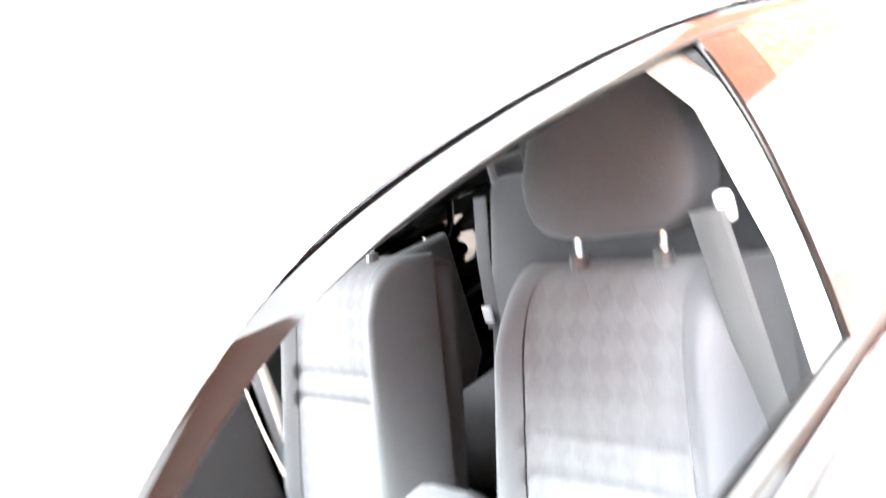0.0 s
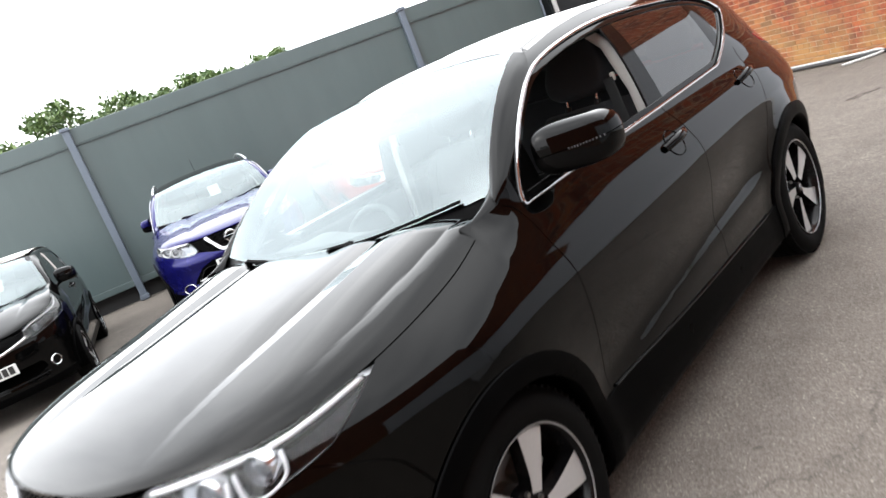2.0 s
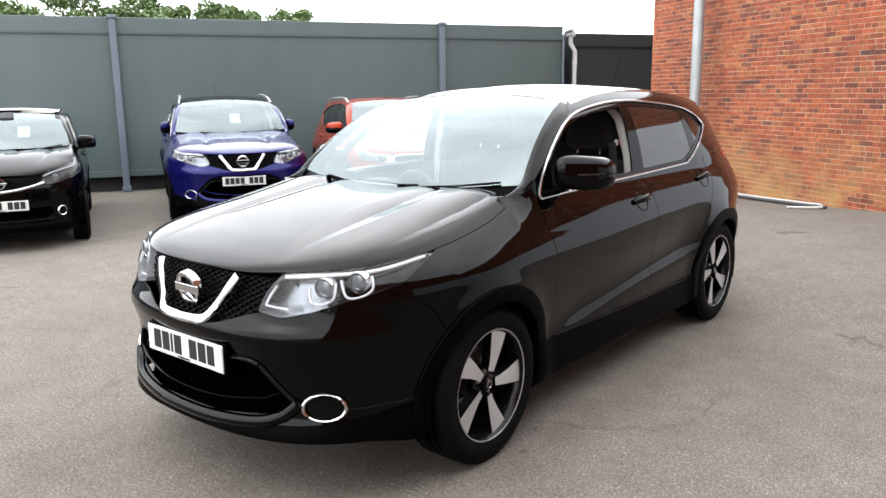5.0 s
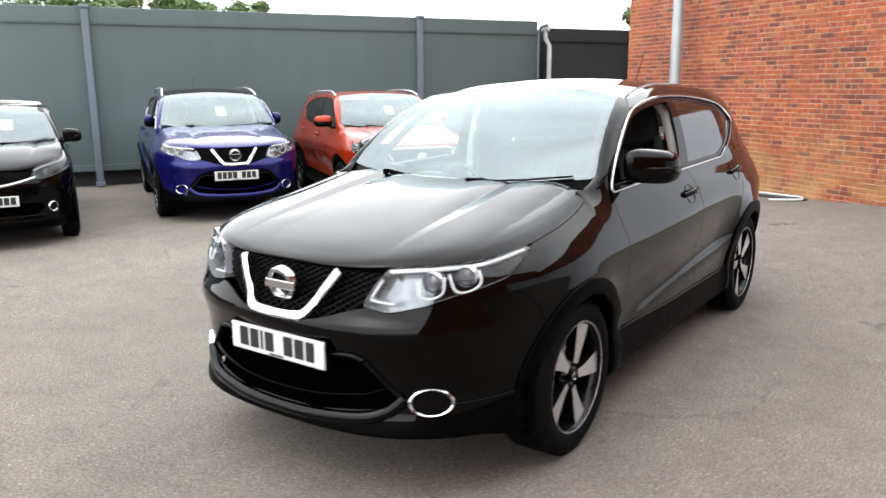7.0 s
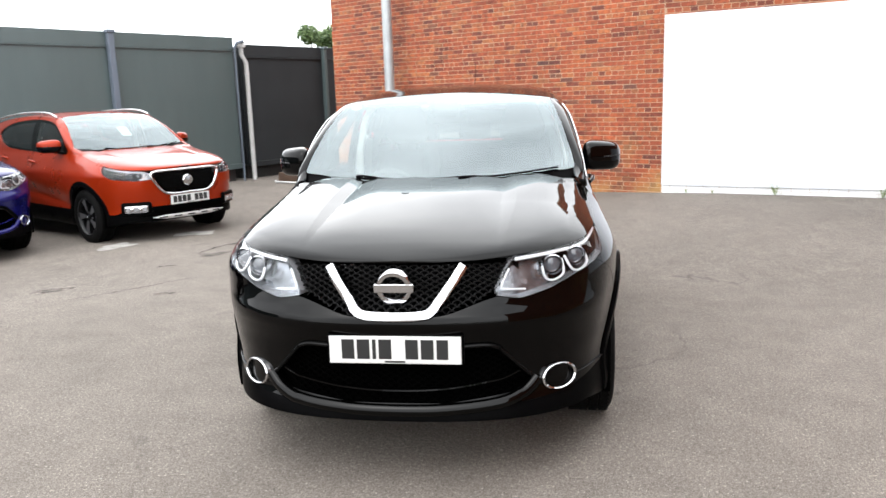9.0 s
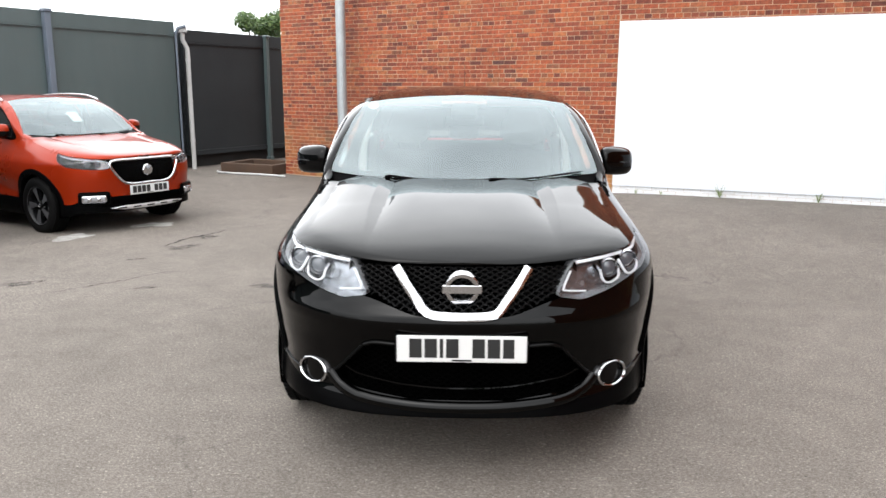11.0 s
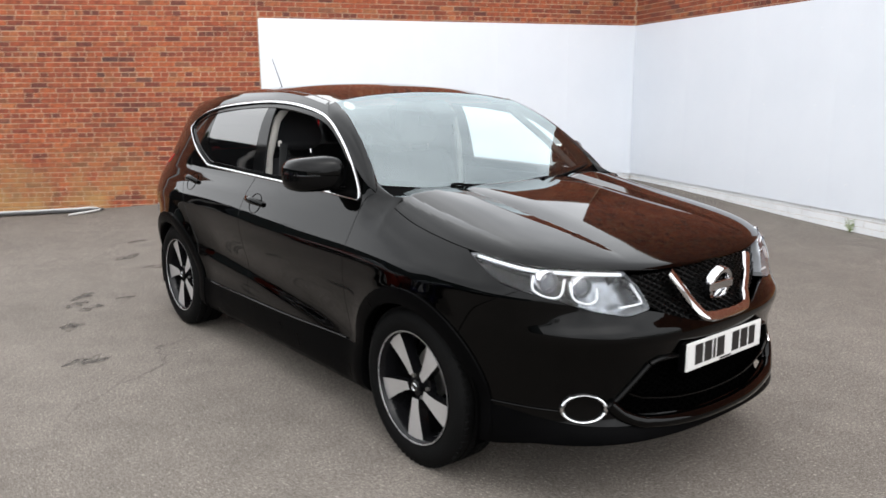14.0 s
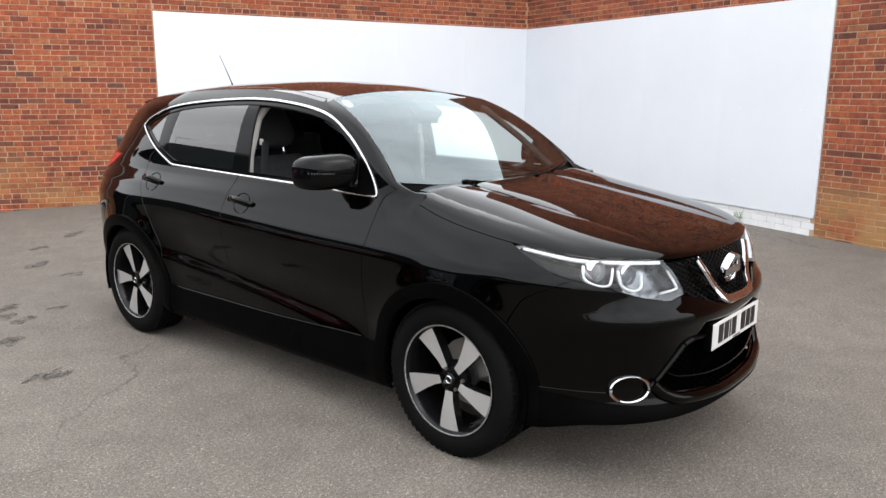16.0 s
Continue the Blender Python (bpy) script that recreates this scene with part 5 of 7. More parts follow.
def door_mirror(root, m, mat, side, folded=False):
    if folded:
        m = Matrix.Translation((-0.075, 0.05, 0)) @ m @ Matrix.Rotation(1.15, 4, "Z")
    mi = empty("door_mirror")
    mi.parent = root
    bm = bmesh.new()
    bmesh.ops.create_uvsphere(bm, u_segments=36, v_segments=24, radius=1.0)
    for v in bm.verts:
        x, y, z = v.co
        sgn = lambda t, e: math.copysign(abs(t) ** e, t)
        x, y, z = sgn(x, 0.54), sgn(y, 0.75), sgn(z, 0.62)
        if y > 0.35:
            y = 0.35 + (y - 0.35) * 0.15
        z -= 0.16 * x * (1 if z > 0 else 0.3)
        y += 0.75 * x
        v.co = (x * (0.117 if x < 0 else 0.1), y * 0.095, z * 0.082)
    upper, lower = bm, bm.copy()
    bmesh.ops.bisect_plane(upper, geom=upper.verts[:] + upper.edges[:] + upper.faces[:], plane_co=(0, 0, 0.001), plane_no=(0, 0, -1), clear_outer=True)
    bmesh.ops.bisect_plane(lower, geom=lower.verts[:] + lower.edges[:] + lower.faces[:], plane_co=(0, 0, -0.002), plane_no=(0, 0, 1), clear_outer=True)
    S = Matrix.Diagonal((side, 1, 1, 1))
    for b, nm, ma in ((upper, "mirror_cap", mat), (lower, "mirror_base", GLOSS)):
        bmesh.ops.transform(b, matrix=S @ m, verts=b.verts)
        part(nm, b, ma, mi, smooth=60)
    part("mirror_glass", box((0.18, 0.004, 0.115), S @ m @ Matrix.Translation((0.0, 0.055, -0.004)) @ Matrix.Rotation(0.2, 4, "Z"), 0.03), CHROME, mi, "mirror glass")
    # ribbed indicator along the seam between cap and base
    ind = empty("indicator")
    ind.parent = mi
    for j in range(12):
        x = 0.005 + 0.0074 * j
        k_ = max(0.0, 1 - (x / 0.1) ** (2 / 0.54)) ** 0.5
        y = -(k_ ** 0.75) * 0.095 + 0.75 * x / 0.1 * 0.095
        part("indicator_rib", box((0.003, 0.005, 0.0075), S @ m @ Matrix.Translation((x, y + 0.0015, -0.001)), 0.001, 1), INDICATOR, ind)
    part("mirror_arm", tube([S @ m @ Vector(p) for p in ((-0.06, 0.0, -0.055), (-0.1, 0.0, -0.075), (-0.13, 0.01, -0.085))] if folded else [S @ m @ Vector(p) for p in ((-0.06, 0.0, -0.055), (-0.14, 0.0, -0.085), (-0.24, 0.03, -0.1))], [0.032, 0.03, 0.035], 12, flat=0.6), GLOSS, mi, smooth=50)
    return mi


def door_handle(door, sh, y, z, side, mat):
    p, n = sh.side_point(y, z)
    f = lambda q: Vector((side * q.x, q.y, q.z))
    cup = Patch(lambda a, r: Vector((p.x - 0.0, y + math.cos(a) * r * 0.064, z - 0.004 + math.sin(a) * r * 0.052)) + n * (0.003 - 0.034 * (1 - r * r)), span(0, 2 * math.pi, 25), span(0.02, 1, 6))
    if sum(q.x for q in cup.n) < 0:
        cup.n, cup.f = [-q for q in cup.n], [g[::-1] for g in cup.f]
    # follow the door's own curve
    cup.p = [Vector((sh.side_point(q.y, q.z)[0].x + (q.x - p.x) + 0.001, q.y, q.z)) for q in cup.p]
    (cup if side > 0 else cup.mirrored()).make("handle_cup", mat, door, "dark recess behind handle", 0)
    pts = []
    for t in span(-1, 1, 11):
        q, nn = sh.side_point(y + 0.01 + t * 0.105, z + 0.004 + t * 0.008)
        pts.append(f(q + nn * (0.034 - 0.03 * t * t)))
    part("handle", tube(pts, [0.011 + 0.004 * (1 - abs(t)) for t in span(-1, 1, 11)], 10, flat=1.3), mat, door, "black door handle", smooth=60)
    q, nn = sh.side_point(y + 0.1, z + 0.008, 0.006)
    part("lock_cap", box((0.02, 0.04, 0.028), Matrix.Translation(f(q)), 0.008), mat, door)


def wiper(root, hood, screen, x0, x1):
    """A wiper at rest: pivot at x0, blade tip at x1 (fractions of the windscreen's half width)."""
    wp = empty("windscreen_wiper")
    wp.parent = root
    piv = screen(x0, 0.012) + Vector((0, -0.035, 0.004))
    part("spindle", tube([piv - Vector((0, 0, 0.03)), piv + Vector((0, 0, 0.012))], 0.015, 12), PLASTIC, wp)
    arm = [piv + Vector((0, 0, 0.012))] + [screen(x0 + (x1 - x0) * t, 0.012) + Vector((0, -0.02, 0.008)) for t in (0.2, 0.42)]
    part("arm", tube(loop_curve(arm, 5, False), [0.009] * 5 + [0.006] * 6, 8, flat=0.6), PLASTIC, wp, smooth=50)
    bl = [screen(x0 + (x1 - x0) * t, 0.006 + 0.02 * t) + Vector((0, -0.012, 0.004)) for t in span(-0.02, 1.0, 14)]
    part("blade", tube(bl, 0.005, 8), RUBBER, wp, smooth=50)


def seat(root, cx, mat_centre, mat_side, headrest=True, y0=-0.32, lean=0.32):
    """A front seat with bolsters and a head restraint."""
    st = empty("seat")
    st.parent = root

    def cushion(w, l, t, bol, taper=0.0, tall=False):
        def fn(u, v):
            x = u * w / 2 * (1 - taper * v)
            h = t * max(0, 1 - abs(u) ** 6) ** 0.5 * max(0, 1 - abs(2 * v - 1) ** 8) ** 0.5
            h += bol * math.exp(-((abs(u) - 0.78) / 0.16) ** 2) * min(1, 6 * v * (1 - v)) * (1 - abs(u) ** 8)
            if tall and abs(u) < 0.6:
                h -= 0.007 * (math.exp(-((v - 0.62) / 0.014) ** 2) + math.exp(-((v - 0.53) / 0.014) ** 2))
            return x, v * l, h
        return fn
    for nm, w, l, t, bol, M, taper in (("seat_base", 0.54, 0.52, 0.13, 0.035, Matrix.Translation((cx, y0, 0.50)) @ Matrix.Rotation(-0.12, 4, "X"), 0.0),
                                       ("seat_back", 0.53, 0.7, 0.12, 0.05, Matrix.Translation((cx, y0 + 0.46, 0.50)) @ Matrix.Rotation(math.pi / 2 - lean, 4, "X"), 0.16)):
        fn = cushion(w, l, t, bol, taper, nm == "seat_back")
        us, vs = span(-1, 1, 41), span(0, 1, 81)
        front = Patch(lambda u, v: M @ Vector(fn(u, v)), us, vs)
        mid = front.cut(lambda p, uv: 0.6 - abs(uv[0]) - 0.012)
        side = front.cut(lambda p, uv: abs(uv[0]) - 0.6)
        c = part(nm, box((w * 0.93 * (1 - taper * 0.5), l * 0.96, 0.1), M @ Matrix.Translation((0, l / 2, -0.04)), 0.04, 3), mat_side, st, smooth=50)
        mid.make("centre_panel", mat_centre, c, "grey patterned fabric panel", 0.004)
        side.make("bolster", mat_side, c, "", 0.004)
    M = Matrix.Translation((cx, y0 + 0.46, 0.50)) @ Matrix.Rotation(math.pi / 2 - lean, 4, "X")
    if headrest:
        hr = bmesh.new()
        bmesh.ops.create_cube(hr, size=1.0)
        bmesh.ops.bevel(hr, geom=hr.edges[:], offset=0.32, segments=6, profile=0.6, affect="EDGES")
        for v in hr.verts:
            k_ = 1.0 - 0.4 * smoothstep(-0.2, 0.5, v.co.y)
            v.co = M @ Vector((v.co.x * 0.31 * k_, 0.885 + v.co.y * 0.3, 0.06 + v.co.z * 0.11 + 0.02 * v.co.y))
        h = part("head_restraint", hr, mat_side, st, smooth=60)
        for dx in (-0.075, 0.075):
            part("restraint_post", tube([M @ Vector((dx, 0.68, 0.05)), M @ Vector((dx, 0.77, 0.055))], 0.0065, 10), CHROME, h, "chrome post")
            part("post_guide", tube([M @ Vector((dx, 0.685, 0.052)), M @ Vector((dx, 0.708, 0.052))], 0.015, 10), TRIM_DARK, h)
    return st


def interior(root, driver):
    """Cabin fittings; driver: the side (+1 or -1) of the steering wheel."""
    seat(root, 0.415, FABRIC, BOLSTER)
    seat(root, -0.40, FABRIC, BOLSTER, y0=-0.2)
    rear = empty("rear_bench")
    rear.parent = root
    part("bench_base", box((1.3, 0.5, 0.2), Matrix.Translation((0, 0.85, 0.52)), 0.06, 4), BOLSTER, rear, smooth=50)
    part("bench_back", box((1.3, 0.16, 0.68), Matrix.Translation((0, 1.16, 0.85)) @ Matrix.Rotation(-0.38, 4, "X"), 0.06, 4), BOLSTER, rear, smooth=50)
    for x in (-0.42, 0.0, 0.42):
        part("head_restraint", box((0.25, 0.1, 0.16), Matrix.Translation((x, 1.33, 1.26)) @ Matrix.Rotation(-0.2, 4, "X"), 0.04, 4), BOLSTER, rear, smooth=50)
    dash = bmesh.new()
    prof = [(-1.0, 1.06), (-0.86, 1.075), (-0.66, 1.06), (-0.56, 1.0), (-0.55, 0.92), (-0.62, 0.8), (-0.66, 0.6)]
    rows = []
    for i, x in enumerate(span(-0.7, 0.7, 29)):
        hood = 0.035 * math.exp(-((x - 0.37 * driver) / 0.16) ** 2)
        rows.append([dash.verts.new((x, y + 0.04 * (x / 0.7) ** 2, z + (hood if k in (2, 3) else 0))) for k, (y, z) in enumerate(prof)])
    for a, b in zip(rows, rows[1:]):
        for k in range(len(prof) - 1):
            dash.faces.new((a[k], a[k + 1], b[k + 1], b[k]))
    part("dashboard", dash, TRIM_DARK, root, "charcoal dashboard", smooth=50)
    part("centre_console", box((0.24, 0.9, 0.34), Matrix.Translation((0, -0.15, 0.5)), 0.05, 3), TRIM_DARK, root, smooth=50)
    part("armrest", box((0.2, 0.36, 0.1), Matrix.Translation((0.02, 0.02, 0.74)) @ Matrix.Rotation(0.06, 4, "X"), 0.04, 4), BOLSTER, root, "dark cloth armrest", smooth=50)
    part("display_screen", box((0.19, 0.02, 0.11), Matrix.Translation((0, -0.555, 0.95)) @ Matrix.Rotation(-0.25, 4, "X"), 0.008), GLOSS, root, "dark display screen")
    wh = empty("steering_wheel", None)
    wh.parent = root
    M = Matrix.Translation((0.38 * driver, -0.42, 0.93)) @ Matrix.Rotation(radians(65), 4, "X")
    part("wheel_rim", tube([M @ Vector((0.18 * math.cos(t), 0.18 * math.sin(t), 0)) for t in span(0, 2 * math.pi, 41)[:-1]], 0.016, 12, closed=True), TRIM_DARK, wh, smooth=60)
    part("wheel_boss", box((0.17, 0.12, 0.06), M @ Matrix.Translation((0, 0, -0.02)), 0.025, 3), TRIM_DARK, wh, smooth=50)
    for t in (0.0, math.pi, -math.pi / 2):
        part("wheel_spoke", tube([M @ Vector((0.06 * math.cos(t), 0.06 * math.sin(t), -0.015)), M @ Vector((0.175 * math.cos(t), 0.175 * math.sin(t), 0))], 0.014, 8), SATIN if t < 0 else TRIM_DARK, wh)
    part("steering_column", tube([M @ Vector((0, 0, -0.02)), M @ Vector((0, 0, -0.25))], 0.05, 12), TRIM_DARK, wh)
    part("rear_view_mirror", box((0.24, 0.03, 0.06), Matrix.Translation((0, -0.4, 1.4)), 0.012), TRIM_DARK, root)
    part("sensor_housing", box((0.16, 0.14, 0.05), Matrix.Translation((0, -0.42, 1.455)) @ Matrix.Rotation(0.55, 4, "X"), 0.02), TRIM_DARK, root)
    part("cabin_floor", box((1.36, 2.6, 0.05), Matrix.Translation((0, 0.1, 0.36)), 0.01), TRIM_DARK, root)
    part("bulkhead", box((1.36, 0.05, 0.6), Matrix.Translation((0, -0.95, 0.72)), 0.01), TRIM_DARK, root)
    part("boot_panel", box((1.3, 0.6, 0.05), Matrix.Translation((0, 1.55, 1.05)), 0.02), TRIM_DARK, root)
    for s in (1, -1):
        part("pillar_lining", tube([(s * 0.675, -0.84, 1.1), (s * 0.63, -0.62, 1.28), (s * 0.565, -0.38, 1.455)], [0.03, 0.03, 0.03], 10, flat=0.6), TRIM_DARK, root, smooth=60)
        part("sun_visor", box((0.4, 0.15, 0.02), Matrix.Translation((s * 0.34, -0.17, 1.505)) @ Matrix.Rotation(0.2, 4, "X"), 0.008), TRIM_LIGHT, root, "pale grey sun visor")
        part("boot_side_trim", box((0.05, 0.75, 0.5), Matrix.Translation((s * 0.6, 1.62, 0.98)) @ Matrix.Rotation(s * 0.12, 4, "Z"), 0.02), TRIM_DARK, root)
        part("door_card", box((0.04, 1.0, 0.6), Matrix.Translation((s * 0.745, -0.28, 0.76)), 0.015), TRIM_DARK, root)
        part("door_card", box((0.04, 0.8, 0.6), Matrix.Translation((s * 0.745, 0.66, 0.76)), 0.015), TRIM_DARK, root)
        part("pillar_trim", tube([(s * 0.72, 0.27, 0.7), (s * 0.72, 0.265, 1.0), (s * 0.70, 0.25, 1.2), (s * 0.645, 0.235, 1.4), (s * 0.58, 0.225, 1.48)], [0.04, 0.033, 0.026, 0.024, 0.024], 12, flat=0.6), TRIM_LIGHT, root, "pale grey door pillar trim", smooth=60)
        part("belt_anchor", box((0.02, 0.02, 0.035), Matrix.Translation((s * 0.64, 0.225, 1.27)), 0.006), TRIM_LIGHT, root)
        part("seat_belt", tube([(s * 0.62, 0.215, 1.27), (s * 0.655, 0.22, 0.9), (s * 0.66, 0.22, 0.55)], 0.024, 8, flat=0.1), TRIM_DARK, root, "black seat belt")
        bk = part("belt_buckle", box((0.025, 0.035, 0.07), Matrix.Translation((s * 0.15, 0.06, 0.66)), 0.006), TRIM_DARK, root)
        part("buckle_button", box((0.018, 0.02, 0.008), Matrix.Translation((s * 0.15, 0.055, 0.697)), 0.003), RED_LENS, bk, "red release button")
    part("rear_belt", tube([(-0.47, 0.98, 1.17), (-0.465, 0.92, 1.0), (-0.46, 0.88, 0.8)], 0.026, 8, flat=0.12), BOLSTER, root, "grey rear seat belt")
    part("belt_tongue", box((0.035, 0.01, 0.05), Matrix.Translation((-0.455, 0.865, 0.85)), 0.004), SATIN, root, "steel belt tongue")
    bm = bmesh.new()
    rows = []
    for y in span(-0.22, 1.55, 15):
        rows.append([bm.verts.new((x, y, 1.548 - 0.035 * (x / 0.58) ** 2 - 0.06 * ((y - 0.4) / 1.2) ** 2)) for x in span(-0.58, 0.58, 13)])
    for a, b in zip(rows, rows[1:]):
        for k in range(12):
            bm.faces.new((a[k], a[k + 1], b[k + 1], b[k]))
    part("roof_lining", bm, TRIM_LIGHT, root, "pale grey roof lining", smooth=60)


def crossover(m, paint_mat, roof_mat, label, rails, widths, sign=None, detail=1.0, group=""):
    root = empty("crossover_car")
    tagged(root, label, "car", group)
    P = body_shell(root, QX, paint_mat, roof_mat, detail=detail)
    sh = P["shell"]
    for yc in QX["axles"]:
        for s in (1, -1):
            wheel(root, s, (s * 0.775, yc, 0.343), 0.343, 0.243, 0.215, "alloy", 0.32 if yc > 0 else 0.73 + 0.15 * s)
    interior(root, -1)
    for s in (1, -1):
        door_mirror(root, Matrix.Translation((0.898, -0.578, 1.181)), paint_mat, s, folded=rails)
    for i, s in enumerate((1, -1)):
        door_handle(P["front_door"][i], sh, 0.13, 0.965, s, paint_mat)
        door_handle(P["rear_door"][i], sh, 1.03, 1.008, s, paint_mat)
    wiper(root, P["hood"], P["screen"], -0.55, 0.3)
    wiper(root, P["hood"], P["screen"], 0.2, 0.88)
    # grille: dark back, honeycomb, bright V
    surf = lambda x, z: sh.front_point(x, z, -0.03)[0]
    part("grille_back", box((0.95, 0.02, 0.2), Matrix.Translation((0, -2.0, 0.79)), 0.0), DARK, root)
    gp = [(-0.5, 0.9), (0.5, 0.9), (0.405, 0.785), (0.17, 0.71), (-0.17, 0.71), (-0.405, 0.785)]
    grille_mesh("grille", root, gp, surf, 0.044, 0.02, GRILLE, "black honeycomb grille")
    vpts = [(-0.278, 0.888), (-0.235, 0.83), (-0.185, 0.765), (-0.15, 0.722), (-0.11, 0.708), (0.0, 0.704), (0.11, 0.708), (0.15, 0.722), (0.185, 0.765), (0.235, 0.83), (0.278, 0.888)]
    pts = [sh.front_point(x, z, 0.002) for x, z in vpts]
    cv = loop_curve([p for p, n in pts], 4, False)
    ribbon(cv, [pts[min(len(pts) - 1, i // 4)][1] for i in range(len(cv))], 0.039, 0.016, CHROME, "grille_bar", root, "chrome V-shaped grille bar")
    bc = sh.front_point(0, 0.812, 0.0)[0]
    aim = Matrix.Translation(bc + Vector((0, -0.012, 0))) @ Matrix.Rotation(-math.pi / 2, 4, "Z") @ Matrix.Rotation(0.2, 4, "Y")
    part("badge_ring", lathe([(0.05, -0.02), (0.05, 0.006), (0.053, 0.01), (0.068, 0.01), (0.071, 0.006), (0.072, -0.02)], aim, 48), CHROME, root, "round chrome badge ring", smooth=40)
    part("badge_bar", box((0.158, 0.016, 0.036), Matrix.Translation(bc + Vector((0, -0.018, 0))), 0.004), CHROME, root, "plain chrome badge bar")
    # number plate, lower intake, lips
    plate_with_bars(root, Matrix.Translation((0, -2.216, 0.575)), widths)
    part("plate_plinth", box((0.54, 0.03, 0.12), Matrix.Translation((0, -2.2, 0.575)), 0.008), PLASTIC, root)
    lowmesh = lambda x, z: sh.front_point(x, z, -0.04)[0]
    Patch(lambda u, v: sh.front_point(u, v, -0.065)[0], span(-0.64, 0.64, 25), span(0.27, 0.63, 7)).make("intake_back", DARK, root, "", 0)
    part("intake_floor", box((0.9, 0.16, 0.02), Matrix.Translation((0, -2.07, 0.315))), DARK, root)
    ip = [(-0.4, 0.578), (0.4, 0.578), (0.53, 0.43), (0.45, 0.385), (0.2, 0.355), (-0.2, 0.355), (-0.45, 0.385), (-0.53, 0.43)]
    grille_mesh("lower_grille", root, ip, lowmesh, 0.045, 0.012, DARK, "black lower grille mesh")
    if rails:
        centre = inside([(-0.3, 0.645), (0.3, 0.645), (0.43, 0.6), (0.56, 0.475), (0.585, 0.38), (0.6, 0.26), (-0.6, 0.26), (-0.585, 0.38), (-0.56, 0.475), (-0.43, 0.6)])
        void = inside(ip)
        panel = Patch(lambda u, v: sh.front_point(u, v, 0.008)[0], span(-0.62, 0.62, 63), span(0.27, 0.65, 39))
        panel.cut(lambda p, uv: centre(uv[0], uv[1]), lambda p, uv: -void(uv[0], uv[1])).make("lower_bumper", PLASTIC, root, "black plastic lower bumper", 0)
    bar = [(-0.49, 0.468), (-0.4, 0.437), (-0.2, 0.41), (0.0, 0.402), (0.2, 0.41), (0.4, 0.437), (0.49, 0.468)]
    pts = [sh.front_point(x, z, -0.012) for x, z in bar]
    cv = loop_curve([p for p, n in pts], 5, False)
    ribbon(cv, [pts[min(len(pts) - 1, i // 5)][1] for i in range(len(cv))], 0.014, 0.02, paint_mat, "intake_bar", root, "black intake crossbar")
    edge = [(-0.56, 0.43), (-0.5, 0.38), (-0.4, 0.35), (-0.2, 0.334), (0.0, 0.33), (0.2, 0.334), (0.4, 0.35), (0.5, 0.38), (0.56, 0.43)]
    pts = [sh.front_point(x, z, -0.004) for x, z in edge]
    cv = loop_curve([p for p, n in pts], 5, False)
    ribbon(cv, [pts[min(len(pts) - 1, i // 5)][1] for i in range(len(cv))], 0.05, 0.03, paint_mat, "intake_lip", root, "black intake edge")
    # raised edges of the plate recess, of the intake corners and of the lower lip
    for s in (1, -1):
        for nm, line in (("recess_edge", [("x", 0.27, 0.583), ("x", 0.36, 0.586), ("x", 0.405, 0.572)]),
                         ("corner_edge", [("x", 0.41, 0.57), ("x", 0.47, 0.51), ("x", 0.535, 0.445), ("x", 0.57, 0.42)]),
                         ("lip_edge", [("x", 0.715, 0.408), ("x", 0.76, 0.41), ("y", -1.85, 0.412), ("y", -1.74, 0.414)])):
            ed = [sh.front_point(v, z, 0.001) if key == "x" else sh.side_point(v, z, 0.001) for key, v, z in line]
            cv = loop_curve([Vector((s * p.x, p.y, p.z)) for p, n in ed], 5, False)
            nv = [Vector((s * ed[min(len(ed) - 1, i // 5)][1].x, ed[min(len(ed) - 1, i // 5)][1].y, ed[min(len(ed) - 1, i // 5)][1].z)) for i in range(len(cv))]
            ribbon(cv, nv, 0.007 if nm == "lip_edge" else 0.016, 0.006 if nm == "lip_edge" else 0.012, GLOSS, nm, root)
    # fog lamps
    for s in (1, -1):
        p, n = sh.front_point(s * 0.645, 0.42, 0.004)
        rot = Matrix.Translation(p) @ n.to_track_quat("X", "Z").to_matrix().to_4x4() @ Matrix.Diagonal((1, 1.2, 0.76, 1))
        fg = part("fog_lamp_ring", lathe([(0.06, -0.03), (0.062, 0.008), (0.067, 0.012), (0.072, 0.008), (0.074, -0.01)], rot, 40), CHROME, root, "chrome oval fog lamp ring", smooth=40)
        part("fog_lamp_bowl", lathe([(0.058, 0.0), (0.05, -0.03), (0.0, -0.035)], rot, 40), GLOSS, fg, smooth=40)
        part("fog_lamp_lens", lathe([(0.0, -0.008), (0.026, -0.012), (0.034, -0.03)], rot @ Matrix.Translation((0, 0.0, 0.0)), 24), REFLECT, fg, smooth=60)
    # edge where the doors meet the sill
    for s in (1, -1):
        ed = [sh.side_point(y, QX["plastic_top"](y) + 0.004, 0.003) for y in span(-0.78, 0.8, 24)]
        ribbon([Vector((s * p.x, p.y, p.z)) for p, n in ed], [Vector((s * n.x, n.y, n.z)) for p, n in ed], 0.008, 0.007, GLOSS, "sill_edge", root)
    # aerial, roof trims
    part("aerial", tube([(0.0, 1.36, 1.535), (0.0, 1.4, 1.58), (0.0, 1.41, 1.6), (0.0, 1.54, 1.79)], [0.012, 0.008, 0.003, 0.0018], 8), PLASTIC, root, "thin roof aerial")
    rf = P["roof_fn"]
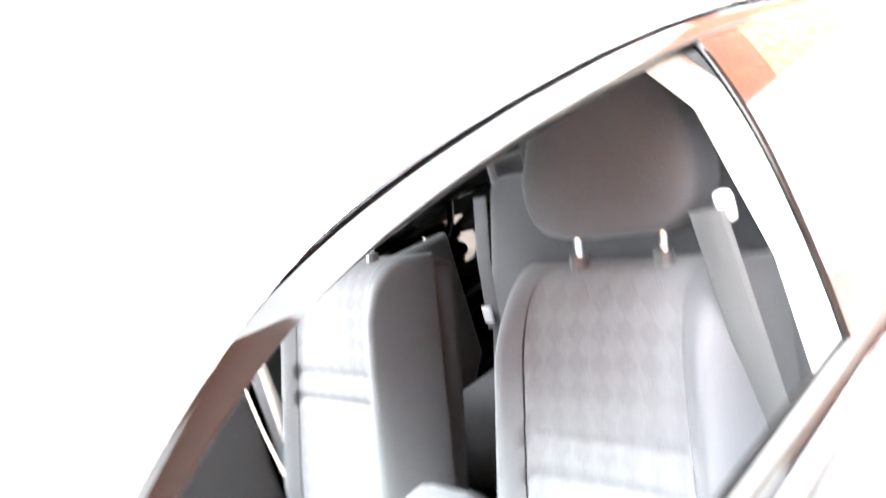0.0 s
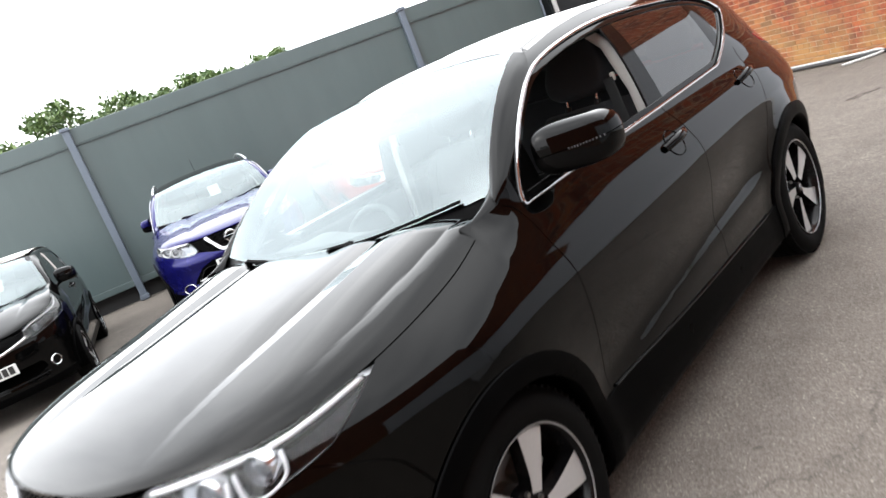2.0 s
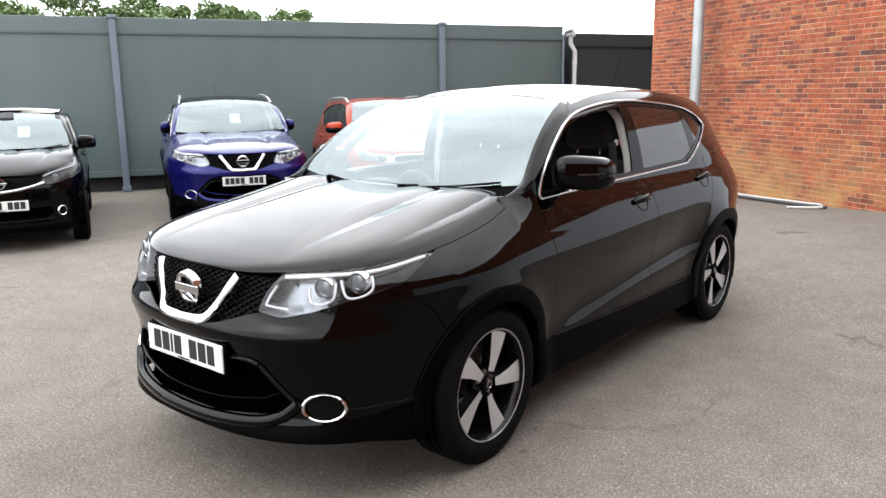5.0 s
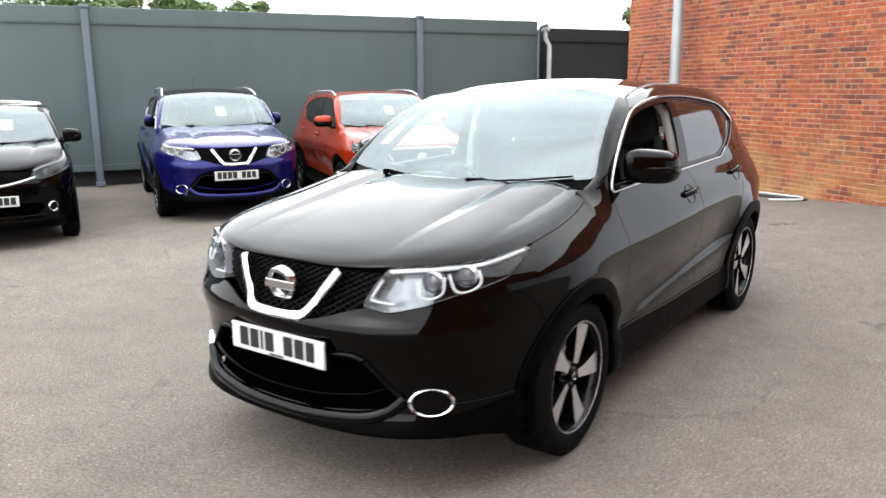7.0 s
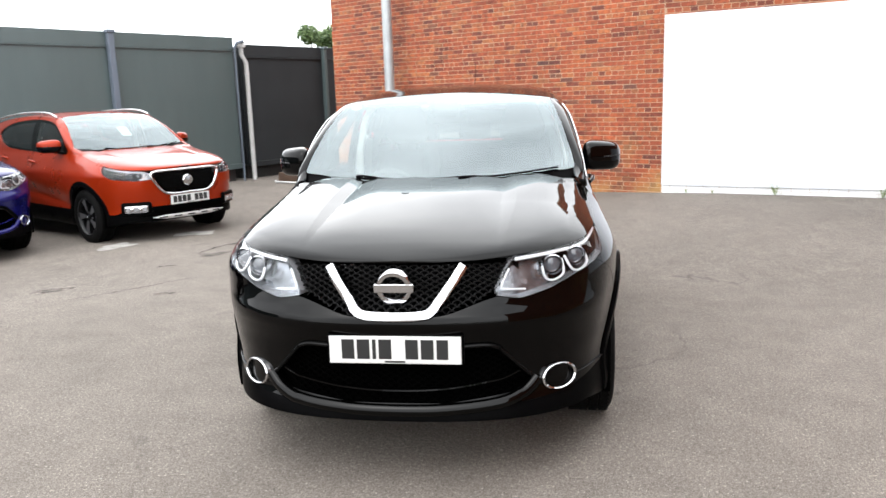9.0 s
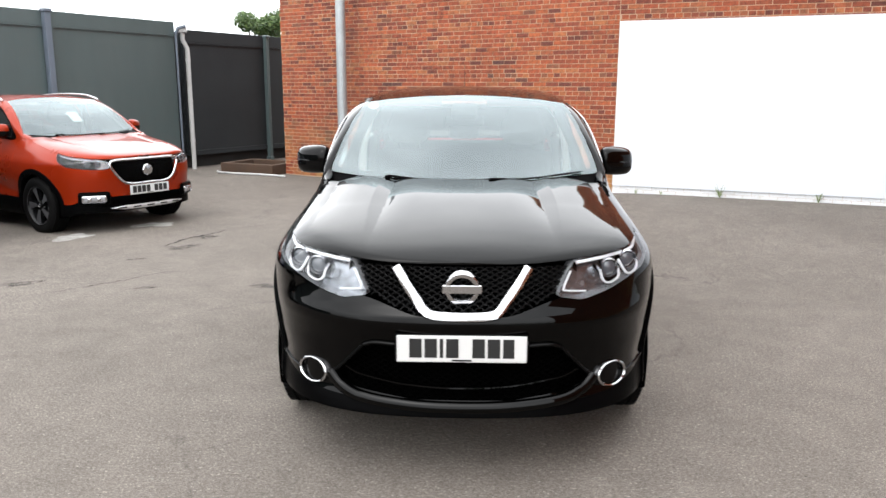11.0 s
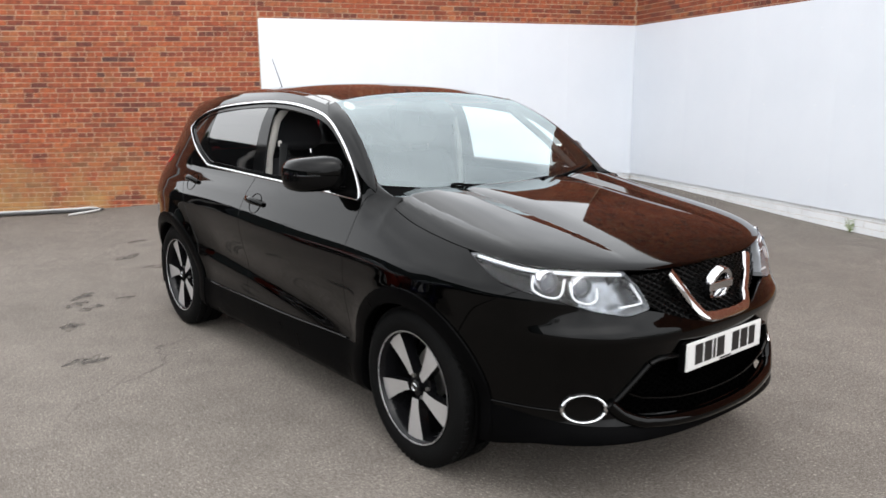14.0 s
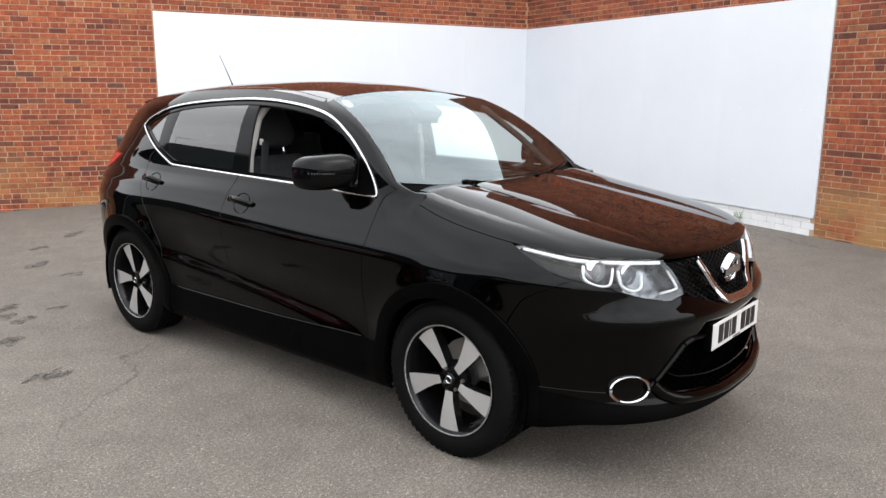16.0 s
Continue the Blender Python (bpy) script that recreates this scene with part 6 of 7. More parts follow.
    for s in (1, -1):
        pts = [rf(s * 0.93, v) for v in span(0.02, 0.95, 30)]
        part("roof_channel_trim", tube([p + Vector((0, 0, -0.005)) for p in pts], 0.011, 8, flat=0.5), GLOSS, root, "black roof channel strip", smooth=60)
        if rails:
            rl = [rf(s * 0.96, v) + Vector((s * 0.015, 0, 0.008 + 0.04 * min(1, 9 * v, 9 * (1 - v)) ** 0.6)) for v in [0.0, 0.01, 0.03, 0.06] + span(0.1, 0.86, 14) + [0.9, 0.95, 0.99]]
            part("roof_rail", tube(rl, 0.014, 10, flat=0.9), SATIN, root, "satin silver roof rail", smooth=60)
    if sign:
        q = P["screen"](sign[0], sign[1])
        part("price_sheet", box((0.13, 0.003, 0.2), Matrix.Translation(q + Vector((0, 0.05, -0.03))) @ Matrix.Rotation(-0.95, 4, "X")), PAPER, root, "white price sheet behind windscreen")
    else:
        q = P["screen"](-0.9, 0.9)
        part("windscreen_sticker", lathe([(0.0, 0.0), (0.03, 0.0)], Matrix.Translation(q + Vector((0, 0.004, -0.006))) @ Matrix.Rotation(-math.pi / 2, 4, "Z") @ Matrix.Rotation(-0.95, 4, "Y"), 24), PAPER, root, "round white windscreen sticker")
    root.matrix_world = m
    return root



BARS_A = (0.05, 0.05, 0.014, 0.05, 0, 0.05, 0.05, 0.045)
BARS_B = (0.05, 0.05, 0.05, 0.05, 0, 0.05, 0.05, 0.05)
crossover(Matrix(), PAINT_BLACK, PAINT_BLACK, "glossy black five-door crossover car with open front windows", False, BARS_A)

BRIGHT_BOWL = worn("pale_silver_lamp_bowl", (0.92, 0.92, 0.93), 0.35, 0.85, var=0.15, scale=20, bump=0.0)


def parked(x, y, turn):
    return Matrix.Translation((x, y, ground_z(x, y))) @ Matrix.Rotation(turn, 4, "Z")


crossover(parked(-7.15, 3.11, radians(59.5)), PAINT_BLUE, GLOSS, "ink-blue crossover car with silver roof rails and price sheet", True, BARS_B, sign=(0.12, 0.42), detail=0.6, group="parked cars")

# ---- the orange-red compact crossover ----
MX = dict(QX)
MX.update(
    rear=[(0.18, -0.08), (0.3, -0.01), (0.45, 0.0), (0.7, -0.02), (0.95, -0.05), (1.08, -0.1), (1.25, -0.17), (1.4, -0.24), (1.55, -0.34)], taper=[(-1.0, 0.0), (0.9, 0.0), (1.5, 0.12), (2.1, 0.3)],
    outline=[(0, -2.16), (0.3, -2.145), (0.5, -2.1), (0.66, -2.01), (0.78, -1.87), (0.845, -1.7), (0.875, -1.5), (0.885, -1.25), (0.882, -0.8), (0.88, 0.0), (0.885, 0.8),
             (0.89, 1.3), (0.875, 1.65), (0.82, 1.92), (0.7, 2.08), (0.4, 2.13), (0, 2.15)],
    flare=0.0, roll=0.0, rise=0.0, axles=(-1.2925, 1.2925), hub_z=0.335,
    front=[(0.18, -0.10), (0.22, -0.05), (0.3, -0.01), (0.4, -0.01), (0.5, -0.016), (0.6, -0.01), (0.68, -0.006), (0.76, -0.012), (0.84, -0.025), (0.92, -0.06), (0.99, -0.12), (1.1, -0.2), (1.25, -0.3)],
    hood_mid=[(-2.14, 0.915), (-2.05, 0.945), (-1.85, 0.99), (-1.6, 1.04), (-1.3, 1.085), (-1.02, 1.12)],
    hood_edge=[("x", 0.0, 0.905), ("x", 0.4, 0.898), ("x", 0.6, 0.908), ("y", -1.85, 0.935), ("y", -1.6, 0.98), ("y", -1.35, 1.025), ("y", -1.1, 1.08), ("y", -1.03, 1.12)],
    cowl=-1.03, ridge=((0.5, 0.42, 0.014, 0.08, -1.9),), sweep=0.0, lip_round=0.004,
    bumper_top=[("x", 0.0, 0.595), ("x", 0.28, 0.6), ("x", 0.4, 0.73), ("x", 0.43, 0.84), ("x", 0.6, 0.905), ("y", -1.5, 1.05)],
    lamp=[("x", 0.44, 0.79), ("x", 0.45, 0.872), ("x", 0.6, 0.9), ("y", -1.85, 0.932), ("y", -1.64, 0.972), ("y", -1.7, 0.885), ("y", -1.82, 0.815), ("x", 0.62, 0.785)],
    projectors=[("x", 0.66, 0.846, 0.036), ("x", 0.56, 0.836, 0.032)], guide=[[("x", 0.46, 0.86), ("x", 0.6, 0.886), ("y", -1.85, 0.916), ("y", -1.7, 0.946)]],
    screen=((0, -1.03, 1.11), (0.735, -0.88, 1.15), (0, -0.2, 1.58), (0.575, -0.27, 1.54)), pillar=((-0.92, 1.12), (-0.27, 1.525)),
    roof_mid=[(-0.4, 1.56), (-0.2, 1.584), (0.0, 1.6), (0.3, 1.61), (0.7, 1.605), (1.2, 1.575), (1.6, 1.53), (1.95, 1.48)], roof_ends=(-0.2, 1.93), roof_top=1.6,
    dlo=[(-0.78, 1.09), (-0.7, 1.22), (-0.52, 1.37), (-0.3, 1.47), (0.0, 1.515), (0.3, 1.525), (0.75, 1.505), (1.05, 1.46), (1.3, 1.38), (1.32, 1.3), (1.15, 1.2), (0.9, 1.14), (0.34, 1.11), (-0.2, 1.1)],
    bumper_holes=[[(-0.62, 0.36), (-0.62, 0.34), (0.62, 0.34), (0.62, 0.36)]],
    panes=[("mirror_sail", lambda z: -2.0, lambda z: -0.66, GLOSS, ""), ("front_door_window", lambda z: -0.66, lambda z: 0.14, SIDE_GLASS, ""),
           ("door_pillar", lambda z: 0.14, lambda z: 0.28, GLOSS, ""), ("rear_door_window", lambda z: 0.28, lambda z: 3.0, PRIVACY, "dark tinted rear window")],
    dlo_trim=False, bowl=BRIGHT_BOWL,
    plastic_top=shape((-2.3, 0.47), (-2.0, 0.46), (-1.8, 0.38), (-1.6, 0.38), (-1.0, 0.4), (1.0, 0.42), (1.9, 0.5), (2.2, 0.52)),
    fender_cut=[(0.2, -1.58), (0.6, -1.58), (0.75, -1.63), (0.88, -1.8), (1.0, -2.2)],
)


def red_car(m):
    root = empty("compact_crossover")
    tagged(root, "orange-red compact crossover car with silver roof rails", "car", "parked cars")
    P = body_shell(root, MX, PAINT_RED, PAINT_RED, detail=0.6)
    sh = P["shell"]
    for yc in MX["axles"]:
        for s in (1, -1):
            wheel(root, s, (s * 0.775, yc, 0.338), 0.338, 0.225, 0.215, "dark")
    interior(root, -1)
    for s in (1, -1):
        door_mirror(root, Matrix.Translation((0.93, -0.6, 1.19)), PAINT_RED, s)
        pts = [P["roof_fn"](s * 0.96, v) + Vector((s * 0.015, 0, 0.008 + 0.04 * min(1, 9 * v, 9 * (1 - v)) ** 0.6)) for v in [0.0, 0.01, 0.03, 0.06] + span(0.1, 0.86, 14) + [0.9, 0.95, 0.99]]
        part("roof_rail", tube(pts, 0.014, 10, flat=0.9), SATIN, root, "satin silver roof rail", smooth=60)
        fp, n = sh.front_point(s * 0.63, 0.455, 0.0)
        turn = Matrix.Translation(fp) @ Matrix.Rotation(s * 0.6, 4, "Z")
        fo = part("fog_lamp", box((0.34, 0.05, 0.15), turn, 0.03), PLASTIC, root, "dark framed fog lamp")
        part("fog_lamp_trim", box((0.27, 0.02, 0.085), turn @ Matrix.Translation((0, -0.022, -0.005)), 0.02), CHROME, fo, "silver fog lamp trim")
        part("fog_lamp_lens", box((0.23, 0.02, 0.058), turn @ Matrix.Translation((0, -0.03, -0.005)), 0.012), LAMP_GREY, fo, "clear fog lamp lens")
        for j in (-1, 1):
            part("fog_lamp_bulb", lathe([(0.0, 0.008), (0.016, 0.006), (0.022, 0.0)], turn @ Matrix.Translation((0.05 * j, -0.041, -0.005)) @ Matrix.Rotation(-math.pi / 2, 4, "Z"), 16), CHROME, fo, smooth=60)
    for i, s in enumerate((1, -1)):
        door_handle(P["front_door"][i], sh, 0.13, 0.97, s, PAINT_RED)
        door_handle(P["rear_door"][i], sh, 1.0, 1.0, s, PAINT_RED)
    wiper(root, P["hood"], P["screen"], -0.55, 0.3)
    wiper(root, P["hood"], P["screen"], 0.2, 0.88)
    part("grille_back", box((0.9, 0.02, 0.26), Matrix.Translation((0, -2.0, 0.745))), DARK, root)
    gp = [(-0.42, 0.868), (0.42, 0.868), (0.4, 0.745), (0.27, 0.615), (-0.27, 0.615), (-0.4, 0.745)]
    grille_mesh("grille", root, gp, lambda x, z: sh.front_point(x, z, -0.02)[0], 0.05, 0.02, GLOSS, "black mesh grille")
    fr = loop_curve([(-0.435, 0.865, 0), (-0.15, 0.88, 0), (0.15, 0.88, 0), (0.435, 0.865, 0), (0.41, 0.745, 0), (0.28, 0.61, 0), (0.0, 0.6, 0), (-0.28, 0.61, 0), (-0.41, 0.745, 0)], 4)
    q = [sh.front_point(a.x, a.y, 0.002) for a in fr]
    ribbon([a for a, b in q], [b for a, b in q], 0.03, 0.016, CHROME, "grille_frame", root, "chrome grille frame", closed=True)
    bc = sh.front_point(0, 0.75, 0.005)[0]
    part("badge_plate", lathe([(0.0, 0.012), (0.06, 0.01), (0.07, 0.0), (0.07, -0.03)], Matrix.Translation(bc) @ Matrix.Rotation(-math.pi / 2, 4, "Z"), 8), CHROME, root, "plain octagonal chrome badge")
    plate_with_bars(root, Matrix.Translation((0, -2.17, 0.525)), BARS_B)
    sk = [sh.front_point(x, 0.325 + 0.06 * abs(x) ** 3, 0.006) for x in span(-0.48, 0.48, 25)]
    ribbon([a for a, b in sk], [b for a, b in sk], [0.05 * min(1.0, 0.15 + 5.0 * (0.48 - abs(x))) for x in span(-0.48, 0.48, 25)], 0.014, SATIN, "skid_blade", root, "silver skid blade with dark slots")
    for x in (-0.36, -0.18, 0.0, 0.18, 0.36):
        p, n = sh.front_point(x, 0.325 + 0.06 * abs(x) ** 3, 0.02)
        part("skid_slot", box((0.1, 0.008, 0.014), Matrix.Translation(p) @ Matrix.Rotation(math.atan2(n.x, -n.y), 4, "Z"), 0.003), DARK, root)
    # flat strip on the bumper, its near-black colour standing for the intake's shade
    lo = [sh.front_point(x, 0.415, 0.003) for x in span(-0.45, 0.45, 21)]
    ribbon([a for a, b in lo], [b for a, b in lo], 0.07, 0.004, DARK, "lower_intake", root, "flat black strip for the shade in the lower intake")
    q = P["screen"](0.1, 0.45)
    part("price_sheet", box((0.13, 0.003, 0.2), Matrix.Translation(q + Vector((0, 0.05, -0.03))) @ Matrix.Rotation(-0.95, 4, "X")), PAPER, root, "white price sheet behind windscreen")
    root.matrix_world = m
    return root


red_car(parked(-5.404, 4.729, radians(57.7)) @ Matrix.Diagonal((0.975, 0.975, 0.955, 1)))

# ---- the black small hatchback ----
NX = dict(QX)
NX.update(
    rear=[(0.18, -0.08), (0.3, -0.01), (0.45, 0.0), (0.7, -0.02), (0.95, -0.05), (1.08, -0.1), (1.25, -0.17), (1.4, -0.24), (1.55, -0.34)], taper=[(-1.0, 0.0), (0.9, 0.0), (1.5, 0.12), (2.1, 0.3)],
    outline=[(0, -2.04), (0.3, -2.02), (0.48, -1.96), (0.62, -1.86), (0.73, -1.71), (0.795, -1.54), (0.825, -1.35), (0.835, -1.1), (0.835, -0.6), (0.835, 0.0), (0.84, 0.8),
             (0.84, 1.3), (0.82, 1.6), (0.76, 1.85), (0.65, 1.98), (0.4, 2.04), (0, 2.06)],
    flare=0.0, roll=0.0, rise=0.0, axles=(-1.3, 1.3), hub_z=0.31, arch=0.355, arch_out=0.375, swell=0.01, wide=0.94, long=0.95,
    front=[(0.18, -0.09), (0.22, -0.03), (0.3, -0.005), (0.42, -0.012), (0.55, -0.006), (0.66, -0.01), (0.74, -0.03), (0.82, -0.065), (0.9, -0.12), (1.0, -0.2), (1.2, -0.34)],
    hood_mid=[(-1.98, 0.85), (-1.9, 0.888), (-1.75, 0.945), (-1.5, 1.02), (-1.3, 1.06), (-1.12, 1.085)],
    hood_edge=[("x", 0.0, 0.845), ("x", 0.3, 0.85), ("x", 0.48, 0.872), ("y", -1.6, 0.95), ("y", -1.4, 1.025), ("y", -1.25, 1.06), ("y", -1.12, 1.085)],
    cowl=-1.12, ridge=((0.48, 0.34, 0.014, 0.08, -1.8),), sweep=0.0, lip_round=0.004,
    bumper_top=[("x", 0.0, 0.68), ("x", 0.2, 0.69), ("x", 0.42, 0.755), ("x", 0.6, 0.8), ("y", -1.4, 1.0)],
    lamp=[("x", 0.4, 0.765), ("x", 0.46, 0.852), ("x", 0.55, 0.892), ("y", -1.6, 0.945), ("y", -1.36, 1.03), ("y", -1.34, 0.96), ("y", -1.52, 0.84), ("x", 0.62, 0.77), ("x", 0.5, 0.742)],
    projectors=[("x", 0.56, 0.81, 0.035)], guide=[[("x", 0.46, 0.84), ("x", 0.56, 0.872), ("y", -1.6, 0.925), ("y", -1.4, 1.0)]],
    screen=((0, -1.12, 1.07), (0.7, -0.95, 1.11), (0, -0.25, 1.5), (0.57, -0.31, 1.46)), pillar=((-0.98, 1.08), (-0.31, 1.447)),
    roof_mid=[(-0.4, 1.487), (-0.25, 1.503), (0.0, 1.52), (0.3, 1.53), (0.7, 1.525), (1.2, 1.5), (1.6, 1.46), (1.9, 1.41)], roof_ends=(-0.25, 1.85), roof_top=1.52,
    side=[(0.18, -0.07), (0.24, -0.03), (0.3, -0.022), (0.42, -0.02), (0.55, -0.012), (0.72, -0.003), (0.86, -0.006), (0.95, -0.025), (1.03, -0.055), (1.1, -0.085), (1.2, -0.11), (1.35, -0.15), (1.45, -0.19), (1.55, -0.25)],
    dlo=[(-0.86, 1.03), (-0.78, 1.13), (-0.6, 1.28), (-0.35, 1.4), (-0.05, 1.45), (0.3, 1.46), (0.75, 1.44), (1.05, 1.4), (1.3, 1.32), (1.32, 1.25), (1.15, 1.15), (0.9, 1.1), (0.34, 1.06), (-0.2, 1.045)],
    dlo_trim=False, bowl=BRIGHT_BOWL, belt_split=1.1, rear_glass=(1.55, 1.1, 1.38),
    bumper_holes=[[(-0.48, 0.5), (0.48, 0.5), (0.5, 0.42), (0.4, 0.38), (-0.4, 0.38), (-0.5, 0.42)]],
    panes=[("front_door_window", lambda z: -2.0, lambda z: 0.14, PRIVACY, ""), ("door_pillar", lambda z: 0.14, lambda z: 0.26, GLOSS, ""), ("rear_door_window", lambda z: 0.26, lambda z: 3.0, PRIVACY, "")],
    plastic_top=shape((-2.3, 0.3), (2.2, 0.3)), fender_cut=[(0.2, -1.55), (0.6, -1.55), (0.75, -1.6), (0.85, -1.75), (1.0, -2.1)],
    door_front=[(0.2, -0.78), (0.41, -0.79), (0.7, -0.8), (0.96, -0.84), (1.2, -1.3)],
    base_line=[(-2.3, 0.24), (-1.95, 0.22), (-1.75, 0.2), (-1.0, 0.19), (2.2, 0.2)],
)


def small_hatchback(m):
    root = empty("small_hatchback")
    tagged(root, "black small hatchback with silver-edged grille and price sheet", "car", "parked cars")
    P = body_shell(root, NX, PAINT_NOTE, PAINT_NOTE, detail=0.6)
    sh = P["shell"]
    for yc in NX["axles"]:
        for s in (1, -1):
            wheel(root, s, (s * 0.735, yc, 0.312), 0.312, 0.215, 0.19, "alloy")
    interior(root, -1)
    for s in (1, -1):
        door_mirror(root, Matrix.Translation((0.89, -0.66, 1.13)), PAINT_NOTE, s)
        p, n = sh.front_point(s * 0.585, 0.44, 0.003)
        rot = Matrix.Translation(p) @ n.to_track_quat("X", "Z").to_matrix().to_4x4()
        fg = part("fog_lamp_ring", lathe([(0.044, -0.03), (0.046, 0.008), (0.052, 0.012), (0.058, 0.006), (0.06, -0.01)], rot, 32), CHROME, root, "chrome fog lamp ring", smooth=40)
        part("fog_lamp_lens", lathe([(0.0, -0.006), (0.03, -0.01), (0.044, -0.02)], rot, 24), REFLECT, fg, smooth=60)
    for i, s in enumerate((1, -1)):
        door_handle(P["front_door"][i], sh, 0.1, 0.93, s, PAINT_NOTE)
        door_handle(P["rear_door"][i], sh, 1.0, 0.97, s, PAINT_NOTE)
    wiper(root, P["hood"], P["screen"], -0.55, 0.3)
    wiper(root, P["hood"], P["screen"], 0.2, 0.88)
    part("grille_back", box((0.84, 0.02, 0.16), Matrix.Translation((0, -1.83, 0.75))), DARK, root)
    gp = [(-0.46, 0.84), (0.46, 0.84), (0.4, 0.75), (0.2, 0.69), (-0.2, 0.69), (-0.4, 0.75)]
    grille_mesh("grille", root, gp, lambda x, z: sh.front_point(x, z, -0.02)[0], 0.035, 0.02, GLOSS, "black mesh grille")
    q = [sh.front_point(x, 0.683 + 0.075 * (abs(x) / 0.42) ** 1.6, 0.003) for x in span(-0.44, 0.44, 25)]
    ribbon([a for a, b in q], [b for a, b in q], 0.028, 0.014, CHROME, "grille_edge", root, "bright grille edge strip")
    bc = sh.front_point(0, 0.775, 0.0)[0]
    aim = Matrix.Translation(bc + Vector((0, -0.012, 0))) @ Matrix.Rotation(-math.pi / 2, 4, "Z")
    part("badge_ring", lathe([(0.045, -0.02), (0.045, 0.004), (0.051, 0.01), (0.06, 0.008), (0.062, -0.02)], aim, 40), CHROME, root, "round chrome badge ring", smooth=40)
    part("badge_bar", box((0.145, 0.016, 0.024), Matrix.Translation(bc + Vector((0, -0.018, 0))), 0.004), CHROME, root, "plain chrome badge bar")
    plate_with_bars(root, Matrix.Translation((0, -2.045, 0.535)), BARS_B)
    q = [sh.front_point(x, 0.36 + 0.03 * abs(x) ** 2, 0.004) for x in span(-0.5, 0.5, 21)]
    ribbon([a for a, b in q], [b for a, b in q], 0.014, 0.008, GLOSS, "bumper_strip", root, "gloss black lower bumper strip")
    part("intake_back", box((1.0, 0.02, 0.16), Matrix.Translation((0, -1.9, 0.44))), DARK, root)
    q = P["screen"](0.3, 0.45)
    part("price_sheet", box((0.13, 0.003, 0.2), Matrix.Translation(q + Vector((0, 0.05, -0.03))) @ Matrix.Rotation(-0.95, 4, "X")), PAPER, root, "white price sheet behind windscreen")
    root.matrix_world = m
    return root


small_hatchback(parked(-7.6, 0.29, radians(63.0)) @ Matrix.Scale(0.96, 4))

# ---- trees beyond the cabins ----
def leaf_cloud(clumps, per, size, rng):
    """Small leaf blades scattered in clumps (centre, radius); returns vertices and faces."""
    v, f = [], []
    for c, r in clumps:
        for _ in range(per):
            d = Vector((rng.gauss(0, 1), rng.gauss(0, 1), rng.gauss(0, 1))).normalized() * r * rng.random() ** 0.45
            d.z *= 0.8
            p = c + d
            a = Vector((rng.gauss(0, 1), rng.gauss(0, 1), rng.gauss(0, 1))).normalized()
            b = a.orthogonal().normalized()
            s = size * rng.uniform(0.6, 1.3)
            n = len(v)
            v += [p - a * s, p + b * s * 0.5, p + a * s, p - b * s * 0.5]
            f.append((n, n + 1, n + 2, n + 3))
    return v, f


def tree(x, y, h, spread, seed, leaf=0.1, per=320):
    rng = random.Random(seed)
    t = empty("tree", Matrix.Translation((x, y, 0)))
    tagged(t, "green leafy tree beyond the cabins", "tree", "trees")
    bm = bmesh.new()
    lean = rng.uniform(-0.2, 0.2)
    tube([(0, 0, -0.1), (lean * 0.3, 0, h * 0.3), (lean, 0, h * 0.75)], [0.16 * h / 5, 0.12 * h / 5, 0.04], 8, bm=bm)
    clumps = []
    for i in range(13):
        a = rng.uniform(0, 2 * math.pi)
        rr = spread * rng.uniform(0.2, 0.95)
        z = h * rng.uniform(0.5, 0.9)
        e = Vector((rr * math.cos(a), rr * math.sin(a), z))
        tube([(lean * 0.4, 0, h * 0.4), tuple(e * 0.6 + Vector((0, 0, h * 0.2))), tuple(e)], [0.05, 0.035, 0.012], 6, bm=bm)
        clumps.append((e, spread * rng.uniform(0.22, 0.42)))
    part("trunk", bm, BARK, t, smooth=60)
    v, f = leaf_cloud(clumps, per, leaf, rng)
    finish("crown", v, f, LEAF, t)


tree(-5.6, 16.1, 3.7, 0.9, 5, 0.05, 800)
tree(-4.5, 17.6, 4.1, 1.1, 8, 0.055, 700)
for i in range(21):
    a = radians(49.5 + 2.1 * i)
    r = 37 + 3 * math.sin(i * 1.7)
    tree(2.0 - r * math.sin(a), -4.0 + r * math.cos(a), 5.45 + 0.3 * math.sin(i * 2.3) + 0.7 * math.exp(-((i - 5) / 4.0) ** 2), 1.9, 20 + i)

# far belt of woodland round the place
rng = random.Random(3)
cl = []
for i in range(150):
    a = radians(20 + 320 * i / 150)
    r = rng.uniform(62, 74)
    cl.append((Vector((-r * math.sin(a + math.pi * 0.9), r * math.cos(a + math.pi * 0.9), rng.uniform(1.5, 3.6))), rng.uniform(2.2, 3.4)))
v, f = leaf_cloud(cl, 90, 0.45, rng)
tagged(finish("far_woodland", v, f, LEAF), "distant belt of green woodland", "woodland", kind="stuff")

# ---- small things on the ground ----
def splat(name, mat, x, y, r, stretch, turn, seed, label, cat):
    rng = random.Random(seed)
    n = 40
    ph = [rng.uniform(0, 6.28) for _ in range(5)]
    pts = []
    for i in range(n):
        t = 2 * math.pi * i / n
        k = r * (1 + sum(math.sin((j + 2) * t + ph[j]) * 0.22 / (j + 1) ** 0.6 for j in range(5)))
        a, b = k * math.cos(t) * stretch, k * math.sin(t)
        px, py = x + a * math.cos(turn) - b * math.sin(turn), y + a * math.sin(turn) + b * math.cos(turn)
        pts.append((px, py, ground_z(px, py) + 0.004))
    ob = finish(name, pts + [(x, y, ground_z(x, y) + 0.005)], [(i, (i + 1) % n, n) for i in range(n)], mat)
    return tagged(ob, label, cat, kind="structure")


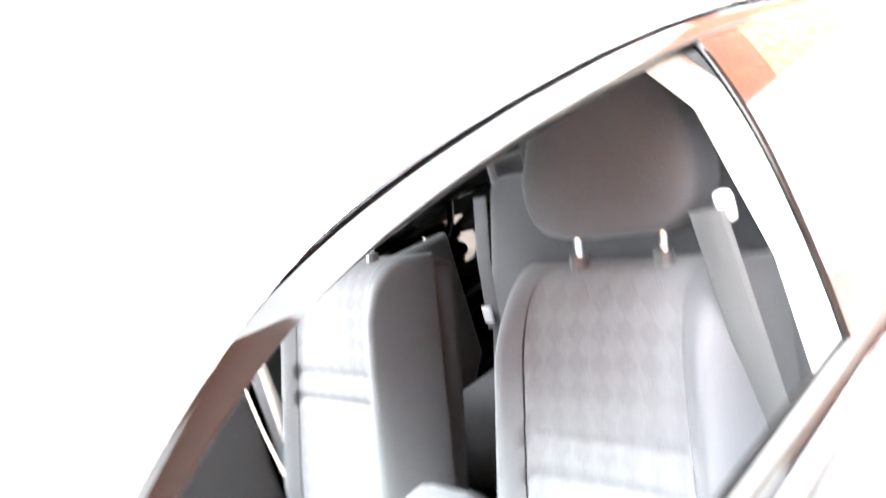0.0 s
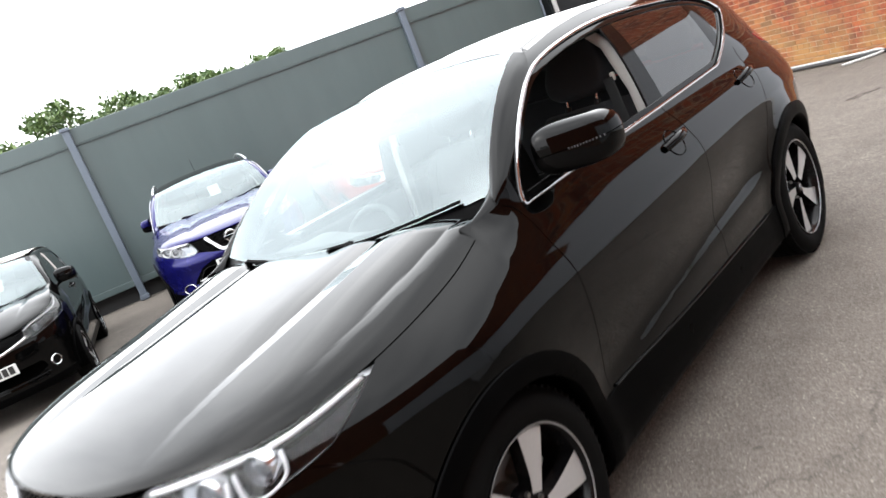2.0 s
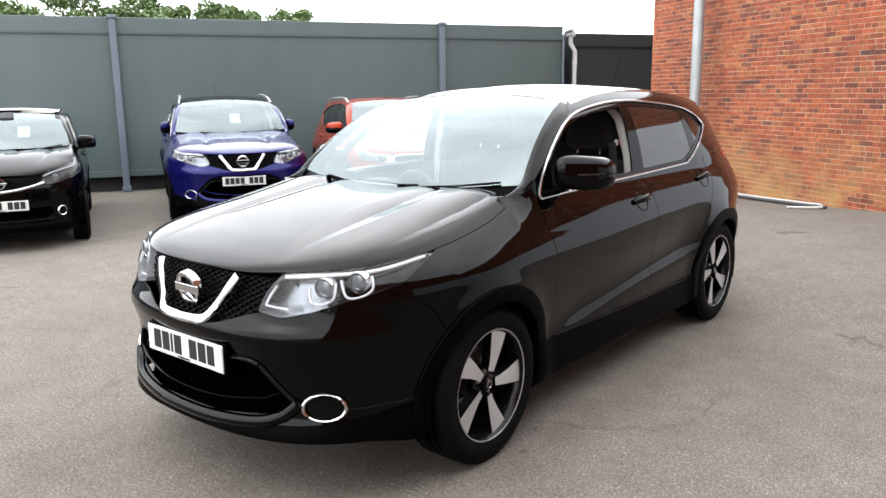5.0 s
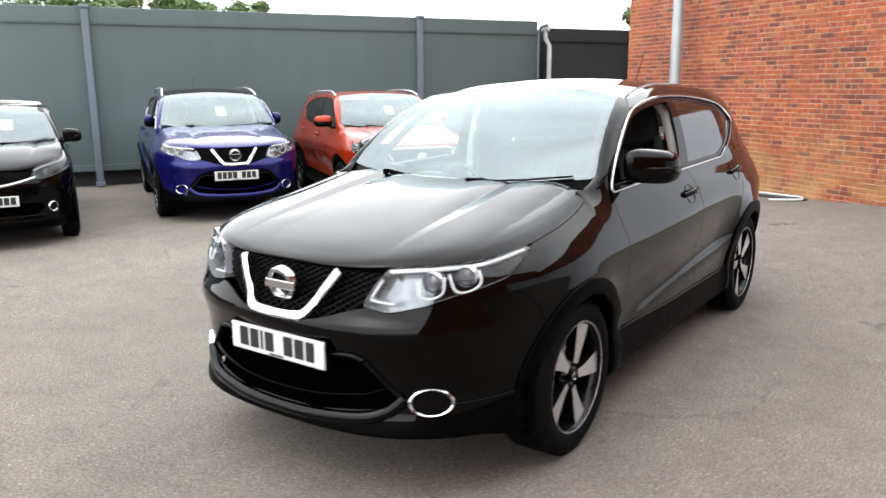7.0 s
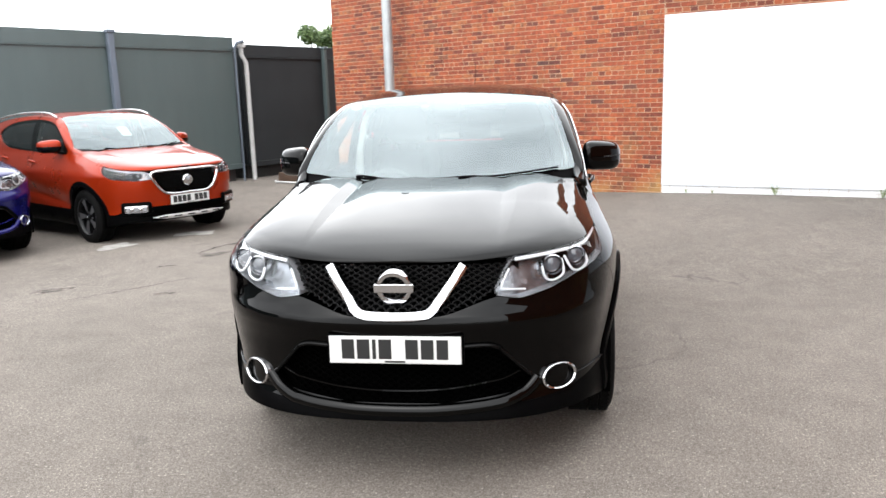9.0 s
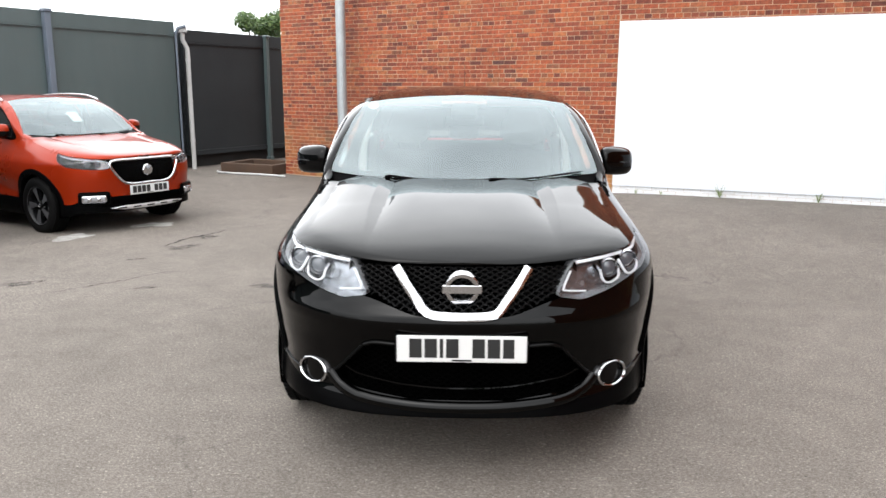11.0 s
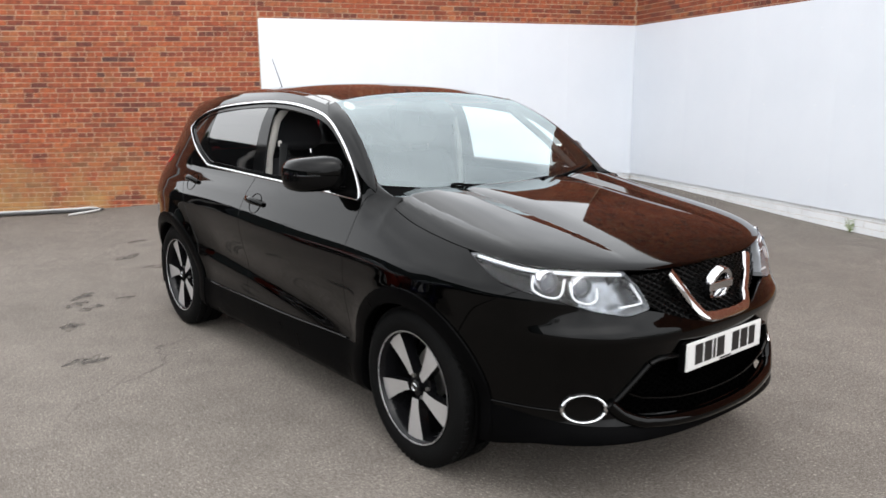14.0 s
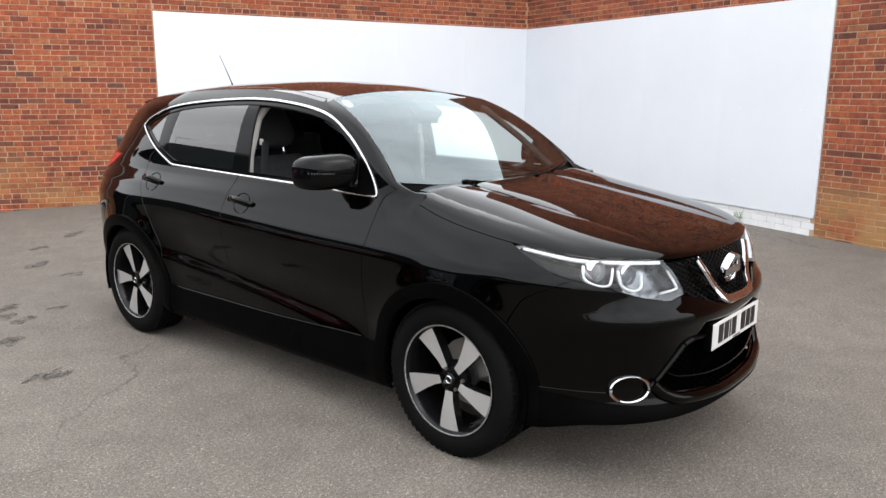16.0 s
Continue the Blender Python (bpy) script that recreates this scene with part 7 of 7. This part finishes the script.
for i, (x, y, r) in enumerate(((-0.16, 4.57, 0.1), (-0.49, 3.8, 0.13), (-0.45, 3.2, 0.1), (-1.22, 2.52, 0.1), (-1.27, 2.13, 0.09), (-1.64, 0.96, 0.08), (-1.5, 1.72, 0.1), (0.37, 4.99, 0.12), (-0.97, 2.26, 0.06),
                               (-1.52, 0.9, 0.05), (-3.66, 0.93, 0.14), (-2.57, 0.83, 0.07), (-2.85, 2.44, 0.16), (-2.81, 3.0, 0.14), (-1.33, 2.29, 0.1), (-1.59, 0.93, 0.08))):
    splat("ground_stain", STAIN, x, y, r * 0.62, 1.7, 0.5 + 0.3 * math.sin(i * 2.1), 40 + i, "dark damp stain on tarmac", "stain")
for i, (x, y, r) in enumerate(((-4.27, 3.01, 0.17), (-3.67, 3.75, 0.17))):
    splat("ground_patch", PALE_PATCH, x, y, r, 1.2, 0.4, 70 + i, "pale splash on tarmac", "patch")

# long open cracks in the tarmac, ragged along both sides
def crack_line(points, width, seed):
    rng = random.Random(seed)
    line = loop_curve([Vector((x, y, 0)) for x, y in points], 14, False)
    pts, n = [], len(line)
    for i, p in enumerate(line):
        d = (line[min(n - 1, i + 1)] - line[max(0, i - 1)]).normalized()
        side = Vector((-d.y, d.x, 0))
        p = p + side * rng.uniform(-0.014, 0.014)
        w = width * (0.25 + 0.75 * rng.random() ** 1.5) * min(1.0, 0.2 + 5 * i / n, 0.2 + 5 * (n - 1 - i) / n)
        for e in (-w, w * rng.uniform(0.4, 1.0)):
            q = p + side * e
            pts.append((q.x, q.y, ground_z(q.x, q.y) + 0.0045))
    ob = finish("ground_crack", pts, [(2 * i, 2 * i + 1, 2 * i + 3, 2 * i + 2) for i in range(n - 1)], CRACK)
    tagged(ob, "dark ragged crack in pale tarmac", "crack", kind="structure")


for i, (line, width) in enumerate((([(-3.05, 2.46), (-2.97, 2.88), (-2.79, 3.18), (-2.7, 3.47)], 0.03), ([(-2.7, 3.47), (-2.45, 3.7), (-2.19, 3.86), (-1.8, 4.1)], 0.01),
                                   ([(-3.3, 0.6), (-3.04, 0.87), (-2.83, 1.09), (-2.68, 1.31), (-2.53, 1.4)], 0.012), ([(-3.17, 1.83), (-3.08, 1.88), (-2.99, 1.91)], 0.025))):
    crack_line(line, width, 90 + i)

# pipe and cable lying along the foot of the wall
LOOSE = worn("black_rubber_hose", (0.02, 0.02, 0.02), 0.6)


def on_wall(s, off, z=0.0):
    p = WALL_A + ALONG * s - OUT * off if s > 0 else WALL_A - LEFT * s - LEFT_OUT * off
    return Vector((p.x, p.y, ground_z(p.x, p.y) + z))


hose = part("rubber_hose", tube(loop_curve([on_wall(-5.2, 0.5, 0.03), on_wall(-4.0, 0.4, 0.03), on_wall(-3.0, 0.3, 0.03), on_wall(-2.5, 0.3, 0.03), on_wall(-2.15, 0.26, 0.03)], 8, False), 0.02, 10), LOOSE, smooth=60)
tagged(hose, "black rubber hose lying along wall foot", "hose")
cable = part("pale_pipe", tube(loop_curve([on_wall(-5.3, 0.42, 0.05), on_wall(-4.0, 0.33, 0.05), on_wall(-2.6, 0.22, 0.05), on_wall(-2.35, 0.2, 0.05), on_wall(-2.2, 0.3, 0.03), on_wall(-2.5, 0.58, 0.025)], 8, False), 0.014, 10), PIPE_WHITE, smooth=60)
tagged(cable, "pale plastic pipe lying along wall foot", "pipe")

# weeds at the foot of the boards
WEED = Mat("weed_leaves", (0.1, 0.15, 0.05), 0.7)
WEED.to("Base Color", WEED.ramp(WEED.n.new("ShaderNodeNewGeometry").outputs["Random Per Island"], (0.0, (0.07, 0.11, 0.035)), (1.0, (0.2, 0.24, 0.1))))


def weed(p, h, seed):
    rng = random.Random(seed)
    w_ = empty("weed", Matrix.Translation(p))
    tagged(w_, "small green weed growing at wall foot", "weed", "weeds")
    bm = bmesh.new()
    v, f = [], []
    for i in range(7):
        a = rng.uniform(0, 6.28)
        tip = Vector((0.35 * h * math.cos(a), 0.35 * h * math.sin(a), h * rng.uniform(0.5, 1.0)))
        tube([(0, 0, 0), tuple(tip * 0.5 + Vector((0, 0, 0.1 * h))), tuple(tip)], [0.004, 0.003, 0.0015], 5, bm=bm)
        for t in span(0.25, 1, 7):
            c = tip * t
            d = Vector((rng.gauss(0, 1), rng.gauss(0, 1), 0.3)).normalized()
            s = d.orthogonal().normalized()
            ln = 0.16 * h * rng.uniform(0.6, 1.2)
            n = len(v)
            v += [c, c + d * ln * 0.5 + s * ln * 0.22, c + d * ln, c + d * ln * 0.5 - s * ln * 0.22]
            f.append((n, n + 1, n + 2, n + 3))
    part("stems", bm, WEED.m, w_)
    finish("leaves", v, f, WEED.m, w_)


weed(on_wall(1.5, 0.05), 0.2, 1)
weed(on_wall(2.75, 0.05), 0.14, 2)
weed(on_wall(0.35, 0.05), 0.07, 3)
weed(on_wall(0.7, 0.04), 0.06, 4)
sp = CORNER + SIDE * 4.6 - ALONG * 0.06
weed(Vector((sp.x, sp.y, ground_z(sp.x, sp.y))), 0.17, 5)

# television aerial on the cabin roof
ae = empty("television_aerial", Matrix.Translation(CA + CDIR * (UNIT + 2.0) - CIN * 0.3 + Vector((0, 0, CTOP - 0.04))))
tagged(ae, "small television aerial on cabin roof", "aerial")
part("mast", tube([(0, 0, 0), (0, 0, 0.45)], 0.012, 8), GALV, ae)
part("boom", tube([(-0.25, 0, 0.43), (0.25, 0, 0.43)], 0.008, 8), GALV, ae)
for x in span(-0.22, 0.22, 6):
    part("element", tube([(x, -0.1, 0.43), (x, 0.1, 0.43)], 0.004, 6), GALV, ae)

# ---- bricks of the walls, laid in English garden wall bond ----
BH, BL, HD, J = 0.0665, 0.208, 0.104, 0.0095


def brick_shape(length, proud=0.006):
    """Eight corners and five faces of a brick's face, its back on the wall's front plane."""
    a, b, c, d = 0, length - J, 0, BH - J
    e = 0.004
    v = [(a, 0, c), (b, 0, c), (b, 0, d), (a, 0, d), (a, -proud + .002, c), (b, -proud + .002, c), (b, -proud + .002, d), (a, -proud + .002, d),
         (a + e, -proud, c + e), (b - e, -proud, c + e), (b - e, -proud, d - e), (a + e, -proud, d - e)]
    f = [(i, (i + 1) % 4, 4 + (i + 1) % 4, 4 + i) for i in range(4)] + [(4 + i, 4 + (i + 1) % 4, 8 + (i + 1) % 4, 8 + i) for i in range(4)] + [(8, 9, 10, 11)]
    return v, f


def lay(wall, start, along, out, length, stop, near, top=WALL_TOP):
    """Lays bricks on a wall. stop(z): the stretch (from, to) that this course covers; near(s, z): bricks that are objects of their own."""
    ang = math.atan2(along.y, along.x)
    if (Matrix.Rotation(ang, 3, "Z") @ Vector((0, 1, 0))).dot(out) < 0:
        start, along, ang = start + along * length, -along, ang + math.pi
        old_stop, old_near = stop, near
        stop, near = (lambda z: tuple(length - a for a in old_stop(z))[::-1]), (lambda s, z: old_near(length - s, z))
    frame_m = Matrix.Translation(start) @ Matrix.Rotation(ang, 4, "Z")
    shapes = {}
    jv, jf = [], []
    count = 0
    for r in range(int((top + 0.05) / BH)):
        z = -0.04 + r * BH
        head = r % 4 == 3
        unit = HD if head else BL
        s = -(0.5 * unit if r % 2 else 0.0) - (0.03 if head else 0)
        first, last = stop(z)
        while s < last:
            s0, s1 = max(first, s), min(last, s + unit)
            if s1 - s0 > 0.04:
                dx, dz = random.uniform(-0.002, 0.002), random.uniform(-0.0015, 0.0015)
                size = round(s1 - s0, 4)
                proud = random.choice((0.004, 0.006, 0.008))
                key = (size, proud)
                v, f = shapes.get(key, (None, None))
                if v is None:
                    v, f = brick_shape(size, proud)
                    shapes[key] = (v, f)
                if count < 150 and near((s0 + s1) / 2, z):
                    me = bpy.data.meshes.get("brick_%d_%d" % (size * 10000, proud * 1000))
                    if me is None:
                        me = bpy.data.meshes.new("brick_%d_%d" % (size * 10000, proud * 1000))
                        me.from_pydata(v, [], f)
                        me.materials.append(BRICK_ONE)
                    ob = new("brick", me)
                    ob.parent = wall
                    ob.matrix_world = frame_m @ Matrix.Translation((s0 + dx, 0, z + dz))
                    count += 1
                else:
                    n0 = len(jv)
                    jv += [frame_m @ Vector((s0 + dx + a, b, z + dz + c)) for a, b, c in v]
                    jf += [tuple(n0 + i for i in q) for q in f]
            s += unit
    ob = finish("bricks", jv, jf, BRICK_MANY)
    ob.parent = wall
    ob["kind"] = "stuff"


lay(wall_back, WALL_A, ALONG, OUT, BOARDS, lambda z: (0.0, 0.0) if z < SHEET_TOP - 0.05 else (0.0, BOARDS), lambda s, z: s < 1.6)
lay(wall_left, WALL_W, -LEFT, LEFT_OUT, LEFT_LEN, lambda z: (0.0, LEFT_LEN - 0.004), lambda s, z: LEFT_LEN - 1.6 < s and 1.2 < z)
lay(wall_side, CORNER, SIDE, ALONG, 12.0, lambda z: (5.57, 12.0) if z < SHEET_TOP - 0.05 else (0.0, 12.0), lambda s, z: 5.5 < s < 7.4, SIDE_TOP)
lay(wall_end, WALL_W, LEFT_OUT, -LEFT, 6.0, lambda z: (0.0, 6.0), lambda s, z: False)
